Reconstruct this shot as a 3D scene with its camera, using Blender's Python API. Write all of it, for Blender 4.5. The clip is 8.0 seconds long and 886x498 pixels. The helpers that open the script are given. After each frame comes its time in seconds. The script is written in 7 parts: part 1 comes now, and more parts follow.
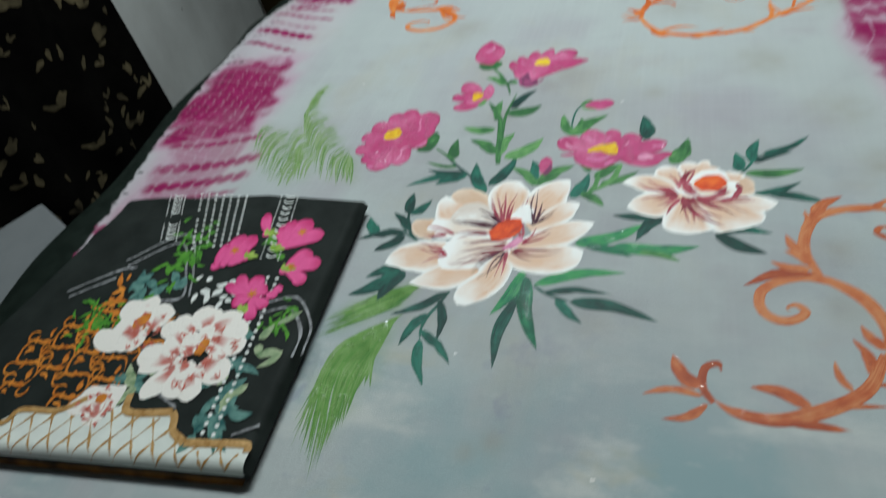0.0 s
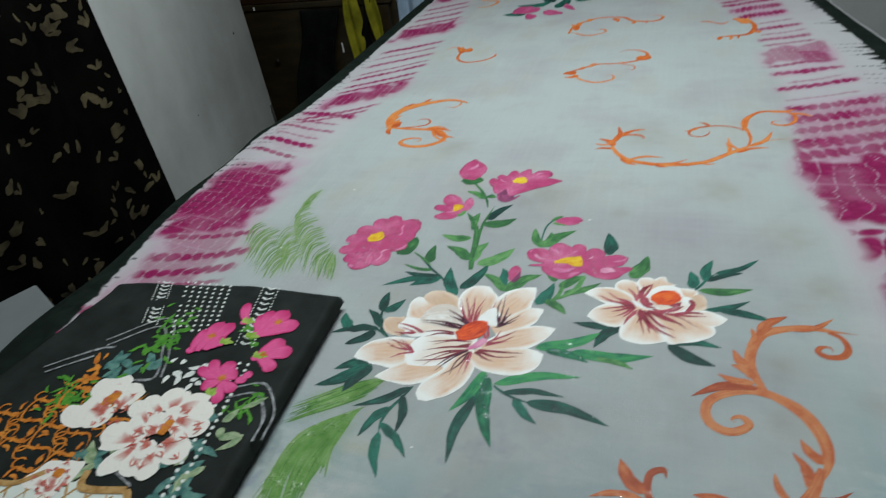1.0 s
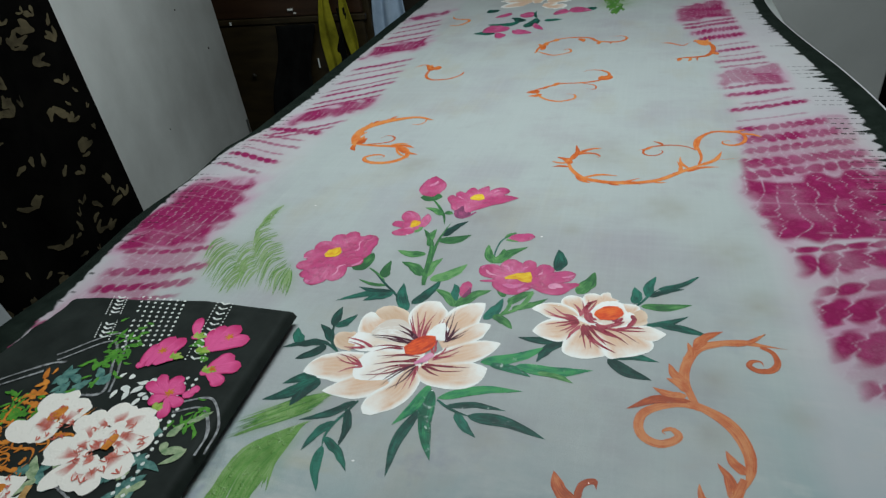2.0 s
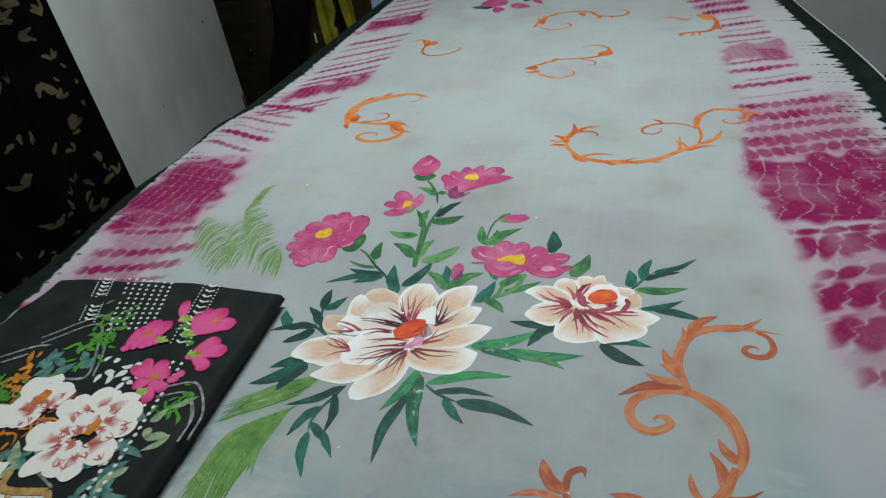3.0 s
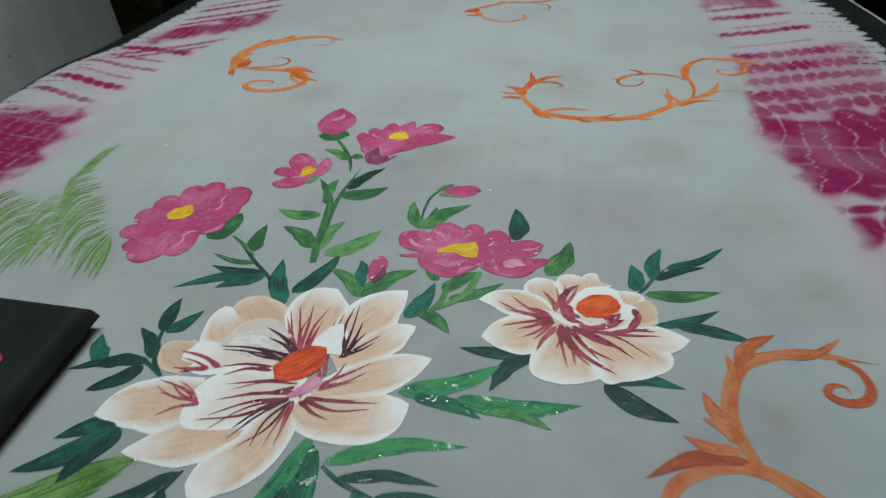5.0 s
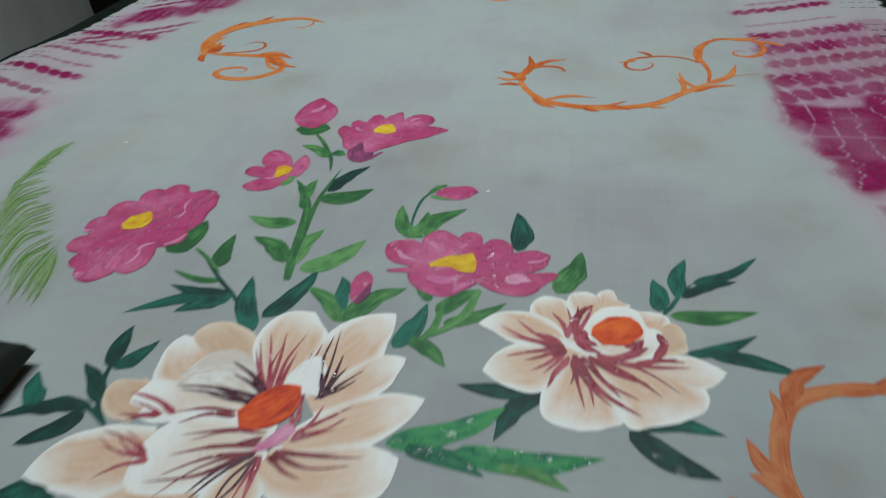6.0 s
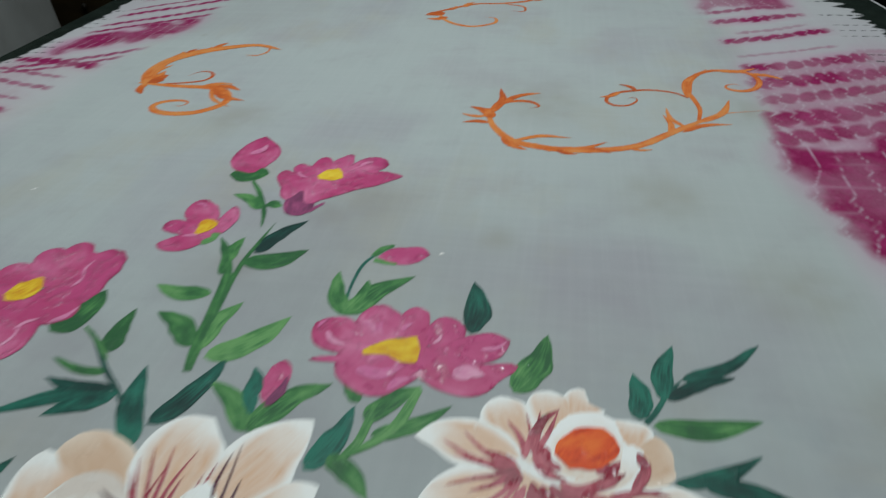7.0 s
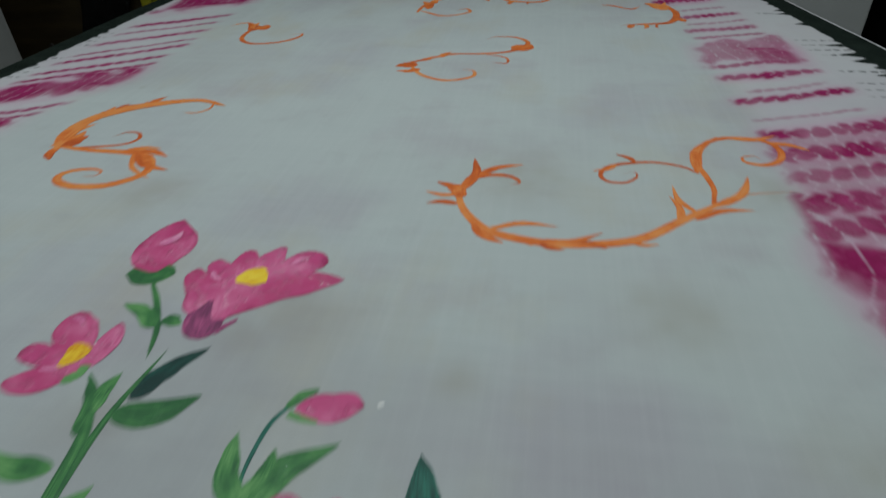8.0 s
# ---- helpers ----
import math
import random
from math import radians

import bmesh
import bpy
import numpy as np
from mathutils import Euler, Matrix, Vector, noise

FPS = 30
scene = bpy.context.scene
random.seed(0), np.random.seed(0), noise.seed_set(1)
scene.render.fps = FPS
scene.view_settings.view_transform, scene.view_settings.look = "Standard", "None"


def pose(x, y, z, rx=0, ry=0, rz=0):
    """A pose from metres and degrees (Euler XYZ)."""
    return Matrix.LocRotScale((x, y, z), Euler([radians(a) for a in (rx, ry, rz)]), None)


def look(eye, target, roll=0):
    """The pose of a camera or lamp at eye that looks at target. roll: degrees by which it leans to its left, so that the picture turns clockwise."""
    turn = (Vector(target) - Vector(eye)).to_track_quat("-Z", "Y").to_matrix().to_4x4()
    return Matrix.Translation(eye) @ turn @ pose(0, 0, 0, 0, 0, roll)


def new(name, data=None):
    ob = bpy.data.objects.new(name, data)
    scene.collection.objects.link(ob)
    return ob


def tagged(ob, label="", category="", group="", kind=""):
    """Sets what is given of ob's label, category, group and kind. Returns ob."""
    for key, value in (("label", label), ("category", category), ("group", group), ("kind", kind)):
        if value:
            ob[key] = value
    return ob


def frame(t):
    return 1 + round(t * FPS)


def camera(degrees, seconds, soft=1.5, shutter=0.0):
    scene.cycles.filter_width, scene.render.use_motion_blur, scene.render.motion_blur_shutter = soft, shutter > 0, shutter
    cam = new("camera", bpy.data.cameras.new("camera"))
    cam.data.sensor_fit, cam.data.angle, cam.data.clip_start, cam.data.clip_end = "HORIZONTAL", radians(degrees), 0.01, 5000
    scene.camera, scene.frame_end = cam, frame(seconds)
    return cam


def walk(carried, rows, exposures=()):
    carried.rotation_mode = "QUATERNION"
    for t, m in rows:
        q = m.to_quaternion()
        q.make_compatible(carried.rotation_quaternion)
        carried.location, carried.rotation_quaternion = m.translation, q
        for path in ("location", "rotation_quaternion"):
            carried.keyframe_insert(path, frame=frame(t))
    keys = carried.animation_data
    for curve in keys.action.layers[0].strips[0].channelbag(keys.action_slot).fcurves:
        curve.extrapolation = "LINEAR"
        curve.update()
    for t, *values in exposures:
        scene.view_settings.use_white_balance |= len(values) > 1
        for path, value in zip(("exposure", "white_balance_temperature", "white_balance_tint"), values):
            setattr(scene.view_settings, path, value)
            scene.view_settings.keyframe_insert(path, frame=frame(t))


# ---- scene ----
cam = camera(71.8, 8.0, 1.25, 1.0)
PATH = [
    (0, (0.122, -0.413, 1.169), (-0.502, 0.862, -0.24), -14.6),
    (0.5, (0.137, -0.425, 1.175), (-0.485, 0.999, -0.084), -11.8),
    (1, (0.159, -0.437, 1.178), (-0.482, 1.078, 0.041), -9.2),
    (1.5, (0.181, -0.433, 1.179), (-0.408, 1.112, 0.053), -7.8),
    (1.7, (0.191, -0.435, 1.184), (-0.406, 1.124, 0.083), -7.9),
    (3, (0.205, -0.417, 1.178), (-0.392, 1.093, 0.01), -8.2),
    (3.5, (0.202, -0.38, 1.148), (-0.342, 1.131, -0.044), -6.0),
    (4, (0.191, -0.347, 1.113), (-0.349, 1.152, -0.097), -5.9),
    (4.5, (0.173, -0.292, 1.07), (-0.289, 1.24, -0.13), -4.5),
    (4.7, (0.161, -0.267, 1.056), (-0.237, 1.277, -0.15), -3.5),
    (5.8, (0.134, -0.198, 1.025), (-0.207, 1.309, -0.244), -3.8),
    (6, (0.134, -0.182, 1.021), (-0.203, 1.329, -0.245), -3.8),
    (6.5, (0.142, -0.142, 1.011), (-0.195, 1.397, -0.221), -3.4),
    (7, (0.151, -0.099, 1.002), (-0.172, 1.451, -0.22), -3.3),
    (7.5, (0.156, -0.041, 0.988), (-0.142, 1.546, -0.193), -2.5),
    (8, (0.156, 0.02, 0.982), (-0.153, 1.638, -0.152), -2.5),
]
walk(cam, [(t, look(eye, target, roll)) for t, eye, target, roll in PATH],
     [(0, 0.08), (1, 0.03), (1.5, 0.0), (3.0, -0.05), (3.5, -0.10), (4.0, -0.10), (4.5, -0.2), (6.5, -0.36), (7.0, -0.34), (8, -0.50)])

# ---- light: one strip lamp high over the far half of the table, and pale bounced light in the room ----
world = bpy.data.worlds.new("room_air")
scene.world = world
world.use_nodes = True
world.node_tree.nodes["Background"].inputs[0].default_value = (0.75, 0.85, 0.9, 1)
world.node_tree.nodes["Background"].inputs[1].default_value = 0.10


def strip_lamp(name, eye, target, length, width, watts):
    data = bpy.data.lights.new(name, "AREA")
    data.shape, data.size, data.size_y = "RECTANGLE", length, width
    data.energy, data.color = watts, (0.88, 1.0, 1.0)
    ob = new(name, data)
    ob.matrix_world = look(eye, target)
    return ob


strip_lamp("strip_lamp", (0.0, 0.52, 2.15), (0.02, 0.46, 0.75), 1.0, 0.10, 21.3)

TOP = 0.75


# ---- materials ----
class Nodes:
    """A small builder for node materials."""

    def __init__(self, name, rough=0.8, metal=0.0, spec=0.3):
        self.mat = bpy.data.materials.new(name)
        self.mat.use_nodes = True
        self.tree = self.mat.node_tree
        self.out = self.tree.nodes["Principled BSDF"]
        self.out.inputs["Roughness"].default_value = rough
        self.out.inputs["Metallic"].default_value = metal
        self.out.inputs["Specular IOR Level"].default_value = spec

    def node(self, kind, **values):
        n = self.tree.nodes.new(kind)
        for key, value in values.items():
            n.inputs[key.replace("_", " ")].default_value = value
        return n

    def link(self, a, b):
        self.tree.links.new(a, b)

    def coords(self, which="Object"):
        return self.node("ShaderNodeTexCoord").outputs[which]

    def noise(self, scale, detail=4.0, rough=0.55, stretch=None, which="Object"):
        n = self.node("ShaderNodeTexNoise", Scale=scale, Detail=detail, Roughness=rough)
        src = self.coords(which)
        if stretch:
            m = self.node("ShaderNodeMapping")
            m.inputs["Scale"].default_value = stretch
            self.link(src, m.inputs["Vector"])
            src = m.outputs["Vector"]
        self.link(src, n.inputs["Vector"])
        return n.outputs["Fac"]

    def ramp(self, fac, stops):
        n = self.node("ShaderNodeValToRGB")
        e = n.color_ramp.elements
        while len(e) < len(stops):
            e.new(0.5)
        for el, (at, colour) in zip(e, stops):
            el.position = at
            el.color = (*colour, 1) if len(colour) == 3 else colour
        self.link(fac, n.inputs["Fac"])
        return n.outputs["Color"]

    def grey(self, fac, a, b):
        n = self.node("ShaderNodeMapRange", From_Min=a, From_Max=b)
        self.link(fac, n.inputs["Value"])
        return n.outputs["Result"]

    def mix(self, fac, a, b, mode="MIX"):
        n = self.tree.nodes.new("ShaderNodeMix")
        n.data_type, n.blend_type = "RGBA", mode
        for value, slot in ((fac, 0), (a, 6), (b, 7)):
            if isinstance(value, (int, float)):
                n.inputs[slot].default_value = value
            elif isinstance(value, tuple):
                n.inputs[slot].default_value = (*value, 1)
            else:
                self.link(value, n.inputs[slot])
        return n.outputs[2]

    def math(self, op, a, b=0.0):
        n = self.tree.nodes.new("ShaderNodeMath")
        n.operation = op
        for value, slot in ((a, 0), (b, 1)):
            if isinstance(value, (int, float)):
                n.inputs[slot].default_value = value
            else:
                self.link(value, n.inputs[slot])
        return n.outputs[0]

    def attr(self, name):
        n = self.node("ShaderNodeAttribute")
        n.attribute_name = name
        return n.outputs["Fac"]

    def uv(self):
        n = self.node("ShaderNodeSeparateXYZ")
        self.link(self.coords("UV"), n.inputs[0])
        return n.outputs["X"], n.outputs["Y"]

    def bump(self, height, strength, distance):
        n = self.node("ShaderNodeBump", Strength=strength, Distance=distance)
        self.link(height, n.inputs["Height"])
        self.link(n.outputs["Normal"], self.out.inputs["Normal"])
        self.link(n.outputs["Normal"], self.out.inputs["Coat Normal"])

    def colour(self, c):
        if isinstance(c, tuple):
            self.out.inputs["Base Color"].default_value = (*c, 1)
        else:
            self.link(c, self.out.inputs["Base Color"])
        return self

    def rough(self, fac):
        self.link(fac, self.out.inputs["Roughness"])


def weave(n, scale=900.0):
    """Warp and weft of a fine cloth, as a height."""
    heights = []
    for axis in ("X", "Y"):
        w = n.node("ShaderNodeTexWave", Scale=scale, Distortion=1.5, Detail=1.0)
        w.bands_direction = axis
        n.link(n.coords(), w.inputs["Vector"])
        heights.append(w.outputs["Fac"])
    return n.math("ADD", heights[0], heights[1])


def cloth_material():
    n = Nodes("painted_voile", 0.80, 0, 0.10)
    c = n.ramp(n.noise(2.6, 5), [(0.30, (0.392, 0.397, 0.405)), (0.5, (0.443, 0.474, 0.474)), (0.72, (0.416, 0.436, 0.45))])
    c = n.mix(n.grey(n.noise(9, 5), 0.55, 0.8), c, (0.39, 0.37, 0.395))
    c = n.mix(n.math("MULTIPLY", n.grey(n.noise(4.2, 6, 0.6), 0.50, 0.66), 0.55), c, (0.37, 0.35, 0.39))
    c = n.mix(n.math("MULTIPLY", n.grey(n.noise(6.5, 6, 0.6, (1.3, 0.8, 1)), 0.54, 0.70), 0.45), c, (0.43, 0.40, 0.33))
    c = n.mix(n.math("MULTIPLY", n.grey(n.noise(24, 5, 0.65), 0.55, 0.75), 0.35), c, (0.36, 0.35, 0.37))
    for stretch in ((220, 6, 1), (6, 220, 1)):
        c = n.mix(n.math("MULTIPLY", n.grey(n.noise(1.0, 3, 0.6, stretch), 0.45, 0.75), 0.09), c, (0.60, 0.61, 0.61))
    # watery washes where brushes were wiped
    c = n.mix(n.math("MULTIPLY", n.attr("wash"), n.grey(n.noise(5.5, 6), 0.40, 0.60)), c, (0.29, 0.39, 0.41))
    c = n.mix(n.math("MULTIPLY", n.attr("wash"), n.grey(n.noise(8.5, 5, 0.6, (1.0, 2.2, 1)), 0.53, 0.66)), c, (0.53, 0.545, 0.53))
    c = n.mix(n.math("MULTIPLY", n.attr("wash"), n.grey(n.noise(13, 4), 0.62, 0.75)), c, (0.22, 0.22, 0.34))
    c = n.mix(n.math("MULTIPLY", n.attr("wash"), n.grey(n.noise(7.5, 4, stretch=(1, 1.7, 1)), 0.58, 0.75)), c, (0.48, 0.43, 0.29))
    c = n.mix(n.attr("tea"), c, (0.345, 0.325, 0.285))
    c = n.mix(n.math("MULTIPLY", n.attr("shade_dye"), n.grey(n.noise(16, 5), 0.25, 0.75)), c, (0.275, 0.255, 0.285))
    c = n.mix(n.attr("fern"), c, n.ramp(n.noise(45, 5), [(0.3, (0.10, 0.24, 0.03)), (0.7, (0.22, 0.35, 0.11))]))
    c = n.mix(n.math("MULTIPLY", n.attr("bleach"), 0.35), c, (0.60, 0.585, 0.61))
    c = n.mix(n.attr("blush"), c, (0.50, 0.22, 0.36))
    fine = n.noise(420, 3)
    pink = n.ramp(n.noise(60, 5), [(0.25, (0.35, 0.024, 0.130)), (0.55, (0.25, 0.013, 0.082)), (0.8, (0.42, 0.065, 0.19))])
    mask = n.grey(n.math("ADD", n.attr("pink"), n.math("MULTIPLY", n.math("SUBTRACT", fine, 0.5), 0.18)), 0.10, 0.85)
    c = n.mix(mask, c, pink)
    dark = n.ramp(n.noise(50, 4), [(0.3, (0.004, 0.008, 0.006)), (0.7, (0.013, 0.020, 0.016))])
    mask = n.grey(n.math("ADD", n.attr("dark"), n.math("MULTIPLY", n.math("SUBTRACT", fine, 0.5), 0.2)), 0.2, 0.8)
    c = n.mix(mask, c, dark)
    n.colour(c)
    n.bump(n.math("ADD", n.math("MULTIPLY", weave(n), 0.12), n.noise(38, 5)), 0.35, 0.0012)
    return n.mat


def wet(n, rough, amount):
    """Mostly dry paint, with small beads that are still wet and glint."""
    beads = n.math("MULTIPLY", n.grey(n.noise(150, 3, 0.6), 0.54, 0.60), amount)
    fine = n.noise(320, 2, 0.6)
    n.rough(n.math("SUBTRACT", rough, n.math("MULTIPLY", beads, 0.5 * rough)))
    n.link(beads, n.out.inputs["Coat Weight"])
    n.out.inputs["Coat Roughness"].default_value = 0.07
    n.out.inputs["Coat IOR"].default_value = 1.7
    n.bump(n.math("ADD", n.math("MULTIPLY", fine, n.math("ADD", 0.08, n.math("MULTIPLY", beads, 9.0))), n.math("MULTIPLY", n.noise(120, 3), 0.20)), 0.35, 0.0007)


def paint(name, stops, rough=0.62, spec=0.4, streak=(2.2, 7.0), beads=0.15):
    """Hand-laid fabric paint: thin brush streaks along the stroke, soaked unevenly into the cloth."""
    n = Nodes(name, rough, 0, spec)
    s = n.noise(1.0, 6, 0.65, (*streak, 1), "UV")
    blot = n.noise(48, 5, 0.6)
    own = n.math("MULTIPLY", n.math("SUBTRACT", n.node("ShaderNodeObjectInfo").outputs["Random"], 0.5), 0.16)
    mixed = n.math("ADD", n.math("MULTIPLY", s, 0.60), n.math("MULTIPLY", blot, 0.40))
    n.colour(n.ramp(n.grey(n.math("ADD", mixed, own), 0.27, 0.73), stops))
    wet(n, rough, beads)
    return n.mat


def petal_paint(name, body, edge, start, wide, rough=0.55, pale=None, grain=0.7, beads=0.12):
    """Petal: the body colour at the base and middle, the edge colour brushed in round the rim; pale: blotches of
    thinner paint and of highlights put into the colour.
    """
    n = Nodes(name, rough, 0, 0.5)
    u, v = n.uv()
    side = n.math("ABSOLUTE", n.math("SUBTRACT", n.math("MULTIPLY", v, 2.0), 1.0))
    rim = n.math("MAXIMUM", n.math("POWER", u, 1.4), n.math("POWER", side, 1.5))
    rim = n.math("ADD", rim, n.math("MULTIPLY", n.math("SUBTRACT", n.noise(36, 5, 0.6), 0.5), grain))
    s = n.noise(1.0, 6, 0.65, (2.0, 8.0, 1), "UV")
    inner = n.mix(n.grey(s, 0.35, 0.7), body, tuple(0.6 * a + 0.4 * b for a, b in zip(body, edge)))
    c = n.mix(n.grey(rim, start, start + wide), inner, edge)
    # paler blotches, which also carry the petals' highlights as colour
    if pale:
        c = n.mix(n.math("MULTIPLY", n.grey(n.noise(34, 5), 0.46, 0.66), n.grey(s, 0.30, 0.75)), c, pale)
    n.colour(c)
    wet(n, rough, beads)
    return n.mat


def plain(name, a, b, scale, rough=0.6, spec=0.3, stretch=None, bump=0.2, depth=0.002, metal=0.0):
    n = Nodes(name, rough, metal, spec)
    fac = n.noise(scale, 6, 0.6, stretch)
    n.colour(n.ramp(fac, [(0.3, a), (0.7, b)]))
    n.bump(fac, bump, depth)
    return n.mat


CLOTH = cloth_material()
DEEP = paint("deep_green_paint", [(0.30, (0.002, 0.030, 0.026)), (0.5, (0.003, 0.075, 0.056)), (0.72, (0.012, 0.16, 0.11))])
EMERALD = paint("emerald_paint", [(0.32, (0.004, 0.09, 0.05)), (0.5, (0.008, 0.17, 0.085)), (0.7, (0.05, 0.30, 0.10))], beads=0.8)
FRESH = paint("fresh_green_paint", [(0.32, (0.020, 0.105, 0.035)), (0.5, (0.050, 0.20, 0.055)), (0.7, (0.14, 0.33, 0.11))])
FERN = paint("fern_wash", [(0.3, (0.08, 0.21, 0.03)), (0.5, (0.15, 0.30, 0.07)), (0.7, (0.25, 0.38, 0.15))], beads=0.7)
FERN_PALE = paint("fern_pale_wash", [(0.3, (0.18, 0.29, 0.10)), (0.6, (0.27, 0.37, 0.18)), (0.8, (0.36, 0.43, 0.28))], beads=0.7)
FERN_DEEP = paint("fern_paint", [(0.3, (0.025, 0.13, 0.015)), (0.5, (0.06, 0.21, 0.025)), (0.7, (0.14, 0.31, 0.06))], beads=0.7)
ORANGE = paint("orange_paint", [(0.3, (0.50, 0.085, 0.015)), (0.5, (0.68, 0.15, 0.022)), (0.72, (0.72, 0.26, 0.07))])
RUST = paint("rust_paint", [(0.3, (0.34, 0.055, 0.018)), (0.5, (0.50, 0.105, 0.030)), (0.72, (0.60, 0.22, 0.085))])
MAROON = paint("maroon_paint", [(0.3, (0.20, 0.008, 0.026)), (0.55, (0.37, 0.028, 0.062)), (0.75, (0.54, 0.12, 0.16))], 0.45, 0.5, beads=1.0)
PLUM = paint("plum_paint", [(0.3, (0.070, 0.012, 0.030)), (0.7, (0.17, 0.03, 0.065))], 0.34, 0.5, beads=1.0)
YELLOW = paint("yellow_paint", [(0.35, (0.68, 0.26, 0.01)), (0.55, (0.80, 0.48, 0.015)), (0.75, (0.88, 0.62, 0.05))])
FLAME = paint("flame_paint", [(0.32, (0.48, 0.025, 0.006)), (0.52, (0.78, 0.075, 0.010)), (0.75, (0.88, 0.16, 0.02))])
WHITE = paint("white_paint", [(0.3, (0.72, 0.62, 0.56)), (0.5, (0.88, 0.85, 0.83)), (0.7, (0.92, 0.91, 0.90))])
CREAM_PETAL = petal_paint("cream_petal_paint", (0.74, 0.45, 0.29), (0.90, 0.88, 0.86), 0.40, 0.46)
TAN_PETAL = petal_paint("tan_petal_paint", (0.66, 0.42, 0.28), (0.82, 0.66, 0.54), 0.50, 0.5)
PALE_PETAL = petal_paint("pale_petal_paint", (0.80, 0.64, 0.53), (0.93, 0.91, 0.90), 0.35, 0.35)
PINK_PETAL = petal_paint("pink_petal_paint", (0.57, 0.065, 0.215), (0.33, 0.018, 0.10), 0.80, 0.18, 0.5, (0.80, 0.28, 0.46), 0.22, 0.8)
ROSY_PETAL = petal_paint("rosy_petal_paint", (0.54, 0.055, 0.19), (0.40, 0.025, 0.12), 0.80, 0.18, 0.5, (0.76, 0.24, 0.42), 0.25, 0.8)
# for the peony's pink dab and the coloured-in highlights of the pink petals
PALE_PINK = paint("pale_pink_dab_and_highlight", [(0.3, (0.64, 0.14, 0.33)), (0.7, (0.80, 0.36, 0.52))], beads=0.7)
VIOLET = paint("violet_paint", [(0.3, (0.17, 0.035, 0.10)), (0.55, (0.33, 0.06, 0.17)), (0.75, (0.50, 0.11, 0.25))])

BLACK_CLOTH = plain("black_printed_cotton", (0.008, 0.011, 0.010), (0.019, 0.024, 0.022), 30, 0.75, 0.2, None, 0.3, 0.001)
PRINT_PINK_PETAL = petal_paint("pink_print_petal", (0.80, 0.10, 0.32), (0.56, 0.010, 0.14), 0.55, 0.4, 0.6)
PRINT_CREAM_PETAL = petal_paint("cream_print_petal", (0.50, 0.06, 0.04), (0.86, 0.80, 0.75), 0.12, 0.22, 0.6, None, 0.40)
PRINT_WHITE = plain("white_print", (0.62, 0.64, 0.62), (0.80, 0.80, 0.78), 90, 0.7)
PRINT_GREEN = plain("green_print", (0.03, 0.16, 0.015), (0.12, 0.36, 0.04), 120, 0.7)
PRINT_RED = plain("red_print", (0.48, 0.06, 0.05), (0.68, 0.22, 0.16), 160, 0.7)
PRINT_LIME = plain("lime_print", (0.16, 0.34, 0.02), (0.46, 0.56, 0.14), 140, 0.7)
PRINT_TEAL = plain("teal_print", (0.008, 0.08, 0.08), (0.16, 0.32, 0.28), 120, 0.7)
PRINT_SAGE = plain("sage_print", (0.12, 0.22, 0.10), (0.50, 0.55, 0.36), 140, 0.7)
PRINT_ORANGE = plain("orange_print", (0.45, 0.11, 0.01), (0.75, 0.28, 0.04), 120, 0.7)
PRINT_GOLD = plain("gold_print", (0.30, 0.14, 0.03), (0.62, 0.38, 0.16), 160, 0.7)
PRINT_GREY = plain("grey_print", (0.05, 0.05, 0.055), (0.45, 0.45, 0.47), 200, 0.7)
PRINT_BROWN = plain("brown_black_print", (0.02, 0.012, 0.008), (0.42, 0.17, 0.03), 45, 0.75, 0.2)
CREAM_CLOTH = plain("cream_printed_cotton", (0.66, 0.68, 0.64), (0.78, 0.80, 0.75), 40, 0.75, 0.2, None, 0.3, 0.001)

CURTAIN = plain("black_curtain_cloth", (0.0015, 0.0015, 0.0015), (0.005, 0.0045, 0.004), 14, 0.95, 0.02, None, 0.3, 0.003)
CURTAIN_GOLD = plain("dull_gold_print", (0.008, 0.006, 0.003), (0.17, 0.135, 0.075), 14, 0.8, 0.2)
LAMINATE = plain("white_laminate", (0.44, 0.44, 0.43), (0.68, 0.69, 0.68), 2.6, 0.35, 0.4, None, 0.05, 0.001)
BROWN = plain("brown_board", (0.015, 0.010, 0.004), (0.038, 0.025, 0.010), 7, 0.5, 0.35, (1, 1, 5), 0.2, 0.001)
DARK_EDGE = plain("dark_edge", (0.010, 0.008, 0.006), (0.03, 0.022, 0.014), 9, 0.6)
BLACK_FABRIC = plain("black_fabric", (0.003, 0.003, 0.003), (0.008, 0.008, 0.008), 20, 0.95, 0.05)
YELLOW_FABRIC = plain("yellow_green_fabric", (0.12, 0.11, 0.004), (0.30, 0.27, 0.015), 16, 0.8, 0.2)
BLUE_FABRIC = plain("pale_blue_fabric", (0.28, 0.36, 0.48), (0.42, 0.52, 0.66), 12, 0.8, 0.2)
STEEL = plain("steel", (0.40, 0.40, 0.40), (0.6, 0.6, 0.6), 40, 0.3, 0.5, None, 0.05, 0.001, 1.0)
PLASTER = plain("grey_plaster", (0.58, 0.60, 0.60), (0.68, 0.70, 0.69), 4, 0.85, 0.2, None, 0.15, 0.003)
FLOOR = plain("dark_cement_floor", (0.07, 0.068, 0.065), (0.13, 0.125, 0.12), 3, 0.6, 0.3)
TABLE_WOOD = plain("table_wood", (0.10, 0.055, 0.025), (0.19, 0.11, 0.055), 6, 0.5, 0.3, (1, 12, 1))
SHEET = plain("pale_plastic_sheet", (0.30, 0.32, 0.31), (0.40, 0.42, 0.41), 6, 0.35, 0.4)
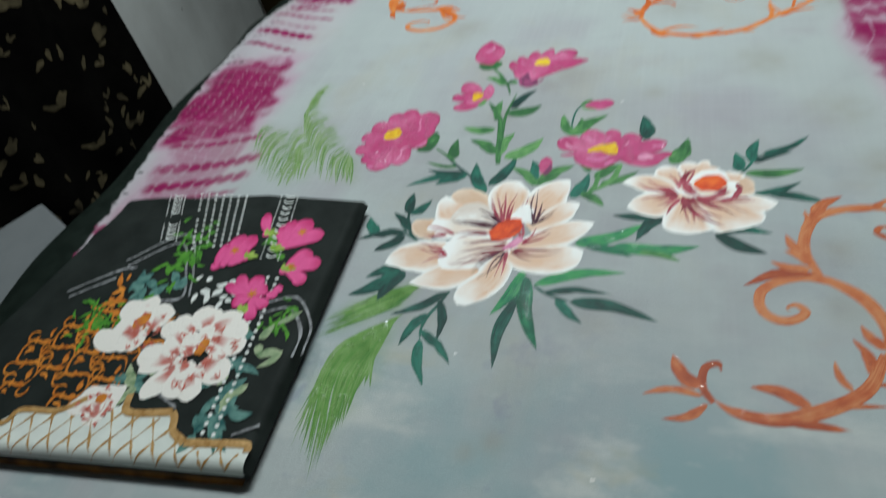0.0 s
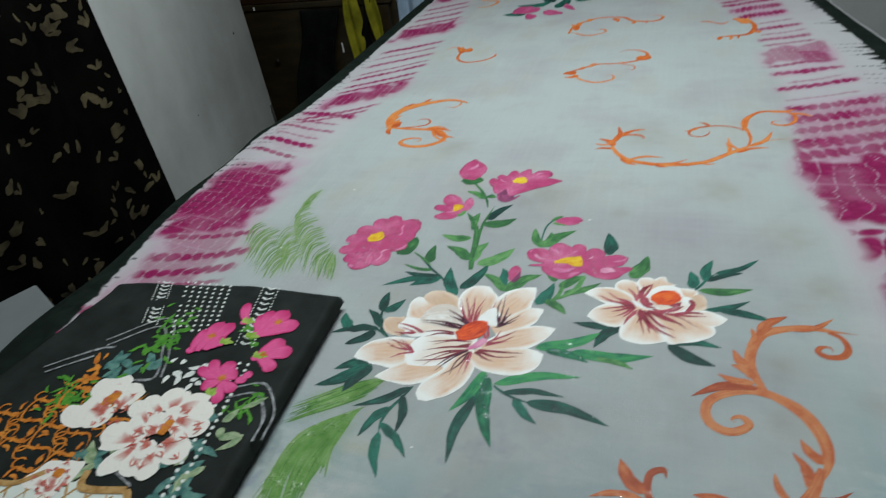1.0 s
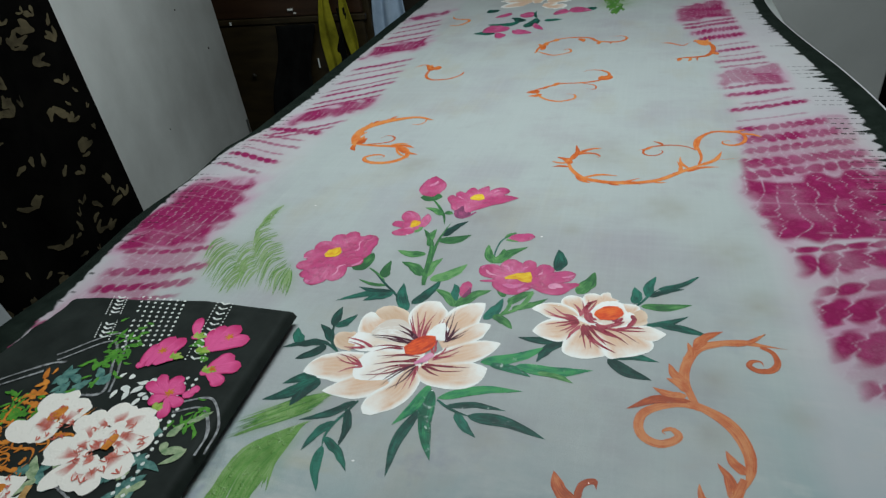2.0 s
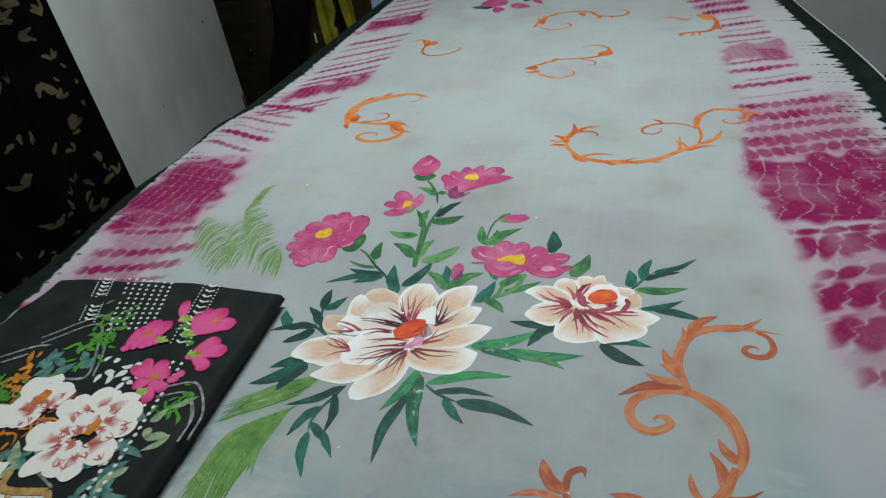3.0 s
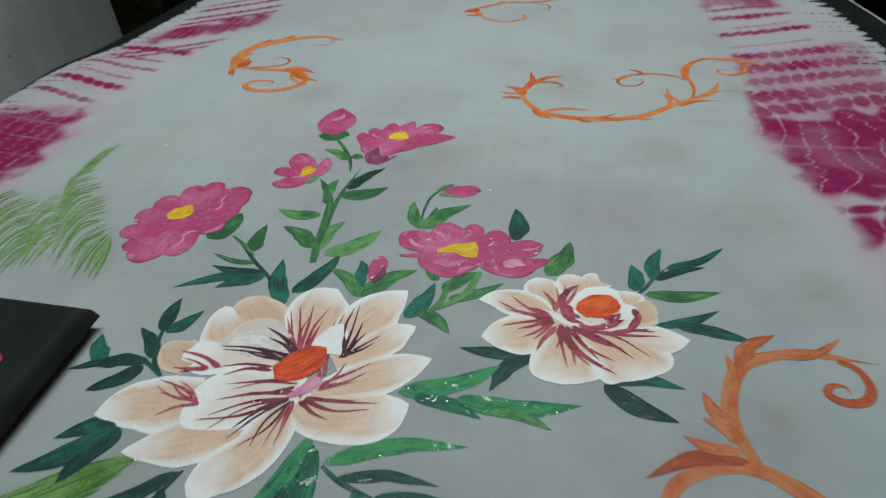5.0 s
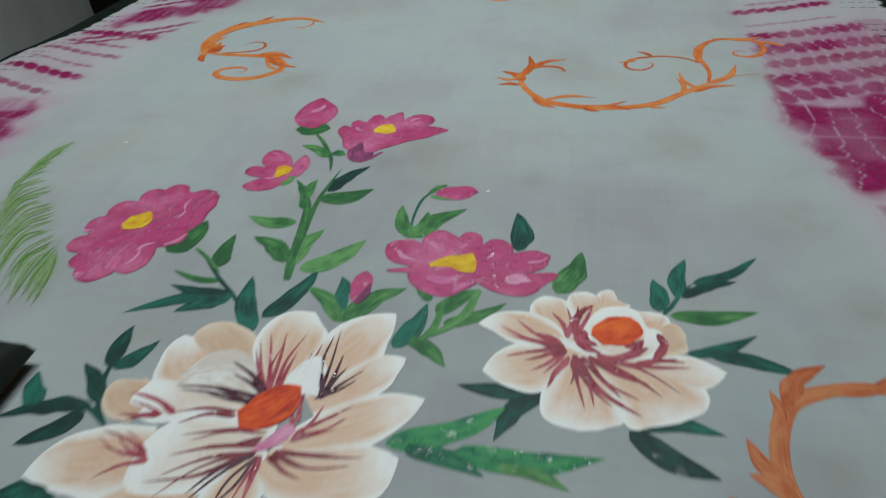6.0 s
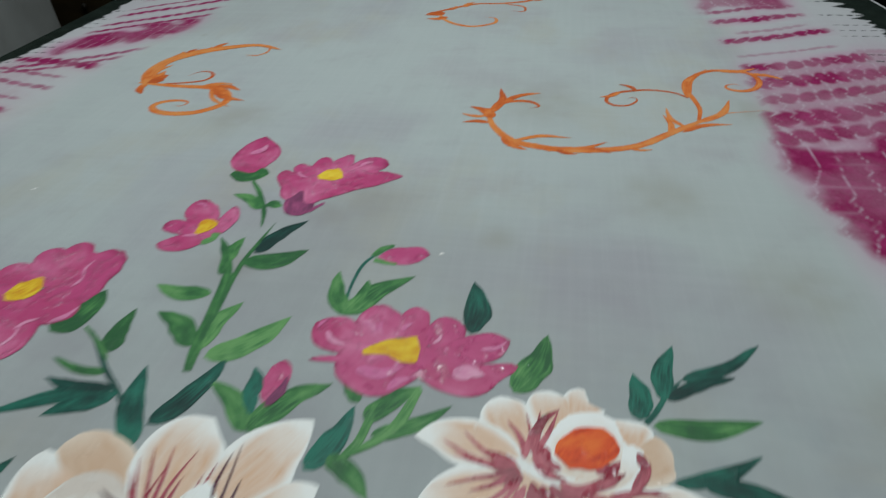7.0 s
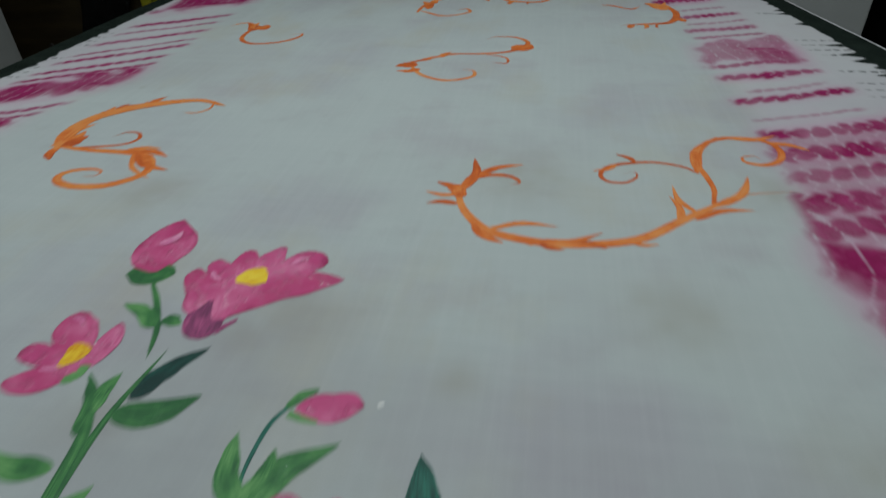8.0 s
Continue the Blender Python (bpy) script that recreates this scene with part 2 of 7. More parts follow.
GREY_PAINT = plain("grey_white_paint", (0.18, 0.19, 0.20), (0.25, 0.26, 0.27), 6, 0.5, 0.3)


# ---- building blocks ----
def part(name, bm, material, parent=None, label=""):
    me = bpy.data.meshes.new(name)
    bm.to_mesh(me)
    bm.free()
    return dress(name, me, material, parent, label)


def dress(name, me, material, parent=None, label=""):
    for m in material if isinstance(material, list) else [material]:
        me.materials.append(m)
    for p in me.polygons:
        p.use_smooth = True
    ob = new(name, me)
    if parent:
        ob.parent = parent
    return tagged(ob, label)


def box(name, lo, hi, material, parent=None, bevel=0.003, label=""):
    bm = bmesh.new()
    bmesh.ops.create_cube(bm, size=1)
    for v in bm.verts:
        v.co = [l + (h - l) * (c + 0.5) for c, l, h in zip(v.co, lo, hi)]
    if bevel:
        bmesh.ops.bevel(bm, geom=bm.edges[:], offset=bevel, segments=2, affect="EDGES", profile=0.5)
    ob = part(name, bm, material, parent, label)
    for p in ob.data.polygons:
        p.use_smooth = False
    return ob


def smooth(a, b, x):
    t = np.clip((x - a) / (b - a), 0, 1)
    return t * t * (3 - 2 * t)


def lattice_noise(x, y, size, seed):
    """Smooth value noise, 0 to 1."""
    table = np.random.RandomState(seed).rand(64, 64)
    x, y = np.asarray(x) / size + 100, np.asarray(y) / size + 100
    i, j = np.floor(x).astype(int), np.floor(y).astype(int)
    a, b = x - i, y - j
    a, b = a * a * (3 - 2 * a), b * b * (3 - 2 * b)
    g = lambda p, q: table[p % 64, q % 64]
    return (g(i, j) * (1 - a) + g(i + 1, j) * a) * (1 - b) + (g(i, j + 1) * (1 - a) + g(i + 1, j + 1) * a) * b


def grid_mesh(name, x, y, z):
    """A sheet of quads from three equal arrays of rows and columns."""
    rows, cols = x.shape
    me = bpy.data.meshes.new(name)
    i = np.arange(rows * cols).reshape(rows, cols)
    quads = np.stack([i[:-1, :-1], i[:-1, 1:], i[1:, 1:], i[1:, :-1]], -1).reshape(-1, 4)
    me.vertices.add(rows * cols)
    me.vertices.foreach_set("co", np.stack([x, y, z], -1).astype(np.float32).ravel())
    me.loops.add(quads.size)
    me.loops.foreach_set("vertex_index", quads.astype(np.int32).ravel())
    me.polygons.add(len(quads))
    me.polygons.foreach_set("loop_start", np.arange(0, quads.size, 4, dtype=np.int32))
    me.update(calc_edges=True)
    me.validate()
    return me


def table_edge(y):
    """Where the cloth bends down over the long side by the wall: the nearer table is a little narrower."""
    return -0.530 - 0.080 * smooth(0.46, 0.53, y) + 0.006 * np.sin(y * 23) + 0.012 * smooth(0.2, 0.0, y)


def swell(x, y):
    """The lie of the cloth over the table, above its top."""
    s = 0.0022 * (lattice_noise(x, y, 0.23, 3) - 0.5) + 0.0008 * (lattice_noise(x, y, 0.07, 4) - 0.5)
    hump = 0.010 * np.exp(-((x + 0.49) / 0.05) ** 2) * (0.4 + lattice_noise(x * 0, y, 0.10, 5)) * smooth(0.55, 0.45, y)
    return s + hump + 0.0012


def on_cloth(x, y):
    return TOP + swell(x, y)


# ---- the painted motifs: base, tip and width of each stroke ----
PEONY_VEINS_A = [
    (-0.0143, 0.0046, -0.0325, 0.0366, 0.0026), (-0.0138, 0.0062, -0.0325, 0.0435, 0.0026), (-0.0134, 0.0079, -0.0282, 0.0495, 0.0026),
    (-0.0123, 0.0081, -0.0184, 0.0514, 0.0026), (-0.0113, 0.0083, -0.0167, 0.0396, 0.0026), (-0.0092, 0.0087, -0.0055, 0.0503, 0.0026),
    (-0.0077, 0.0105, -0.0062, 0.0366, 0.0026), (-0.0066, 0.0108, 0.0029, 0.0400, 0.0026), (-0.0061, 0.0124, 0.0067, 0.0458, 0.0026),
    (0.0111, -0.0097, 0.0090, 0.0201, 0.0026), (0.0111, -0.0154, 0.0048, 0.0161, 0.0026), (0.0116, -0.0168, 0.0381, 0.0051, 0.0026),
    (0.0121, -0.0181, 0.0366, -0.0031, 0.0026), (0.0116, -0.0196, 0.0217, 0.0027, 0.0026), (0.0111, -0.0211, 0.0329, -0.0110, 0.0026),
]
PEONY_VEINS_B = [
    (0.0055, -0.0284, 0.0519, -0.0250, 0.0026), (0.0058, -0.0291, 0.0474, -0.0299, 0.0026), (0.0051, -0.0301, 0.0364, -0.0335, 0.0026),
    (0.0043, -0.0308, 0.0249, -0.0412, 0.0042), (0.0030, -0.0316, 0.0207, -0.0408, 0.0026), (0.0062, -0.0277, 0.0377, -0.0252, 0.0026),
    (-0.0247, -0.0081, -0.0586, -0.0134, 0.0026), (-0.0235, -0.0108, -0.0532, -0.0198, 0.0026), (-0.0079, -0.0165, -0.0479, -0.0261, 0.0026),
    (-0.0028, -0.0183, -0.0420, -0.0292, 0.0026), (-0.0038, -0.0213, -0.0307, -0.0297, 0.0026), (-0.0002, -0.0248, -0.0486, -0.0384, 0.0034),
    (-0.0048, -0.0294, -0.0540, -0.0538, 0.0026), (-0.0046, -0.0299, -0.0448, -0.0611, 0.0026), (-0.0034, -0.0302, -0.0473, -0.0497, 0.0026),
]
PEONY_VEINS_C = [
    (-0.0006, -0.0318, -0.0060, -0.0656, 0.0026), (0.0000, -0.0317, 0.0000, -0.0631, 0.0034), (-0.0006, -0.0313, 0.0009, -0.0579, 0.0042),
    (-0.0572, -0.0140, -0.0904, -0.0042, 0.0036), (-0.0643, -0.0160, -0.0863, -0.0097, 0.0026), (-0.0645, -0.0155, -0.0887, -0.0185, 0.0034),
    (-0.0661, -0.0170, -0.0831, -0.0222, 0.0026), (-0.0567, -0.0421, -0.0911, -0.0290, 0.0026), (-0.0581, -0.0415, -0.0831, -0.0288, 0.0026),
    (-0.0588, -0.0411, -0.0910, -0.0334, 0.0026), (-0.0577, -0.0414, -0.0860, -0.0382, 0.0026), (-0.0567, -0.0421, -0.0745, -0.0485, 0.0026),
    (-0.0565, -0.0426, -0.0798, -0.0552, 0.0026), (-0.0590, -0.0397, -0.0778, -0.0277, 0.0026),
]
PEONY_DARK_VEINS = [
    (-0.0117, 0.0036, -0.0420, 0.0248, 0.0040), (-0.0127, 0.0034, -0.0374, 0.0158, 0.0035), (-0.0142, 0.0016, -0.0407, 0.0065, 0.0035),
    (-0.0147, -0.0001, -0.0527, 0.0032, 0.0027), (-0.0138, -0.0020, -0.0645, 0.0009, 0.0027), (-0.0153, -0.0038, -0.0674, 0.0035, 0.0027),
    (0.0167, 0.0077, 0.0143, 0.0575, 0.0027), (0.0183, 0.0095, 0.0116, 0.0518, 0.0038), (0.0193, 0.0097, 0.0217, 0.0387, 0.0038),
    (0.0188, 0.0081, 0.0268, 0.0299, 0.0027), (0.0182, 0.0065, 0.0372, 0.0288, 0.0027), (0.0152, 0.0059, 0.0349, 0.0220, 0.0027),
    (-0.0044, -0.0304, -0.0294, -0.0643, 0.0027), (-0.0036, -0.0311, -0.0290, -0.0565, 0.0027), (-0.0023, -0.0316, -0.0215, -0.0677, 0.0027),
    (-0.0018, -0.0315, -0.0129, -0.0663, 0.0027),
]
ROSE_VEINS_A = [
    (0.1459, 0.0627, 0.1186, 0.0789, 0.0034), (0.1460, 0.0619, 0.1093, 0.0726, 0.0041), (0.1452, 0.0643, 0.1317, 0.0694, 0.0034),
    (0.1448, 0.0592, 0.1145, 0.0490, 0.0034), (0.1440, 0.0599, 0.1152, 0.0653, 0.0034), (0.1436, 0.0565, 0.1253, 0.0473, 0.0034),
    (0.1463, 0.0560, 0.1295, 0.0408, 0.0034), (0.1477, 0.0546, 0.1361, 0.0395, 0.0034), (0.1498, 0.0517, 0.1388, 0.0294, 0.0041),
    (0.1504, 0.0534, 0.1445, 0.0399, 0.0034), (0.1491, 0.0675, 0.1389, 0.0875, 0.0034), (0.1491, 0.0683, 0.1480, 0.0932, 0.0034),
    (0.1484, 0.0682, 0.1457, 0.0805, 0.0034), (0.1524, 0.0706, 0.1548, 0.0955, 0.0034), (0.1531, 0.0698, 0.1639, 0.0964, 0.0034),
]
ROSE_VEINS_B = [
    (0.1529, 0.0554, 0.1883, 0.0173, 0.0065), (0.1517, 0.0520, 0.1590, 0.0178, 0.0041), (0.1544, 0.0507, 0.1732, 0.0213, 0.0048),
    (0.1569, 0.0543, 0.1782, 0.0275, 0.0051), (0.1583, 0.0529, 0.1877, 0.0276, 0.0044), (0.1609, 0.0549, 0.1932, 0.0390, 0.0048),
    (0.1635, 0.0537, 0.2095, 0.0343, 0.0034), (0.1661, 0.0532, 0.1997, 0.0308, 0.0034), (0.1852, 0.0505, 0.2133, 0.0570, 0.0048),
    (0.1865, 0.0515, 0.2099, 0.0596, 0.0034), (0.1764, 0.0516, 0.2166, 0.0536, 0.0034), (0.1531, 0.0505, 0.1512, 0.0334, 0.0034),
    (0.1512, 0.0487, 0.1637, 0.0199, 0.0034), (0.1474, 0.0612, 0.1338, 0.0610, 0.0068), (0.1488, 0.0581, 0.1384, 0.0533, 0.0068),
]
ROSE_CURLS = [
    ([(0.1536, 0.0761), (0.1550, 0.0666), (0.1608, 0.0606), (0.1687, 0.0585)], 0.0050),
    ([(0.1578, 0.0749), (0.1607, 0.0665), (0.1661, 0.0636)], 0.0070),
    ([(0.1648, 0.0571), (0.1739, 0.0549), (0.1870, 0.0611), (0.1944, 0.0655)], 0.0060),
    ([(0.1999, 0.0770), (0.2029, 0.0692), (0.1991, 0.0588), (0.1911, 0.0537)], 0.0060),
    ([(0.1807, 0.0652), (0.1873, 0.0666), (0.1922, 0.0714)], 0.0060),
    ([(0.1524, 0.0715), (0.1535, 0.0816), (0.1575, 0.0906), (0.1646, 0.0969)], 0.0060),
]
PEONY_BASE, ROSE_BASE = (-0.018, -0.015), (0.154, 0.056)
BUDS = [(0.016, 0.082, 0.015, 0.111, 0.019)]
# gloss highlights of the pink petals, put on as pale strokes of colour
GLOSSY_LIGHTS = [
    (0.0311, 0.1348, 0.0459, 0.1253, 0.0039), (0.0493, 0.1458, 0.0604, 0.1339, 0.0042), (0.0611, 0.1453, 0.0649, 0.1350, 0.0025),
    (0.0745, 0.1394, 0.0797, 0.1463, 0.0036), (0.0939, 0.1327, 0.0975, 0.1399, 0.0023), (0.1082, 0.1115, 0.1254, 0.1135, 0.0097),
    (0.0556, 0.1091, 0.0822, 0.1150, 0.0077), (0.0761, 0.0973, 0.0878, 0.1071, 0.0051), (0.1208, 0.1318, 0.1352, 0.1399, 0.0030),
    (0.0252, 0.1369, 0.0298, 0.1443, 0.0025),
]
WIDE_LIGHTS = [
    (-0.1579, 0.0968, -0.1572, 0.1167, 0.0029), (-0.1587, 0.1126, -0.1483, 0.1227, 0.0032), (-0.1485, 0.1527, -0.1472, 0.1642, 0.0025),
    (-0.1469, 0.1624, -0.1488, 0.1811, 0.0018), (-0.2145, 0.1310, -0.2076, 0.1325, 0.0031), (-0.1867, 0.0806, -0.1811, 0.0840, 0.0083),
    (-0.1411, 0.1207, -0.1306, 0.1361, 0.0046),
]
SIDE_LIGHTS = [
    (-0.1029, 0.2130, -0.0881, 0.2207, 0.0033), (-0.1120, 0.2541, -0.1021, 0.2483, 0.0037), (-0.0499, 0.3064, -0.0390, 0.2978, 0.0036),
    (-0.0012, 0.3189, 0.0086, 0.3279, 0.0045), (-0.1034, 0.3324, -0.0952, 0.3508, 0.0082),
]
# deep green leaves
DEEP_A = [
    (0.2024, 0.0960, 0.2011, 0.1255, 0.0129), (0.2153, 0.1092, 0.2235, 0.1480, 0.0117), (0.2253, 0.1237, 0.2692, 0.1543, 0.0089),
    (0.2171, 0.1099, 0.2527, 0.1292, 0.0083), (0.2145, 0.0633, 0.2558, 0.0833, 0.0085), (0.2267, 0.0642, 0.2751, 0.0553, 0.0108),
    (0.1138, 0.1431, 0.1100, 0.1879, 0.0161), (0.1354, 0.0301, 0.0900, 0.0260, 0.0116), (0.1364, 0.0291, 0.1139, -0.0065, 0.0133),
    (0.1796, 0.0124, 0.2276, 0.0123, 0.0105), (0.1806, 0.0088, 0.2214, -0.0124, 0.0139),
]
DEEP_B = [
    (-0.0660, 0.0763, -0.1312, 0.0532, 0.0118), (-0.0704, 0.0790, -0.1139, 0.0818, 0.0098), (-0.0665, 0.0753, -0.0987, 0.0577, 0.0141),
    (-0.1123, 0.0105, -0.1173, 0.0437, 0.0123), (-0.1110, 0.0101, -0.0940, 0.0340, 0.0112), (-0.1381, -0.0207, -0.1541, 0.0022, 0.0125),
    (-0.1068, -0.0155, -0.1570, -0.0305, 0.0116), (-0.1082, -0.0197, -0.1340, -0.0442, 0.0136), (-0.1047, -0.0133, -0.1304, 0.0117, 0.0109),
    (-0.0403, 0.0472, -0.0610, 0.0970, 0.0156), (-0.0393, 0.0606, -0.0180, 0.1089, 0.0154), (0.0105, 0.0730, 0.0018, 0.1021, 0.0080),
    (0.0485, 0.0475, 0.0622, 0.0860, 0.0143), (-0.0417, 0.1995, -0.0176, 0.2403, 0.0135),
]
DEEP_C = [
    (-0.0895, -0.0599, -0.1294, -0.0788, 0.0147), (-0.0971, -0.0673, -0.1388, -0.1024, 0.0174), (-0.0920, -0.0672, -0.1080, -0.1048, 0.0163),
    (-0.0440, -0.0861, -0.0900, -0.1183, 0.0102), (-0.0552, -0.1127, -0.0715, -0.1494, 0.0108), (-0.0487, -0.0968, -0.0396, -0.1397, 0.0090),
    (-0.0545, -0.1406, -0.0388, -0.1842, 0.0104), (-0.0571, -0.1311, -0.0218, -0.1617, 0.0086), (0.0190, -0.0842, 0.0130, -0.1595, 0.0114),
    (0.0408, -0.0767, 0.0978, -0.0718, 0.0076), (0.0528, -0.0805, 0.0777, -0.1059, 0.0098), (0.0641, -0.0836, 0.1369, -0.0960, 0.0137),
]
EMERALD_LEAVES = [
    (0.0599, -0.0153, 0.1215, 0.0164, 0.0156), (0.0696, -0.0163, 0.1123, -0.0267, 0.0127), (0.0945, -0.0150, 0.1689, -0.0086, 0.0146),
    (0.0195, -0.0530, -0.0006, -0.1069, 0.0126), (0.0227, -0.0579, 0.0453, -0.1370, 0.0157), (0.0311, -0.0684, 0.1083, -0.0459, 0.0123),
]
DEEP_STEMS = [
    ([(0.2007, 0.0888), (0.2090, 0.0994), (0.2168, 0.1128), (0.2260, 0.1249)], 0.0030),
    ([(-0.0921, -0.0262), (-0.1047, -0.0133), (-0.1131, 0.0096), (-0.1104, 0.0210)], 0.0030),
    ([(-0.0921, -0.0262), (-0.1098, -0.0169), (-0.1309, -0.0190)], 0.0030),
    ([(-0.1083, 0.1167), (-0.0824, 0.0910), (-0.0653, 0.0764), (-0.0466, 0.0549)], 0.0030),
    ([(0.0673, -0.0157), (0.0841, -0.0159), (0.0979, -0.0147)], 0.0030),
    ([(0.0424, 0.2087), (0.0354, 0.1948), (0.0339, 0.1718), (0.0358, 0.1588)], 0.0022),
    ([(-0.0426, -0.0851), (-0.0491, -0.1026), (-0.0543, -0.1143), (-0.0568, -0.1300), (-0.0540, -0.1424)], 0.0030),
    ([(0.0218, -0.0664), (0.0194, -0.0841), (0.0184, -0.0931)], 0.0030),
    ([(0.0318, -0.0701), (0.0427, -0.0768), (0.0534, -0.0810), (0.0661, -0.0840)], 0.0030),
    ([(-0.0493, -0.1004), (-0.0487, -0.0968)], 0.0030),
]
# fresh green leaves
FRESH_A = [
    (0.0114, 0.0632, -0.0208, 0.0918, 0.0136), (0.0123, 0.0633, 0.0463, 0.0981, 0.0156), (-0.0316, 0.1066, 0.0059, 0.1441, 0.0185),
    (-0.0388, 0.1112, -0.0286, 0.1525, 0.0154), (-0.0422, 0.1136, -0.0786, 0.1382, 0.0154), (-0.0525, 0.1579, -0.0929, 0.1616, 0.0132),
    (-0.0547, 0.1751, -0.0739, 0.2144, 0.0092), (-0.0556, 0.1898, -0.0562, 0.2163, 0.0105), (-0.0458, 0.1891, -0.0056, 0.2071, 0.0174),
    (0.0383, 0.1490, 0.0224, 0.1878, 0.0129), (0.0391, 0.1491, 0.0435, 0.1815, 0.0131), (0.0399, 0.1493, 0.0725, 0.1884, 0.0153),
    (-0.0587, 0.2512, -0.0897, 0.2695, 0.0123),
]
FRESH_B = [
    (0.2084, 0.0933, 0.2604, 0.1030, 0.0131), (-0.0809, 0.0889, -0.1201, 0.0961, 0.0067), (0.0744, 0.0699, 0.1115, 0.0925, 0.0100),
    (0.0554, 0.0570, 0.0819, 0.0371, 0.0117), (0.0632, 0.0880, 0.0500, 0.1026, 0.0094), (0.0692, 0.0773, 0.0936, 0.1025, 0.0140),
    (-0.1353, 0.1140, -0.1227, 0.1530, 0.0252), (-0.0884, 0.1028, -0.0930, 0.1391, 0.0138), (0.1411, 0.1048, 0.1569, 0.1476, 0.0181),
    (0.1157, -0.0189, 0.1523, -0.0281, 0.0098), (-0.0904, 0.2078, -0.0766, 0.2205, 0.0139),
]
CALYX = [(-0.056, 0.262, -0.044, 0.256, 0.011), (0.006, 0.082, 0.000, 0.104, 0.010), (0.016, 0.079, 0.021, 0.100, 0.006)]
# stems
FRESH_STEMS = [
    ([(-0.0364, 0.0957), (-0.0396, 0.1139), (-0.0448, 0.1489), (-0.0531, 0.1826), (-0.0722, 0.2129)], 0.0075),
    ([(-0.0384, 0.1113), (-0.0425, 0.1475), (-0.0458, 0.1891), (-0.0411, 0.2350)], 0.0042),
    ([(-0.0823, 0.2898), (-0.0697, 0.2726), (-0.0563, 0.2498), (-0.0491, 0.2281)], 0.0042),
    ([(0.0727, 0.0893), (0.0694, 0.0653), (0.0620, 0.0543)], 0.0050),
    ([(0.0929, 0.1009), (0.0838, 0.0738), (0.0620, 0.0543)], 0.0060),
    ([(-0.1151, 0.1201), (-0.0988, 0.1090), (-0.0849, 0.0966)], 0.0030),
]
# fern fronds: root, bend and tip of each long hair
FERN_LOW = [
    (-0.0740, -0.1123, -0.1169, -0.1500, -0.1362, -0.2210), (-0.0772, -0.1153, -0.1233, -0.1648, -0.1270, -0.2432),
    (-0.0784, -0.1179, -0.1216, -0.1735, -0.1126, -0.2584), (-0.0800, -0.1194, -0.1178, -0.1773, -0.1030, -0.2685),
    (-0.0800, -0.1194, -0.1139, -0.1766, -0.0994, -0.2627), (-0.0806, -0.1207, -0.1064, -0.1797, -0.1003, -0.2507),
    (-0.0816, -0.1208, -0.1007, -0.1788, -0.0977, -0.2358), (-0.0822, -0.1221, -0.0961, -0.1802, -0.0915, -0.2282),
    (-0.0822, -0.1221, -0.0929, -0.1732, -0.0925, -0.2102), (-0.0828, -0.1234, -0.0904, -0.1640, -0.0892, -0.1874),
    (-0.0822, -0.1221, -0.0909, -0.1574, -0.0802, -0.1961),
]
FERN_SIDE = [
    (-0.0668, -0.0751, -0.1052, -0.0974, -0.1432, -0.1246), (-0.0681, -0.0779, -0.1050, -0.1039, -0.1506, -0.1382),
    (-0.0694, -0.0808, -0.1032, -0.1088, -0.1489, -0.1489), (-0.0740, -0.0867, -0.1025, -0.1163, -0.1453, -0.1496),
    (-0.0772, -0.1027, -0.1057, -0.1193, -0.1381, -0.1461),
]
FERN_BACK_A = [
    (-0.3128, 0.2594, -0.3197, 0.2384, -0.3086, 0.2049), (-0.3134, 0.2580, -0.3230, 0.2315, -0.3173, 0.1950),
    (-0.3068, 0.2102, -0.3185, 0.1905, -0.3061, 0.1519), (-0.2836, 0.1862, -0.3007, 0.1660, -0.2858, 0.1125),
    (-0.2631, 0.1623, -0.2799, 0.1428, -0.2680, 0.0865), (-0.2436, 0.1396, -0.2596, 0.1154, -0.2456, 0.0624),
    (-0.2270, 0.1180, -0.2356, 0.0952, -0.2247, 0.0526), (-0.2197, 0.1076, -0.2150, 0.0809, -0.2064, 0.0539),
    (-0.2162, 0.1025, -0.2051, 0.0775, -0.1963, 0.0527),
]
FERN_BACK_B = [
    (-0.3047, 0.1701, -0.3200, 0.1514, -0.3170, 0.1138), (-0.2816, 0.1381, -0.2999, 0.1230, -0.2894, 0.0826),
    (-0.2731, 0.1159, -0.2848, 0.0978, -0.2719, 0.0507), (-0.2589, 0.1056, -0.2652, 0.0830, -0.2576, 0.0483),
]
FERN_BACK_C = [
    (-0.3640, 0.1642, -0.3694, 0.1467, -0.3579, 0.1090), (-0.3296, 0.1541, -0.3449, 0.1286, -0.3360, 0.0772),
    (-0.3040, 0.1315, -0.3242, 0.1123, -0.3138, 0.0552), (-0.2894, 0.1096, -0.3016, 0.0915, -0.2958, 0.0455),
    (-0.2784, 0.0833, -0.2806, 0.0666, -0.2789, 0.0458), (-0.2802, 0.0884, -0.2856, 0.1097, -0.2990, 0.1317),
]
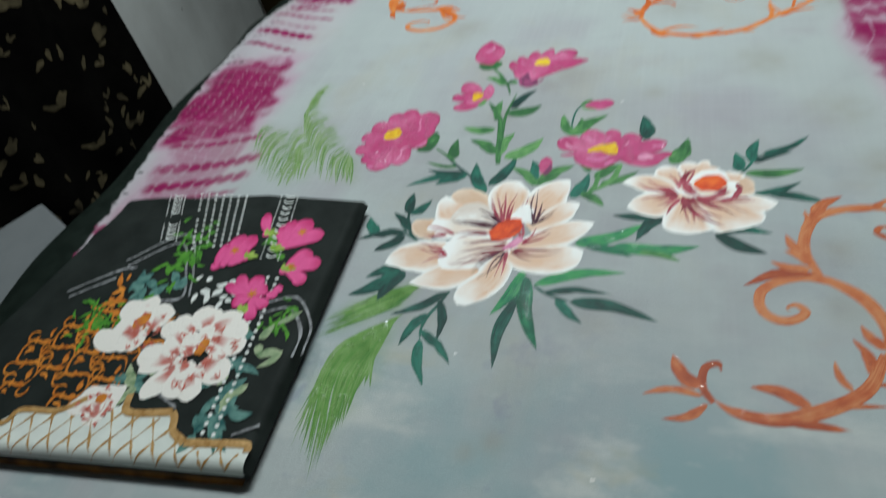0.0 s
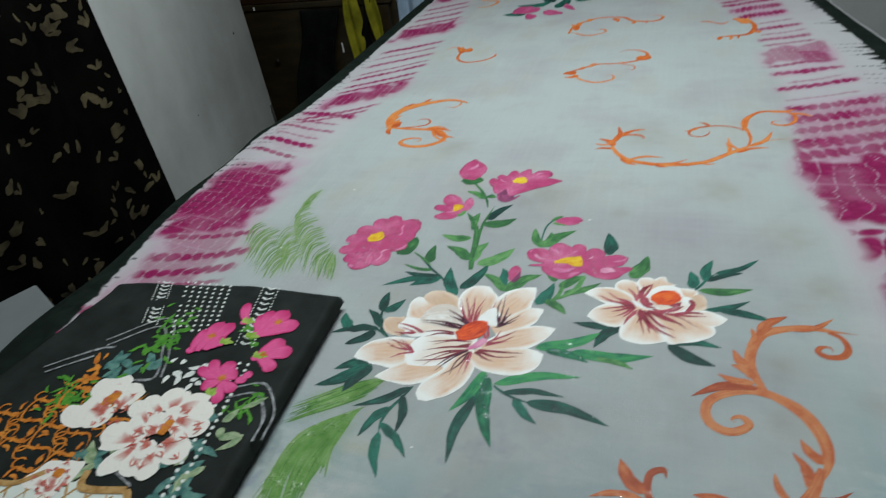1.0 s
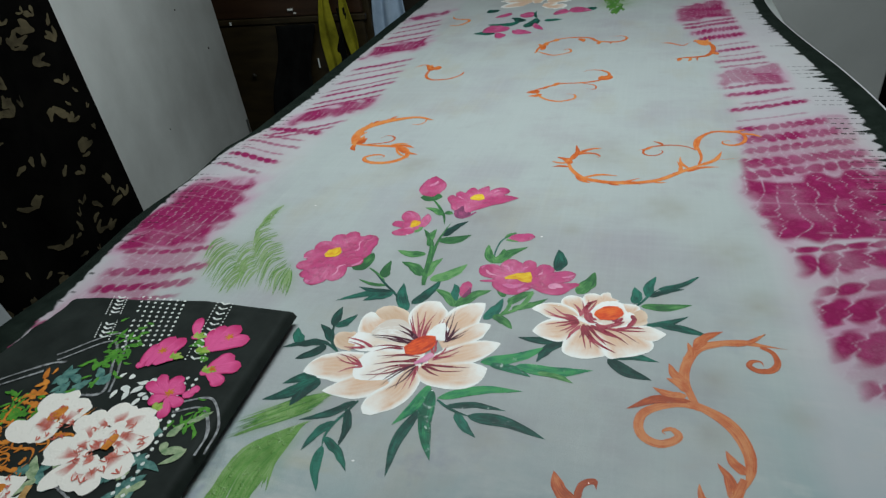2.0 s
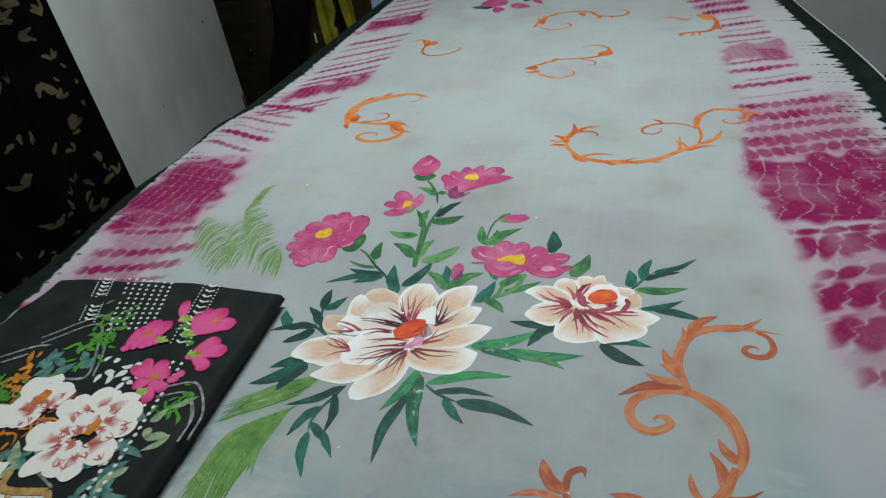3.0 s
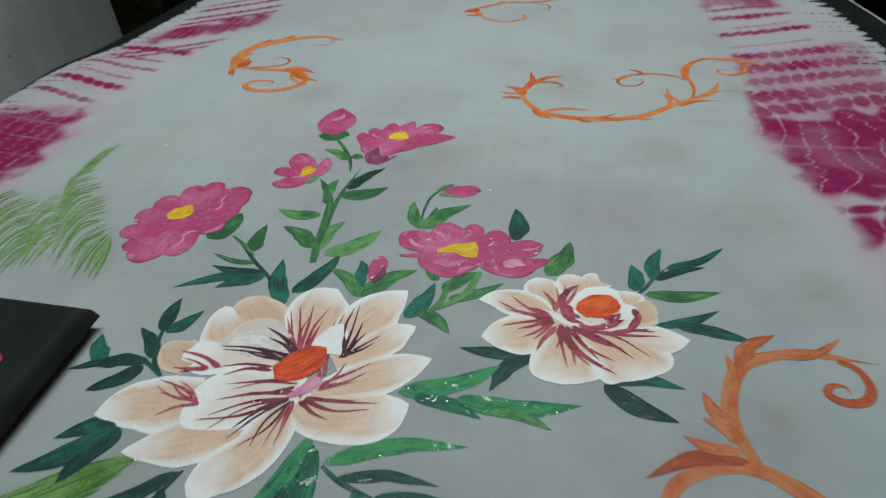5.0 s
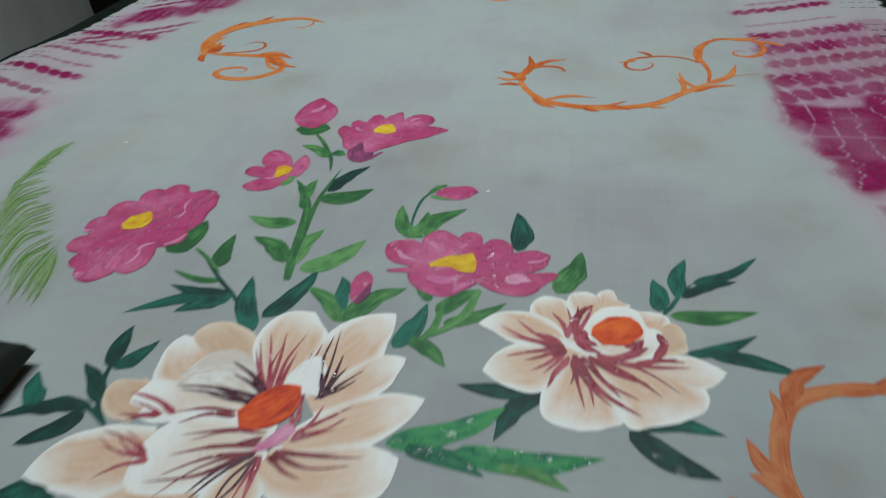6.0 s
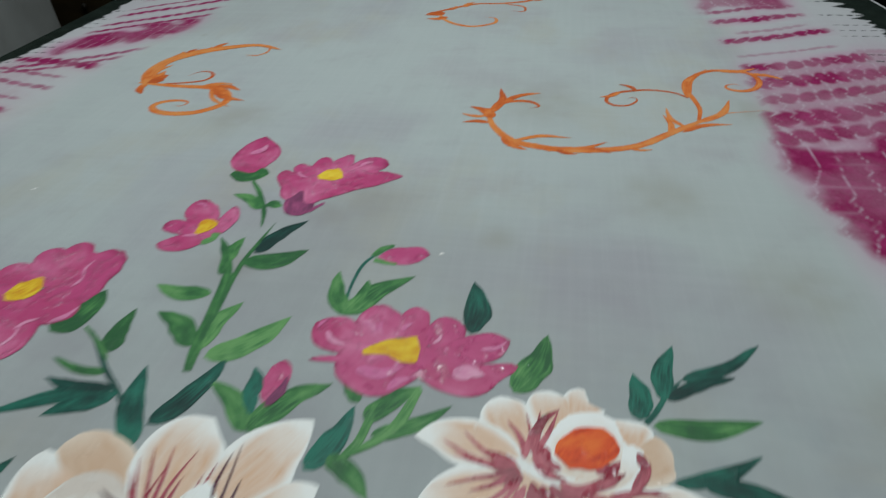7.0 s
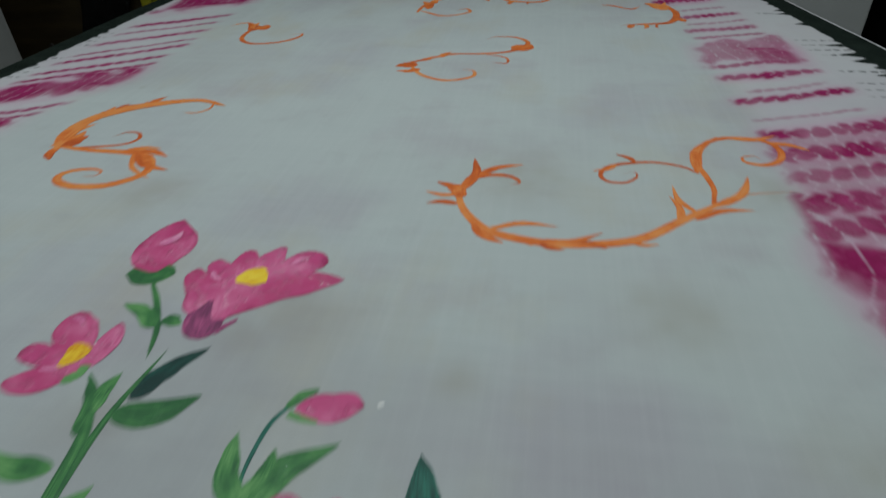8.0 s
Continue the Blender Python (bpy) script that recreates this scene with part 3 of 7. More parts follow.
# orange scrolls
SCROLL_E = [
    ([(0.2501, -0.0328), (0.2655, -0.0391), (0.2812, -0.0493), (0.2914, -0.0629), (0.2964, -0.0832), (0.2939, -0.1038), (0.2821, -0.1252)], 0.0110),
    ([(0.2579, -0.0344), (0.2506, -0.0100), (0.2519, 0.0144), (0.2613, 0.0351), (0.2774, 0.0447), (0.3019, 0.0520), (0.3206, 0.0507), (0.3408, 0.0490)], 0.0095),
    ([(0.3181, 0.0488), (0.3279, 0.0424), (0.3306, 0.0293), (0.3244, 0.0189), (0.3129, 0.0164), (0.3057, 0.0213), (0.3089, 0.0275), (0.3163, 0.0282), (0.3184, 0.0223)], 0.0062),
    ([(0.2698, -0.0412), (0.2478, -0.0364), (0.2276, -0.0428), (0.2144, -0.0537), (0.2116, -0.0677), (0.2167, -0.0782), (0.2288, -0.0827), (0.2404, -0.0778), (0.2446, -0.0711), (0.2381, -0.0653), (0.2310, -0.0690), (0.2339, -0.0724)], 0.0085),
    ([(0.291, -0.104), (0.277, -0.134), (0.251, -0.154), (0.218, -0.169), (0.190, -0.167), (0.174, -0.158)], 0.011),
    ([(0.177, -0.162), (0.170, -0.152), (0.171, -0.135), (0.180, -0.129), (0.183, -0.136)], 0.007),
    ([(0.218, -0.169), (0.242, -0.169), (0.262, -0.169)], 0.006),
    ([(0.240, -0.161), (0.261, -0.151), (0.291, -0.146)], 0.004),
]
SCROLL_E_LEAVES = [
    (0.2546, -0.0319, 0.2005, -0.0503, 0.0102), (0.2512, -0.0262, 0.2223, -0.0204, 0.0092), (0.2524, -0.0212, 0.2337, -0.0071, 0.0095),
    (0.2529, -0.0113, 0.2363, 0.0123, 0.0100), (0.2507, 0.0142, 0.2538, 0.0445, 0.0092), (0.2589, 0.0340, 0.2867, 0.0657, 0.0105),
    (0.2823, 0.0463, 0.3252, 0.0683, 0.0068), (0.2942, -0.0988, 0.2791, -0.0790, 0.0095), (0.2803, -0.1233, 0.2721, -0.0922, 0.0085),
    (0.2666, -0.1377, 0.2580, -0.1140, 0.0068), (0.2800, -0.1302, 0.3080, -0.1190, 0.0038),
]
SCROLL_E_LOW = [
    (0.168, -0.152, 0.148, -0.125, 0.013), (0.170, -0.158, 0.128, -0.163, 0.007), (0.173, -0.164, 0.142, -0.181, 0.007),
    (0.240, -0.157, 0.201, -0.145, 0.011),
]
SCROLL_A = [
    ([(0.0923, 0.4250), (0.0999, 0.4017), (0.1143, 0.3806), (0.1299, 0.3713), (0.1594, 0.3651), (0.1855, 0.3658), (0.2092, 0.3709), (0.2287, 0.3807), (0.2522, 0.4027), (0.2768, 0.4241), (0.2995, 0.4434), (0.3423, 0.4544)], 0.0085),
    ([(0.0929, 0.4251), (0.0942, 0.4377), (0.1026, 0.4513), (0.1160, 0.4575), (0.1300, 0.4565), (0.1377, 0.4472), (0.1294, 0.4428)], 0.0045),
    ([(0.2786, 0.4283), (0.2832, 0.4513), (0.2805, 0.4767), (0.2776, 0.4969), (0.2877, 0.5279), (0.3056, 0.5442), (0.3283, 0.5455), (0.3436, 0.5387), (0.3486, 0.5211), (0.3422, 0.5037), (0.3296, 0.4960), (0.3171, 0.4994), (0.3154, 0.5077), (0.3248, 0.5125), (0.3296, 0.5064)], 0.0058),
    ([(0.2765, 0.4764), (0.2647, 0.4877), (0.2436, 0.4933), (0.2241, 0.4900), (0.2072, 0.4819), (0.2003, 0.4673), (0.2060, 0.4566), (0.2192, 0.4562), (0.2284, 0.4666), (0.2271, 0.4744), (0.2188, 0.4712)], 0.0036),
]
SCROLL_A_LEAVES = [
    (0.0920, 0.4281, 0.0978, 0.4869, 0.0105), (0.1011, 0.4525, 0.1393, 0.4782, 0.0073), (0.0922, 0.4263, 0.0722, 0.4426, 0.0086),
    (0.0917, 0.4231, 0.0666, 0.4269, 0.0054), (0.0946, 0.4095, 0.0702, 0.4082, 0.0065), (0.2760, 0.4764, 0.3040, 0.5489, 0.0090),
    (0.3141, 0.5447, 0.3531, 0.5546, 0.0073), (0.3422, 0.5386, 0.3726, 0.5255, 0.0077), (0.2298, 0.4924, 0.2144, 0.5058, 0.0054),
    (0.2143, 0.4865, 0.1940, 0.4735, 0.0052), (0.2507, 0.3999, 0.2487, 0.4379, 0.0058), (0.2666, 0.4121, 0.2535, 0.4542, 0.0052),
    (0.2779, 0.4237, 0.3126, 0.4749, 0.0079), (0.2620, 0.4046, 0.3059, 0.4224, 0.0064),
]
SCROLL_A_BARBS = [
    (0.1090, 0.3829, 0.1325, 0.3612, 0.0088), (0.1287, 0.3722, 0.1516, 0.3599, 0.0068), (0.1545, 0.3672, 0.1732, 0.3573, 0.0059),
    (0.1796, 0.3673, 0.2008, 0.3612, 0.0054), (0.2140, 0.3723, 0.2344, 0.3711, 0.0041), (0.1184, 0.3766, 0.1693, 0.3857, 0.0058),
    (0.1545, 0.3672, 0.1988, 0.3813, 0.0054),
]
SCROLL_S = [
    ([(-0.2986, 0.4778), (-0.2742, 0.4731), (-0.2462, 0.4706), (-0.2196, 0.4699), (-0.1937, 0.4645), (-0.1794, 0.4472), (-0.1775, 0.4310), (-0.1876, 0.4172), (-0.2024, 0.4085), (-0.2254, 0.4063), (-0.2423, 0.4122), (-0.2488, 0.4223), (-0.2425, 0.4319), (-0.2273, 0.4363), (-0.2163, 0.4321), (-0.2193, 0.4239), (-0.2287, 0.4243)], 0.0085),
    ([(-0.1925, 0.5942), (-0.1895, 0.5753), (-0.1989, 0.5639), (-0.2148, 0.5646)], 0.0030),
    ([(-0.2674, 0.4754), (-0.2413, 0.4812), (-0.2264, 0.4883), (-0.2230, 0.5011), (-0.2315, 0.5117), (-0.2435, 0.5110), (-0.2527, 0.4975)], 0.0040),
]
SCROLL_S_LEAVES = [
    (-0.2895, 0.4740, -0.2788, 0.4480, 0.0111), (-0.2843, 0.4743, -0.2755, 0.5001, 0.0199), (-0.2930, 0.4844, -0.2861, 0.5113, 0.0114),
    (-0.2945, 0.4938, -0.2862, 0.5290, 0.0081), (-0.2098, 0.4711, -0.1663, 0.4239, 0.0051), (-0.2214, 0.4734, -0.1878, 0.4802, 0.0063),
    (-0.2059, 0.4684, -0.1580, 0.4399, 0.0095), (-0.2157, 0.4725, -0.1729, 0.4646, 0.0093), (-0.3024, 0.5466, -0.2943, 0.5730, 0.0079),
    (-0.2875, 0.5620, -0.2822, 0.5812, 0.0070), (-0.2720, 0.5717, -0.2671, 0.5896, 0.0069), (-0.2613, 0.5798, -0.2525, 0.6029, 0.0081),
]
SCROLL_C = [
    ([(-0.022, 0.722), (-0.002, 0.739), (0.035, 0.768), (0.070, 0.772), (0.107, 0.785), (0.126, 0.819), (0.110, 0.844), (0.083, 0.848), (0.069, 0.832)], 0.006),
    ([(-0.010, 0.728), (0.011, 0.690), (0.043, 0.673), (0.070, 0.687), (0.069, 0.707), (0.054, 0.710)], 0.005),
    ([(0.077, 0.770), (0.102, 0.758), (0.104, 0.737), (0.085, 0.740)], 0.003),
]
SCROLL_C_LEAVES = [
    (0.001, 0.723, -0.025, 0.717, 0.021), (0.007, 0.709, -0.020, 0.701, 0.012), (0.001, 0.740, 0.012, 0.758, 0.010),
    (0.023, 0.754, 0.034, 0.777, 0.010), (0.106, 0.794, 0.131, 0.814, 0.028),
]
SCROLL_F = [
    ([(-0.050, 0.973), (-0.043, 1.028), (-0.003, 1.077), (0.057, 1.079), (0.086, 1.045), (0.131, 1.040), (0.148, 1.064), (0.135, 1.084), (0.105, 1.078)], 0.007),
    ([(-0.045, 0.981), (-0.006, 0.953), (0.029, 0.974), (0.023, 0.995), (0.009, 0.984)], 0.005),
]
SCROLL_F_LEAVES = [
    (-0.037, 0.993, -0.054, 1.042, 0.017), (-0.033, 1.027, -0.030, 1.058, 0.013), (-0.020, 1.056, -0.016, 1.079, 0.015),
    (0.038, 1.073, 0.051, 1.044, 0.014), (0.090, 1.044, 0.088, 1.023, 0.010), (0.112, 1.042, 0.113, 1.024, 0.005),
]
SCROLL_D = [
    ([(0.226, 1.018), (0.243, 1.016), (0.268, 0.997), (0.284, 1.020)], 0.005),
    ([(0.290, 1.028), (0.320, 1.008), (0.328, 0.968), (0.312, 0.924), (0.269, 0.913), (0.244, 0.907)], 0.009),
]
SCROLL_D_LEAVES = [
    (0.316, 0.992, 0.292, 1.036, 0.026), (0.322, 1.000, 0.322, 1.041, 0.008), (0.296, 0.914, 0.295, 0.893, 0.004),
    (0.280, 0.912, 0.276, 0.891, 0.007), (0.264, 0.909, 0.258, 0.892, 0.011), (0.324, 0.945, 0.334, 0.929, 0.014),
]
SCROLL_Z = [
    ([(-0.270, 0.881), (-0.273, 0.862), (-0.268, 0.824), (-0.245, 0.801), (-0.211, 0.807), (-0.191, 0.828), (-0.189, 0.849), (-0.211, 0.843)], 0.006),
    ([(-0.268, 0.888), (-0.298, 0.906), (-0.315, 0.883)], 0.004),
]
SCROLL_Z_LEAVES = [
    (-0.269, 0.861, -0.293, 0.902, 0.017), (-0.269, 0.869, -0.278, 0.909, 0.013), (-0.266, 0.869, -0.259, 0.896, 0.023),
]
SCROLL_Y = [
    ([(-0.333, 1.239), (-0.302, 1.245), (-0.289, 1.289), (-0.336, 1.309), (-0.351, 1.348)], 0.008),
]
# second bunch
BUNCH_PINK = [
    (-0.154, 1.180, -0.222, 1.190, 0.078), (-0.152, 1.129, -0.180, 1.123, 0.052), (-0.131, 1.136, -0.107, 1.164, 0.063),
    (-0.181, 1.313, -0.203, 1.329, 0.061), (-0.149, 1.313, -0.110, 1.318, 0.062), (-0.089, 1.187, -0.073, 1.195, 0.076),
    (-0.019, 1.325, -0.054, 1.338, 0.061), (-0.012, 1.330, 0.027, 1.365, 0.073),
]
BUNCH_LEAVES = [
    (-0.184, 1.143, -0.243, 1.151, 0.033), (-0.163, 1.224, -0.223, 1.233, 0.029), (-0.177, 1.216, -0.138, 1.254, 0.034),
    (-0.224, 1.363, -0.254, 1.388, 0.046), (-0.112, 1.190, -0.097, 1.281, 0.033), (-0.097, 1.281, -0.109, 1.360, 0.010),
    (-0.073, 1.254, -0.025, 1.258, 0.028), (0.032, 1.352, 0.057, 1.359, 0.037), (-0.129, 1.247, -0.169, 1.293, 0.033),
]
BUNCH_CREAM = [
    (-0.154, 1.433, -0.211, 1.465, 0.140), (-0.149, 1.452, -0.207, 1.534, 0.132), (-0.103, 1.422, -0.062, 1.421, 0.108),
    (-0.123, 1.446, -0.133, 1.560, 0.071), (-0.091, 1.453, -0.039, 1.496, 0.099),
]

# ---- the painted cloth ----
def hashed(k, seed):
    return np.abs(np.sin(k * 12.9898 + seed * 78.233) * 43758.5453) % 1.0


def tie_dye(x, y, rows, patches, column, slope, seed, lean, cut, inner, thread, jag):
    """Rows of tied lozenges across a border and solid patches between them, cut by the pale zigzags of the tying thread.
    rows: place along the border, half thickness, start and end across it, strength; patches: place, half length, start, end, strength."""
    wob = 0.007 * (lattice_noise(x, y, 0.05, seed) - 0.5)
    zig = jag * 0.0075 * np.abs(((y / 0.0085) % 2) - 1) * smooth(0.15, 0.65, lattice_noise(x, y, 0.04, seed + 3)) + (0.003 + 0.008 * jag) * (lattice_noise(x, y, 0.035, seed + 6) - 0.5) + 0.014 * jag * (lattice_noise(x * 0, y, 0.03, seed + 4) - 0.5)
    c = (x - 0.33 + lean * (0.28 - np.minimum(y, 0.28)) + zig) / np.interp(y, *column)
    bead = np.abs(np.sin(np.pi * c))
    cell = np.floor(c)
    a, halo = np.zeros_like(x), np.zeros_like(x)
    for k, (at, half, x0, x1, strong) in enumerate(rows):
        near = np.abs(y - at - slope(at) * (x - x0) - wob)
        vary = 0.82 + 0.26 * hashed(cell + 31 * k, seed)
        edge = smooth(0.42, -0.30, near / half - vary * (0.16 + 0.84 * bead ** 0.50)) * (1 - 0.50 * np.exp(-(np.sin(np.pi * c) / 0.10) ** 2))
        halo = np.maximum(halo, strong * smooth(2.6, 0.6, near / half) * smooth(x0 - 0.02, x0 + 0.01, x) * smooth(x1 + 0.02, x1 - 0.02, x) * min(1.0, half / 0.015))
        a = np.maximum(a, strong * edge * smooth(x0 - 0.012, x0 + 0.012, x + 0.01 * hashed(k, 3)) * smooth(x1 + 0.012, x1 - 0.012, x))
    for k, (at, half, x0, x1, strong) in enumerate(patches):
        ragged = 0.034 * (lattice_noise(x, y, 0.024, seed + 5 + k) - 0.5)
        d = np.abs(y - at - slope(at) * (x - x0)) + ragged - half
        body = smooth(0.010, -0.010, d) * smooth(x0 - 0.012, x0 + 0.012, x + ragged) * smooth(x1 + 0.014, x1 - 0.014, x + ragged)
        line = np.exp(-(np.sin(np.pi * c) / thread) ** 2) * smooth(0.0, 0.28, lattice_noise(x, y, 0.03, seed + 7))
        across = np.exp(-(np.sin(np.pi * (y - 0.05 * x) / 0.034) / 0.16) ** 2) * smooth(0.40, 0.70, lattice_noise(x, y, 0.035, seed + 8))
        halo = np.maximum(halo, strong * smooth(0.035, -0.01, d) * smooth(x0 - 0.035, x0 + 0.01, x + ragged) * smooth(x1 + 0.03, x1 - 0.01, x))
        a = np.maximum(a, strong * body * (1 - cut * np.maximum(line, 0.40 * across)))
    ragged = 0.016 * (lattice_noise(x, y, 0.014, seed + 15) - 0.5)
    fade = smooth(-0.012, 0.014, x - inner(y) + ragged)
    return a * fade * (0.66 + 0.34 * lattice_noise(x, y, 0.03, seed + 9)), halo * smooth(-0.03, 0.02, x - inner(y))


RIGHT_NEAR = [
    (0.005, 0.012, 0.400, 0.52, 0.8), (0.055, 0.025, 0.385, 0.52, 0.9), (0.105, 0.025, 0.378, 0.52, 0.95), (0.143, 0.011, 0.388, 0.50, 0.9),
    (0.183, 0.024, 0.362, 0.52, 0.95), (0.213, 0.009, 0.362, 0.50, 0.9), (0.398, 0.014, 0.336, 0.52, 0.9), (0.432, 0.017, 0.345, 0.512, 0.85),
    (0.474, 0.013, 0.346, 0.505, 0.85), (0.513, 0.016, 0.349, 0.495, 0.95), (0.551, 0.012, 0.343, 0.485, 0.95), (0.590, 0.004, 0.350, 0.46, 0.5),
]
RIGHT_FAR = [
    (0.635, 0.0085, 0.338, 0.470, 1.0), (0.664, 0.005, 0.360, 0.45, 0.5), (0.698, 0.0095, 0.335, 0.46, 0.95), (0.735, 0.007, 0.328, 0.46, 0.9),
    (0.848, 0.006, 0.345, 0.45, 0.7), (0.880, 0.009, 0.335, 0.45, 0.8), (0.915, 0.005, 0.350, 0.45, 0.6), (0.945, 0.009, 0.322, 0.45, 0.9),
    (0.990, 0.006, 0.35, 0.44, 0.5), (1.035, 0.016, 0.300, 0.44, 0.95), (1.085, 0.018, 0.290, 0.44, 0.95), (1.130, 0.012, 0.280, 0.44, 0.9),
    (1.160, 0.010, 0.280, 0.44, 0.9),
]
RIGHT_PATCH = [(0.475, 0.095, 0.350, 0.505, 0.42), (0.11, 0.11, 0.400, 0.53, 0.34), (0.88, 0.10, 0.36, 0.45, 0.14), (0.292, 0.082, 0.320, 0.53, 1.0), (0.785, 0.036, 0.318, 0.455, 0.62),
               (0.785, 0.036, 0.400, 0.455, 1.0), (1.255, 0.075, 0.262, 0.42, 0.9), (1.48, 0.06, 0.262, 0.42, 0.8)]
LEFT_NEAR = [
    (-0.345, 0.022, 0.22, 0.50, 0.8), (-0.395, 0.020, 0.24, 0.50, 0.8), (-0.250, 0.012, 0.34, 0.50, 0.8),
    (-0.060, 0.010, 0.350, 0.50, 0.9), (-0.015, 0.010, 0.345, 0.50, 0.9), (0.032, 0.005, 0.345, 0.455, 0.8), (0.060, 0.009, 0.345, 0.465, 0.95),
    (0.092, 0.010, 0.350, 0.470, 0.95), (0.135, 0.007, 0.365, 0.480, 0.9), (0.358, 0.006, 0.425, 0.51, 0.8), (0.395, 0.008, 0.405, 0.51, 1.0),
    (0.425, 0.004, 0.415, 0.50, 0.6), (0.455, 0.006, 0.40, 0.51, 0.8), (0.485, 0.005, 0.40, 0.50, 0.8), (0.520, 0.010, 0.380, 0.50, 1.0),
]
LEFT_FAR = [
    (0.548, 0.006, 0.37, 0.48, 0.9), (0.575, 0.007, 0.36, 0.48, 0.9), (0.715, 0.006, 0.335, 0.47, 0.9), (0.745, 0.007, 0.335, 0.47, 0.9),
    (0.790, 0.008, 0.335, 0.47, 0.95), (0.820, 0.005, 0.335, 0.47, 0.8), (0.865, 0.008, 0.340, 0.47, 0.9), (0.910, 0.006, 0.345, 0.47, 0.8),
    (0.950, 0.009, 0.350, 0.47, 0.9), (1.150, 0.008, 0.365, 0.48, 0.9), (1.200, 0.010, 0.370, 0.48, 0.9), (1.250, 0.008, 0.375, 0.48, 0.8),
    (1.300, 0.010, 0.380, 0.48, 0.9),
]
LEFT_PATCH = [(0.10, 0.11, 0.378, 0.472, 0.50), (0.45, 0.09, 0.42, 0.50, 0.22), (0.250, 0.078, 0.400, 0.512, 1.0), (0.205, 0.068, 0.385, 0.498, 1.0), (0.320, 0.022, 0.425, 0.50, 0.45), (0.672, 0.030, 0.335, 0.475, 1.0),
              (0.645, 0.018, 0.345, 0.43, 0.8), (1.095, 0.042, 0.350, 0.475, 1.0), (1.045, 0.015, 0.350, 0.45, 0.7), (1.395, 0.025, 0.38, 0.48, 0.9)]


def build_cloth():
    xs = np.concatenate([np.arange(-0.66, -0.28, 0.0022), np.arange(-0.28, 0.30, 0.005), np.arange(0.30, 0.5801, 0.0022)])
    ys = np.concatenate([np.arange(-0.62, -0.05, 0.005), np.arange(-0.05, 1.0, 0.0024), np.arange(1.0, 1.72, 0.004)])
    x, y = np.meshgrid(xs, ys)
    # past the first table the dark hem is narrow and lies flat
    x = np.where(x < -0.45, -0.45 + (x + 0.45) * (1 - 0.62 * smooth(0.22, 0.49, y)), x)
    flat_x = x.copy()
    # the free long side draws in towards the far end
    right = 0.565 - 0.095 * smooth(0.55, 1.35, y)
    x = np.where(x > 0.3, 0.3 + (x - 0.3) * (right - 0.3) / 0.28, x)
    z = TOP + swell(x, y)
    edge = table_edge(y)
    over = np.clip(edge - x, 0, None)
    bend = np.minimum(over, 0.030)
    fall = over - bend
    ang = bend / 0.030 * 1.25
    nx = edge - 0.024 * np.sin(ang) - fall * 0.32
    nz = z - 0.024 * (1 - np.cos(ang)) - fall * 0.95
    out = over > 0
    flare = 0.008 * np.sin(y * 31 + 2 * np.sin(y * 9)) * smooth(0, 0.06, fall)
    x, z = np.where(out, nx + flare, x), np.where(out, nz, z)
    me = grid_mesh("painted_cloth", x, y, z)

    # borders
    left_pink, left_halo = tie_dye(-flat_x, y, LEFT_NEAR + LEFT_FAR, LEFT_PATCH, ((0, 1), (0.015, 0.015)), lambda at: -0.32 if at < 0.33 else (0.15 if at < 0.535 else -0.60), 11, 0.0, 0.68, lambda y: 0.330 + 0 * y, 0.12, 0.5)
    right_pink, right_halo = tie_dye(flat_x, y, RIGHT_NEAR + RIGHT_FAR, RIGHT_PATCH, ((0.20, 0.36, 0.55), (0.026, 0.022, 0.0150)), lambda at: 0.28, 29, 0.45, 0.75, lambda y: 0.330 + 0.046 * smooth(0.40, 0.14, y) - 0.07 * smooth(0.95, 1.15, y), 0.10, 1.15)
    pink = np.maximum(left_pink * (y < 1.46), right_pink * smooth(-0.2, 0.0, y))
    # dark hem, with teeth where the dye crept along the threads
    def hem(along, start, seed, teeth):
        yy = y + 0.018 * (lattice_noise(x * 0, y, 0.04, seed + 40) - 0.5)
        k = np.floor(yy / 0.021)
        f = np.abs(yy / 0.021 - k - 0.5) * 2
        tooth = (0.001 + 0.030 * hashed(k, seed) ** 1.5) * teeth + 0.012 * (lattice_noise(x, y, 0.012, seed + 41) - 0.5)
        return smooth(-0.004, 0.004, along - start + tooth * (1 - f) ** 1.3)
    start = np.interp(y, (-0.10, 0.0, 0.06, 0.13, 0.21, 0.30, 0.45, 0.55, 0.70), (0.470, 0.487, 0.495, 0.508, 0.522, 0.528, 0.522, 0.506, 0.498))
    dark = np.maximum(hem(-flat_x, start, 5, 0.14), hem(flat_x, 0.535, 6, 1.0))
    k = np.floor(y / 0.019)
    thin = smooth(0.0030, 0.0015, np.abs(y - (k + 0.5) * 0.019) + 0.0015 * lattice_noise(x, y, 0.01, 9))
    dash = thin * (np.abs(np.sin(flat_x / 0.012 * np.pi + 9 * hashed(k, 2))) > 0.45) * (hashed(k, 4) > 0.35)
    dash = dash * np.maximum(smooth(0.465, 0.490, flat_x), smooth(0.470, 0.485, -flat_x))
    dark = np.clip(np.maximum(dark, 0.75 * dash), 0, 1) * smooth(0.5775, 0.5755, flat_x)
    inside = np.maximum(smooth(0.33, 0.37, flat_x), smooth(0.34, 0.40, -flat_x))
    halo = np.maximum(left_halo * (y < 1.46), right_halo * smooth(-0.2, 0.0, y))
    blush = np.clip(0.08 * inside + 0.80 * halo * (0.45 + 0.55 * lattice_noise(x, y, 0.04, 12)), 0, 0.72)
    spots = np.zeros_like(x)
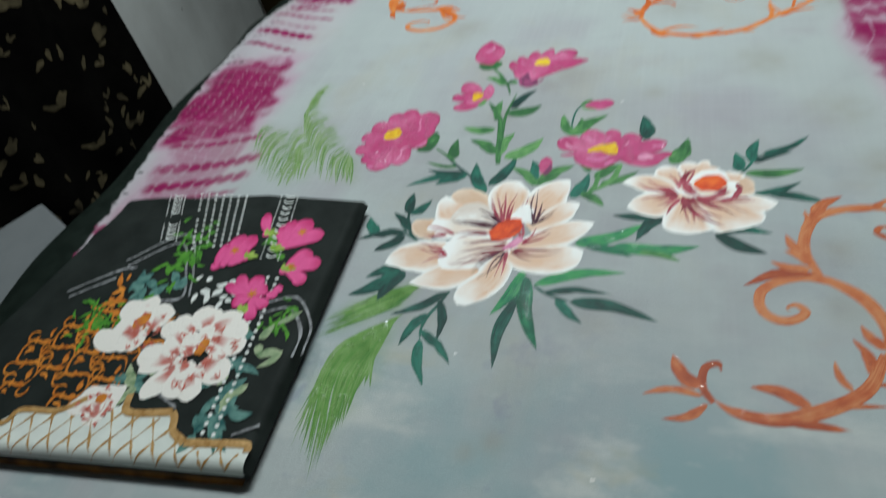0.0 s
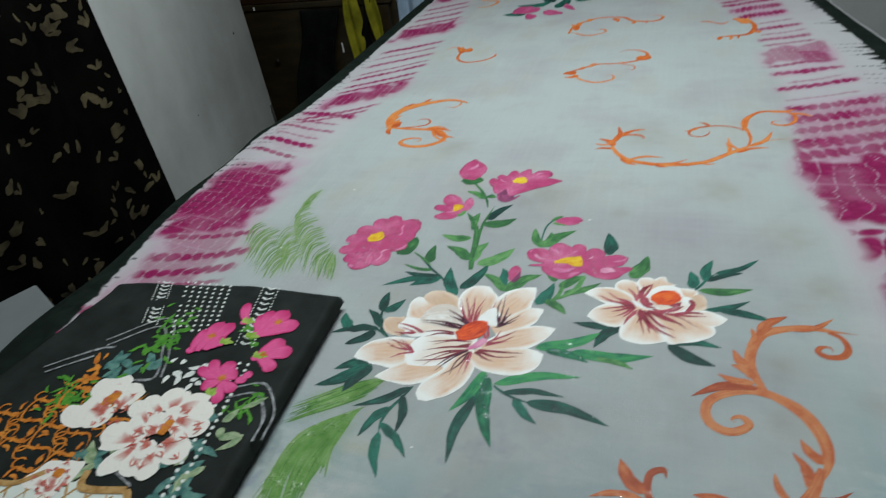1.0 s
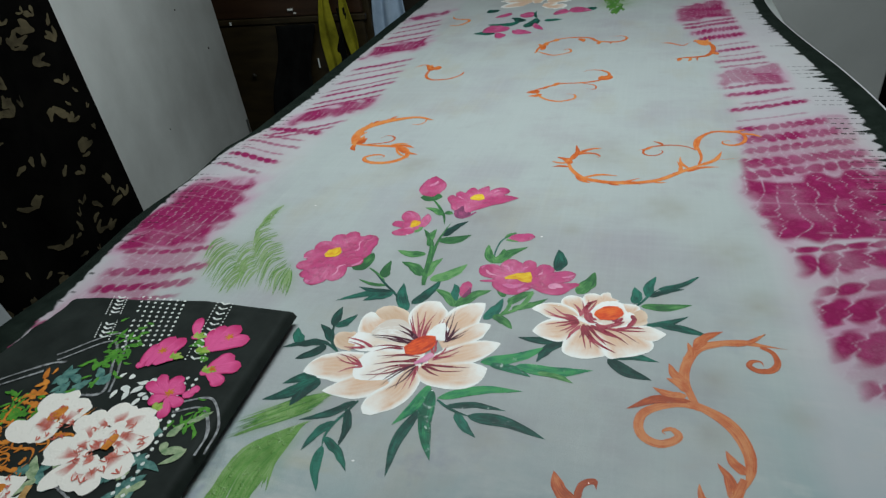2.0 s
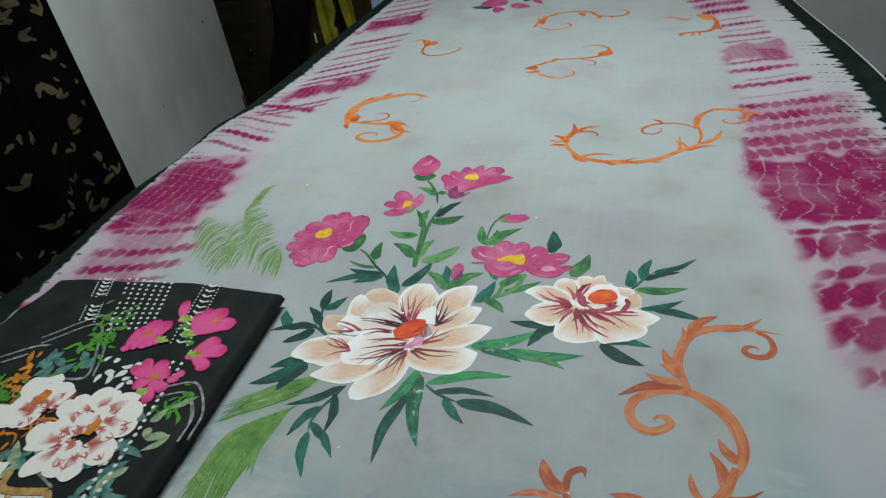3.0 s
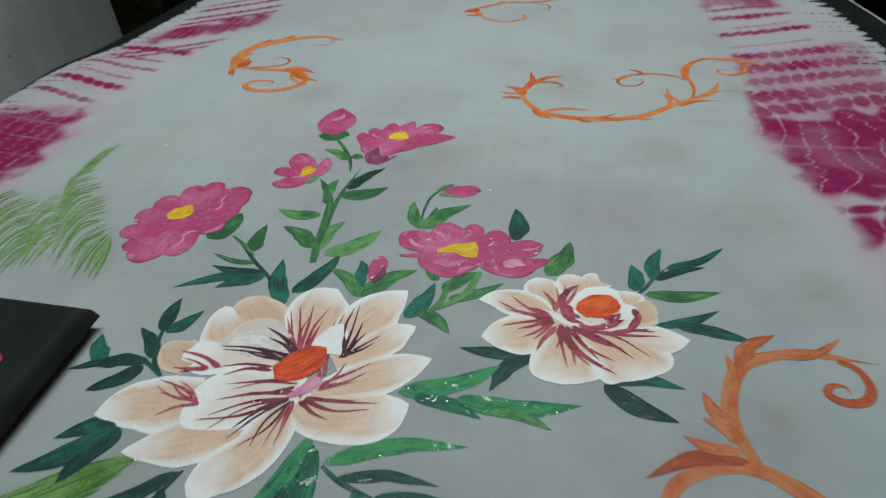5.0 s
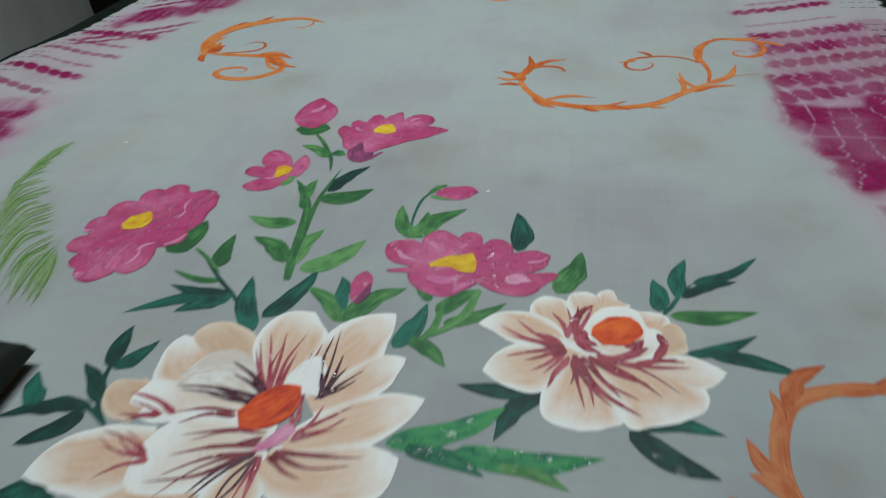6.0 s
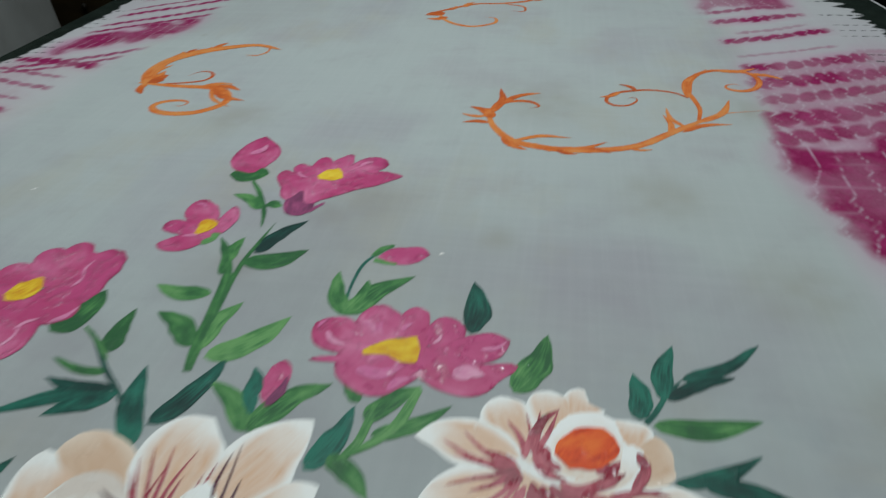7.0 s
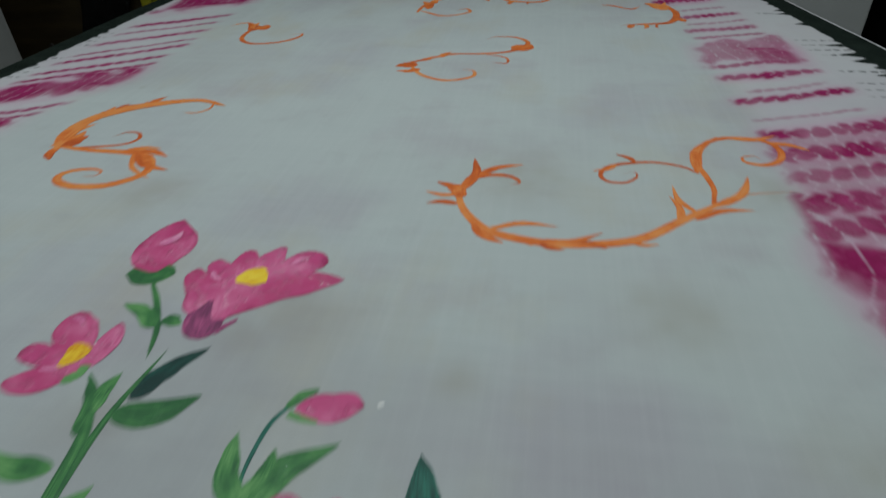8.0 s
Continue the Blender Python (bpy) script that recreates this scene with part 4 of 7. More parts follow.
    for sx, sy, sr in ((0.344, -0.033, 0.016), (0.274, -0.004, 0.02), (0.276, -0.065, 0.02), (0.30, 0.20, 0.03), (0.33, 0.45, 0.03), (-0.30, 0.632, 0.004), (0.016, 0.270, 0.026), (0.000, 0.252, 0.018), (-0.055, 0.185, 0.02), (0.028, -0.222, 0.010), (0.008, -0.232, 0.008), (0.165, -0.262, 0.008), (0.325, 0.115, 0.022), (0.235, 0.30, 0.03), (0.12, 0.235, 0.012), (-0.15, 0.40, 0.03), (0.14, 0.46, 0.04)):
        spots = np.maximum(spots, np.exp(-((flat_x - sx) ** 2 + (y - sy) ** 2) / sr ** 2))
    # soft grey brush shadows beside the flowers
    soft = np.zeros_like(x)
    for sx, sy, sr in ((0.02, 0.265, 0.030), (-0.005, 0.245, 0.03), (-0.09, 0.16, 0.03), (-0.03, 0.17, 0.02), (0.06, 0.02, 0.10), (0.0, 0.09, 0.09), (0.12, -0.02, 0.05), (-0.1, 0.09, 0.07), (0.24, 0.09, 0.06), (-0.02, 0.20, 0.07), (0.08, -0.10, 0.09), (0.2, -0.02, 0.08), (-0.06, -0.06, 0.06)):
        soft = np.maximum(soft, 0.52 * np.exp(-((flat_x - sx) ** 2 + (y - sy) ** 2) / sr ** 2))
    green = 0.8 * np.exp(-((flat_x - 0.105) ** 2 + (y - 1.40) ** 2) / 0.05 ** 2)
    for rows, r, strong in ((FERN_BACK_A, 0.009, 0.34), (FERN_BACK_B, 0.009, 0.26), (FERN_BACK_C, 0.009, 0.32), (FERN_LOW, 0.008, 0.42), (FERN_SIDE, 0.007, 0.55)):
        for row in rows:
            root, bend, tip = np.array(row).reshape(3, 2)
            for f in np.linspace(0.15, 0.85, 14):
                at = (1 - f) ** 2 * root + 2 * f * (1 - f) * bend + f * f * tip
                green = np.maximum(green, strong * (1.1 - 0.6 * f) * np.exp(-((flat_x - at[0]) ** 2 + (y - at[1]) ** 2) / r ** 2))
    green *= 0.45 + 0.55 * lattice_noise(x, y, 0.012, 21)
    wash = smooth(-0.06, -0.22, y + 0.05 * (lattice_noise(x, y, 0.12, 8) - 0.5)) + 0.6 * smooth(0.17, 0.36, flat_x) * smooth(0.20, 0.0, y)
    for name, values in (("pink", pink), ("dark", dark), ("blush", blush), ("wash", np.clip(wash, 0, 1)), ("tea", 0.68 * spots * (0.35 + 0.65 * lattice_noise(x, y, 0.012, 2))), ("shade_dye", soft), ("fern", np.clip(0.9 * green, 0, 0.95)), ("bleach", inside)):
        me.attributes.new(name, "FLOAT", "POINT").data.foreach_set("value", values.astype(np.float32).ravel())
    ob = dress("painted_cloth", me, CLOTH)
    return tagged(ob, "pale hand-painted cloth with pink tie-dyed borders and dark hem", "cloth")


cloth = build_cloth()

# ---- brushwork: every stroke is a thin skin of paint on the cloth ----
layer = [0]


def curve_points(points, n):
    """A smooth curve through the points (Catmull-Rom)."""
    p = np.array(points, float)
    if len(p) == 2:
        return p[0] + (p[1] - p[0]) * np.linspace(0, 1, n)[:, None]
    p = np.vstack([2 * p[0] - p[1], p, 2 * p[-1] - p[-2]])
    out = []
    for t in np.linspace(0, len(p) - 3 - 1e-6, n):
        i, f = int(t), t % 1
        a, b, c, d = p[i:i + 4]
        out.append(0.5 * (2 * b + (c - a) * f + (2 * a - 5 * b + 4 * c - d) * f * f + (3 * b - a - 3 * c + d) * f ** 3))
    return np.array(out)


def skin(points, half, n=16, m=6, bulge=0.00012, ragged=0.08, ground=on_cloth, seed=0, lift=None, shift=None):
    """Vertices, faces and stroke coordinates of one stroke. half: its half width at u from 0 to 1."""
    if lift is None:
        lift = 0.00015 + 0.00001 * layer[0]
    c = curve_points(points, n)
    t = np.gradient(c, axis=0)
    t /= np.linalg.norm(t, axis=1)[:, None] + 1e-9
    side = np.stack([-t[:, 1], t[:, 0]], 1)
    u = np.linspace(0, 1, n)
    rnd = np.random.RandomState(seed + 7 * len(points) + int(abs(points[0][0]) * 1e4))
    wob = [1 + ragged * np.interp(u, np.linspace(0, 1, 7), rnd.randn(7)) for _ in range(2)]
    v = np.linspace(-1, 1, m + 1)
    w = np.array([half(a) for a in u])
    off = np.where(v[None] < 0, (w * wob[0])[:, None], (w * wob[1])[:, None]) * v[None]
    x = c[:, 0:1] + side[:, 0:1] * off
    y = c[:, 1:2] + side[:, 1:2] * off
    if shift:
        move = np.array([[shift(a, b) for b in v] for a in u])
        x, y = x + t[:, 0:1] * move, y + t[:, 1:2] * move
    z = ground(x, y) + lift + bulge * (1 - v[None] ** 2) * np.minimum(1, w[:, None] / 0.004)
    i = np.arange(n * (m + 1)).reshape(n, m + 1)
    quads = np.stack([i[:-1, :-1], i[:-1, 1:], i[1:, 1:], i[1:, :-1]], -1).reshape(-1, 4)[:, ::-1]
    uv = np.stack(np.broadcast_arrays(u[:, None], (v[None] + 1) / 2), -1).reshape(-1, 2)
    return np.stack([x, y, z], -1).reshape(-1, 3), quads, uv


def strokes(name, skins, material, parent, label=""):
    """One mesh from one or more strokes. What is painted later lies a hair above; each new motif starts again on the cloth."""
    layer[0] = layer[0] + 1 if parent is not cloth else max(0, min(layer[0], 12))
    verts, faces, uvs, at = [], [], [], 0
    for v, q, uv in skins:
        verts.append(v), faces.append(q + at), uvs.append(uv)
        at += len(v)
    verts, faces, uvs = np.vstack(verts), np.vstack(faces), np.vstack(uvs)
    me = bpy.data.meshes.new(name)
    me.from_pydata(verts.tolist(), [], faces.tolist())
    me.uv_layers.new(name="stroke").data.foreach_set("uv", uvs[faces.ravel()].astype(np.float32).ravel())
    return dress(name, me, material, parent, label)


def leaf_half(w):
    return lambda u: 0.5 * w * (max(u, 0.0) ** 0.55) * (max(1 - u, 0.0) ** 0.95) / 0.385


def petal_half(w, point=2.6, tip=0.5):
    """tip: 0.5 gives a round end, 1 a pointed one."""
    return lambda u: 0.5 * w * (0.20 + 0.80 * u ** 0.8) * max(1 - u ** point, 0.0) ** tip / (0.80 if tip < 0.6 else 0.70)


def hair_half(w):
    """A flick of the brush: full at its start, thinning to nothing."""
    return lambda u: 0.5 * w * min(1.0, 0.35 + 6 * u) * max(1 - u, 0.0) ** 0.7


def band_half(w, tail=0.25):
    return lambda u: 0.5 * w * (0.22 + 0.78 * np.sin(np.pi * min(1, 0.12 + 0.9 * u)) ** 0.7) * min(1, (1.02 - u) / tail)


def bent(b, t, amount):
    b, t = np.array(b), np.array(t)
    d = t - b
    return [b, (b + t) / 2 + amount * np.array([-d[1], d[0]]), t]


def leaves(rows, material, parent, amount=0.07, name="leaf", ground=on_cloth, lift=None):
    for i, (a, b, c, d, w) in enumerate(rows):
        layer[0] = layer[0] % 14
        s = skin(bent((a, b), (c, d), amount * (1 if i % 2 else -1)), leaf_half(w * 0.98), 18, 6, 0.00012, 0.10, ground, i, lift)
        strokes(name, [s], material, parent)


def petals(rows, material, parent, swell_by=1.0, point=2.6, name="petal", ground=on_cloth, lift=None, tip=0.5):
    for i, (a, b, c, d, w) in enumerate(rows):
        m = material[i % len(material)] if isinstance(material, list) else material
        s = skin([(a, b), (c, d)], petal_half(w * swell_by, point, tip), 20, 10, 0.00010, 0.10, ground, i, lift)
        strokes(name, [s], m, parent)


def brush(parent, material, name, spine, halves, ground=on_cloth, lift=None, label="", n=20):
    """One broad stroke along a spine, its half width given from base to tip; the tip is rounded off."""
    width = curve_points(list(enumerate(halves)), n)[:, 1]
    def half(u):
        return 1.10 * max(0.0, width[int(round(u * (n - 1)))]) * math.sqrt(max(0.0, 1 - max(0.0, (u - 0.92) / 0.08) ** 2))
    s = skin(spine, half, n, 10, 0.00010, 0.045, ground, len(name), lift)
    return strokes(name, [s], material, parent, label)


def veins(rows, lift, seed=1):
    """Separate flicks of a fine brush, each with its own slight bow."""
    rnd = np.random.RandomState(seed)
    return [skin(bent((a, b), (c, d), rnd.uniform(-0.12, 0.12)), hair_half(w * rnd.uniform(0.75, 1.3)), 12, 3, 0.00008, 0.16, on_cloth, i, lift) for i, (a, b, c, d, w) in enumerate(rows)]


def blob(centre, rx, ry, turn, seed=1, ground=on_cloth, lift=None):
    """A dab of thick paint."""
    c, d = np.array(centre), np.array([np.cos(turn), np.sin(turn)])
    return skin([c - rx * d, c + rx * d], lambda u: ry * max(1 - (2 * u - 1) ** 2, 0) ** 0.45, 14, 8, 0.00012, 0.09, ground, seed, lift)


# ---- the large bunch ----
layer[0] = 0
deep = strokes("leaf_spray", [skin(DEEP_STEMS[0][0], band_half(DEEP_STEMS[0][1], 0.1), 20, 3)], DEEP, cloth, "deep green painted leaves on thin stems")
for c, w in DEEP_STEMS[1:]:
    strokes("stem", [skin(c, band_half(w * 1.1, 0.1), 20, 3)], DEEP, deep)
for rows in (DEEP_A, DEEP_B, DEEP_C):
    leaves(rows, DEEP, deep)
leaves(EMERALD_LEAVES, EMERALD, deep)
fresh = strokes("flower_stem", [skin(FRESH_STEMS[0][0], band_half(FRESH_STEMS[0][1], 0.1), 20, 3)], FRESH, cloth, "fresh green painted stems and leaves")
for c, w in FRESH_STEMS[1:]:
    strokes("stem", [skin(c, band_half(w, 0.1), 20, 3)], FRESH, fresh)
leaves(FRESH_A, FRESH, fresh, 0.10)
leaves(FRESH_B, FRESH, fresh)

layer[0] = 12
peony = strokes("painted_peony", [blob(PEONY_BASE, 0.02, 0.02, 0.3)], CREAM_PETAL, cloth, "large cream peony with maroon veins and an orange heart")
brush(peony, TAN_PETAL, "petal", [(-0.0403, 0.0202), (-0.0481, 0.0293), (-0.0569, 0.0371), (-0.0648, 0.0447), (-0.0701, 0.0510)], (0.0173, 0.0180, 0.0170, 0.0126, 0.0043))
brush(peony, TAN_PETAL, "petal", [(-0.0763, -0.0105), (-0.0846, -0.0085), (-0.0926, -0.0064), (-0.0989, -0.0021), (-0.1033, 0.0023)], (0.0126, 0.0131, 0.0122, 0.0078, 0.0021))
brush(peony, CREAM_PETAL, "petal", [(-0.0413, 0.0040), (-0.0546, 0.0115), (-0.0674, 0.0192), (-0.0758, 0.0285), (-0.0807, 0.0404)], (0.0155, 0.0173, 0.0191, 0.0110, 0.0029))
brush(peony, PALE_PETAL, "petal", [(-0.0252, 0.0035), (-0.0420, 0.0006), (-0.0588, -0.0024), (-0.0754, -0.0060), (-0.0897, -0.0083)], (0.0128, 0.0142, 0.0151, 0.0136, 0.0051))
brush(peony, CREAM_PETAL, "petal", [(-0.0586, -0.0406), (-0.0748, -0.0444), (-0.0910, -0.0481), (-0.1050, -0.0528), (-0.1160, -0.0599)], (0.0166, 0.0186, 0.0180, 0.0119, 0.0015))
brush(peony, CREAM_PETAL, "petal", [(-0.0277, -0.0505), (-0.0413, -0.0608), (-0.0557, -0.0691), (-0.0701, -0.0752), (-0.0843, -0.0804)], (0.0190, 0.0181, 0.0152, 0.0086, 0.0008))
brush(peony, CREAM_PETAL, "petal", [(0.0084, 0.0154), (0.0172, 0.0313), (0.0260, 0.0475), (0.0353, 0.0620), (0.0444, 0.0746)], (0.0107, 0.0153, 0.0181, 0.0122, 0.0016))
brush(peony, CREAM_PETAL, "petal", [(-0.0074, 0.0098), (-0.0109, 0.0260), (-0.0134, 0.0429), (-0.0105, 0.0594), (-0.0065, 0.0691)], (0.0100, 0.0162, 0.0207, 0.0160, 0.0019))
brush(peony, CREAM_PETAL, "petal", [(0.0136, 0.0012), (0.0257, 0.0109), (0.0376, 0.0211), (0.0480, 0.0322), (0.0584, 0.0405)], (0.0080, 0.0104, 0.0121, 0.0097, 0.0020))
brush(peony, CREAM_PETAL, "petal", [(0.0081, -0.0245), (0.0252, -0.0146), (0.0428, -0.0051), (0.0594, 0.0051), (0.0750, 0.0143)], (0.0054, 0.0109, 0.0151, 0.0108, 0.0013))
brush(peony, CREAM_PETAL, "petal", [(0.0017, -0.0346), (0.0196, -0.0377), (0.0382, -0.0362), (0.0559, -0.0303), (0.0690, -0.0227)], (0.0093, 0.0162, 0.0186, 0.0142, 0.0027))
brush(peony, CREAM_PETAL, "petal", [(-0.0058, -0.0315), (-0.0058, -0.0509), (-0.0105, -0.0700), (-0.0235, -0.0846), (-0.0323, -0.0997)], (0.0086, 0.0131, 0.0141, 0.0134, 0.0058))
brush(peony, PALE_PETAL, "petal", [(-0.0019, -0.0207), (-0.0175, -0.0281), (-0.0345, -0.0335), (-0.0521, -0.0375), (-0.0658, -0.0364)], (0.0113, 0.0194, 0.0252, 0.0232, 0.0095))
brush(peony, WHITE, "petal", [(-0.0198, 0.0098), (-0.0323, 0.0127), (-0.0450, 0.0147), (-0.0572, 0.0102), (-0.0672, 0.0060)], (0.0061, 0.0127, 0.0169, 0.0115, 0.0023))
for k, rows in enumerate((PEONY_VEINS_A, PEONY_VEINS_B, PEONY_VEINS_C)):
    strokes("petal_vein", veins(rows, 0.00064, k), MAROON, peony, "fine maroon veins")["kind"] = "stuff"
strokes("dark_vein", veins(PEONY_DARK_VEINS, 0.00070, 5), PLUM, peony, "fine plum veins")["kind"] = "stuff"
brush(peony, WHITE, "petal", [(0.0056, 0.0078), (0.0056, 0.0157), (0.0065, 0.0234), (0.0070, 0.0303), (0.0073, 0.0359)], (0.0111, 0.0107, 0.0095, 0.0058, 0.0005), lift=0.00066)
brush(peony, FLAME, "flower_heart", [(-0.0212, -0.0129), (-0.0130, -0.0080), (-0.0058, -0.0015), (0.0000, 0.0067), (0.0048, 0.0130)], (0.0049, 0.0095, 0.0111, 0.0082, 0.0013), lift=0.00076, label="bright orange painted heart")
brush(peony, PALE_PINK, "pink_dab", [(-0.0054, -0.0287), (-0.0008, -0.0254), (0.0032, -0.0215), (0.0065, -0.0168), (0.0098, -0.0121)], (0.0013, 0.0025, 0.0036, 0.0038, 0.0041), lift=0.00074)

layer[0] = 12
rose = strokes("painted_rose", [blob(ROSE_BASE, 0.02, 0.02, 0.3)], CREAM_PETAL, cloth, "smaller cream rose with maroon veins and an orange heart")
brush(rose, CREAM_PETAL, "petal", [(0.1504, 0.0721), (0.1449, 0.0800), (0.1394, 0.0878), (0.1359, 0.0960), (0.1342, 0.1017)], (0.0085, 0.0103, 0.0123, 0.0096, 0.0023))
brush(rose, CREAM_PETAL, "petal", [(0.1655, 0.0778), (0.1636, 0.0866), (0.1617, 0.0954), (0.1594, 0.1033), (0.1594, 0.1085)], (0.0102, 0.0113, 0.0125, 0.0096, 0.0022))
brush(rose, TAN_PETAL, "petal", [(0.1926, 0.0680), (0.1993, 0.0715), (0.2059, 0.0751), (0.2117, 0.0784), (0.2157, 0.0796)], (0.0096, 0.0115, 0.0128, 0.0094, 0.0028))
brush(rose, CREAM_PETAL, "petal", [(0.1779, 0.0841), (0.1758, 0.0908), (0.1750, 0.0976), (0.1766, 0.1039), (0.1784, 0.1049)], (0.0087, 0.0077, 0.0084, 0.0096, 0.0030))
brush(rose, CREAM_PETAL, "petal", [(0.1897, 0.0768), (0.1929, 0.0820), (0.1957, 0.0874), (0.1969, 0.0926), (0.1971, 0.0950)], (0.0100, 0.0108, 0.0113, 0.0098, 0.0042))
brush(rose, CREAM_PETAL, "petal", [(0.1563, 0.0546), (0.1766, 0.0522), (0.1968, 0.0507), (0.2171, 0.0501), (0.2343, 0.0530)], (0.0020, 0.0039, 0.0071, 0.0109, 0.0016))
brush(rose, CREAM_PETAL, "petal", [(0.1692, 0.0545), (0.1832, 0.0464), (0.1945, 0.0345), (0.2032, 0.0216), (0.2058, 0.0166)], (0.0132, 0.0170, 0.0226, 0.0211, 0.0060))
brush(rose, CREAM_PETAL, "petal", [(0.1595, 0.0547), (0.1587, 0.0408), (0.1579, 0.0269), (0.1563, 0.0129), (0.1563, 0.0050)], (0.0092, 0.0142, 0.0189, 0.0179, 0.0063))
brush(rose, CREAM_PETAL, "petal", [(0.1509, 0.0551), (0.1393, 0.0499), (0.1267, 0.0435), (0.1133, 0.0403), (0.1028, 0.0373)], (0.0051, 0.0131, 0.0162, 0.0111, 0.0012))
brush(rose, CREAM_PETAL, "petal", [(0.1480, 0.0626), (0.1370, 0.0698), (0.1226, 0.0727), (0.1086, 0.0747), (0.0960, 0.0724)], (0.0022, 0.0095, 0.0121, 0.0083, 0.0011))
brush(rose, PALE_PETAL, "petal", [(0.1752, 0.0594), (0.1776, 0.0694), (0.1759, 0.0806), (0.1726, 0.0888), (0.1689, 0.0946)], (0.0161, 0.0220, 0.0209, 0.0145, 0.0050))
brush(rose, PALE_PETAL, "petal", [(0.1674, 0.0559), (0.1791, 0.0569), (0.1897, 0.0612), (0.1956, 0.0702), (0.1982, 0.0816)], (0.0033, 0.0043, 0.0044, 0.0048, 0.0051))
brush(rose, WHITE, "petal", [(0.1234, 0.0816), (0.1336, 0.0738), (0.1440, 0.0664), (0.1554, 0.0608), (0.1674, 0.0563)], (0.0011, 0.0020, 0.0027, 0.0027, 0.0025))
for k, rows in enumerate((ROSE_VEINS_A, ROSE_VEINS_B)):
    strokes("petal_vein", veins(rows, 0.00062, k + 8), MAROON, rose, "fine maroon veins")["kind"] = "stuff"
strokes("curl_line", [skin(c, leaf_half(w), 26, 4, 0.00008, 0.2, on_cloth, 1, 0.00074) for c, w in ROSE_CURLS], MAROON, rose)["kind"] = "stuff"
brush(rose, FLAME, "flower_heart", [(0.1659, 0.0680), (0.1708, 0.0727), (0.1775, 0.0767), (0.1841, 0.0802), (0.1901, 0.0842)], (0.0043, 0.0085, 0.0098, 0.0087, 0.0053), lift=0.00082, label="bright orange painted heart")

layer[0] = 12
wide_blossom = strokes("painted_blossom", [blob((-0.172, 0.138), 0.010, 0.008, 0.2)], PINK_PETAL, cloth, "wide magenta-pink painted blossom with a yellow eye")
brush(wide_blossom, PINK_PETAL, "petal", [(-0.1546, 0.1365), (-0.1465, 0.1490), (-0.1433, 0.1641), (-0.1406, 0.1792), (-0.1345, 0.1914)], (0.0139, 0.0175, 0.0155, 0.0142, 0.0073))
brush(wide_blossom, ROSY_PETAL, "petal", [(-0.1638, 0.1502), (-0.1644, 0.1637), (-0.1649, 0.1771), (-0.1652, 0.1901), (-0.1613, 0.1964)], (0.0105, 0.0123, 0.0141, 0.0125, 0.0016))
brush(wide_blossom, PINK_PETAL, "petal", [(-0.1707, 0.1561), (-0.1752, 0.1661), (-0.1797, 0.1762), (-0.1850, 0.1852), (-0.1864, 0.1905)], (0.0109, 0.0119, 0.0128, 0.0101, 0.0025))
brush(wide_blossom, ROSY_PETAL, "petal", [(-0.1815, 0.1492), (-0.1890, 0.1543), (-0.1965, 0.1594), (-0.2016, 0.1664), (-0.2039, 0.1717)], (0.0075, 0.0098, 0.0127, 0.0094, 0.0028))
brush(wide_blossom, PINK_PETAL, "petal", [(-0.1780, 0.1398), (-0.1885, 0.1396), (-0.1990, 0.1394), (-0.2095, 0.1422), (-0.2158, 0.1456)], (0.0053, 0.0086, 0.0122, 0.0106, 0.0034))
brush(wide_blossom, ROSY_PETAL, "petal", [(-0.1779, 0.1334), (-0.1877, 0.1275), (-0.1974, 0.1216), (-0.2073, 0.1174), (-0.2154, 0.1212)], (0.0030, 0.0071, 0.0116, 0.0111, 0.0033))
brush(wide_blossom, PINK_PETAL, "petal", [(-0.1779, 0.1292), (-0.1837, 0.1192), (-0.1894, 0.1091), (-0.1948, 0.0990), (-0.2025, 0.0956)], (0.0023, 0.0053, 0.0083, 0.0101, 0.0029))
brush(wide_blossom, ROSY_PETAL, "petal", [(-0.1702, 0.1396), (-0.1606, 0.1347), (-0.1511, 0.1298), (-0.1419, 0.1253), (-0.1388, 0.1195)], (0.0078, 0.0106, 0.0134, 0.0152, 0.0057))
brush(wide_blossom, PINK_PETAL, "petal", [(-0.1731, 0.1287), (-0.1745, 0.1142), (-0.1760, 0.0997), (-0.1762, 0.0850), (-0.1755, 0.0763)], (0.0066, 0.0095, 0.0125, 0.0131, 0.0032))
brush(wide_blossom, ROSY_PETAL, "petal", [(-0.1636, 0.1268), (-0.1593, 0.1166), (-0.1555, 0.1061), (-0.1532, 0.0955), (-0.1509, 0.0878)], (0.0128, 0.0126, 0.0119, 0.0102, 0.0027))
brush(wide_blossom, YELLOW, "flower_eye", [(-0.1863, 0.1381), (-0.1815, 0.1423), (-0.1772, 0.1475), (-0.1757, 0.1534), (-0.1751, 0.1594)], (0.0033, 0.0074, 0.0100, 0.0059, 0.0013), lift=0.00068, label="yellow painted eye")
layer[0] = 12
small_blossom = strokes("painted_blossom", [blob((-0.088, 0.222), 0.010, 0.008, 0.2)], PINK_PETAL, cloth, "small pink painted blossom with a yellow eye")
brush(small_blossom, PINK_PETAL, "petal", [(-0.0875, 0.2193), (-0.0967, 0.2206), (-0.1060, 0.2218), (-0.1150, 0.2240), (-0.1239, 0.2250)], (0.0041, 0.0057, 0.0071, 0.0070, 0.0044))
brush(small_blossom, ROSY_PETAL, "petal", [(-0.0841, 0.2243), (-0.0924, 0.2319), (-0.1003, 0.2402), (-0.1074, 0.2498), (-0.1114, 0.2598)], (0.0027, 0.0079, 0.0113, 0.0098, 0.0038))
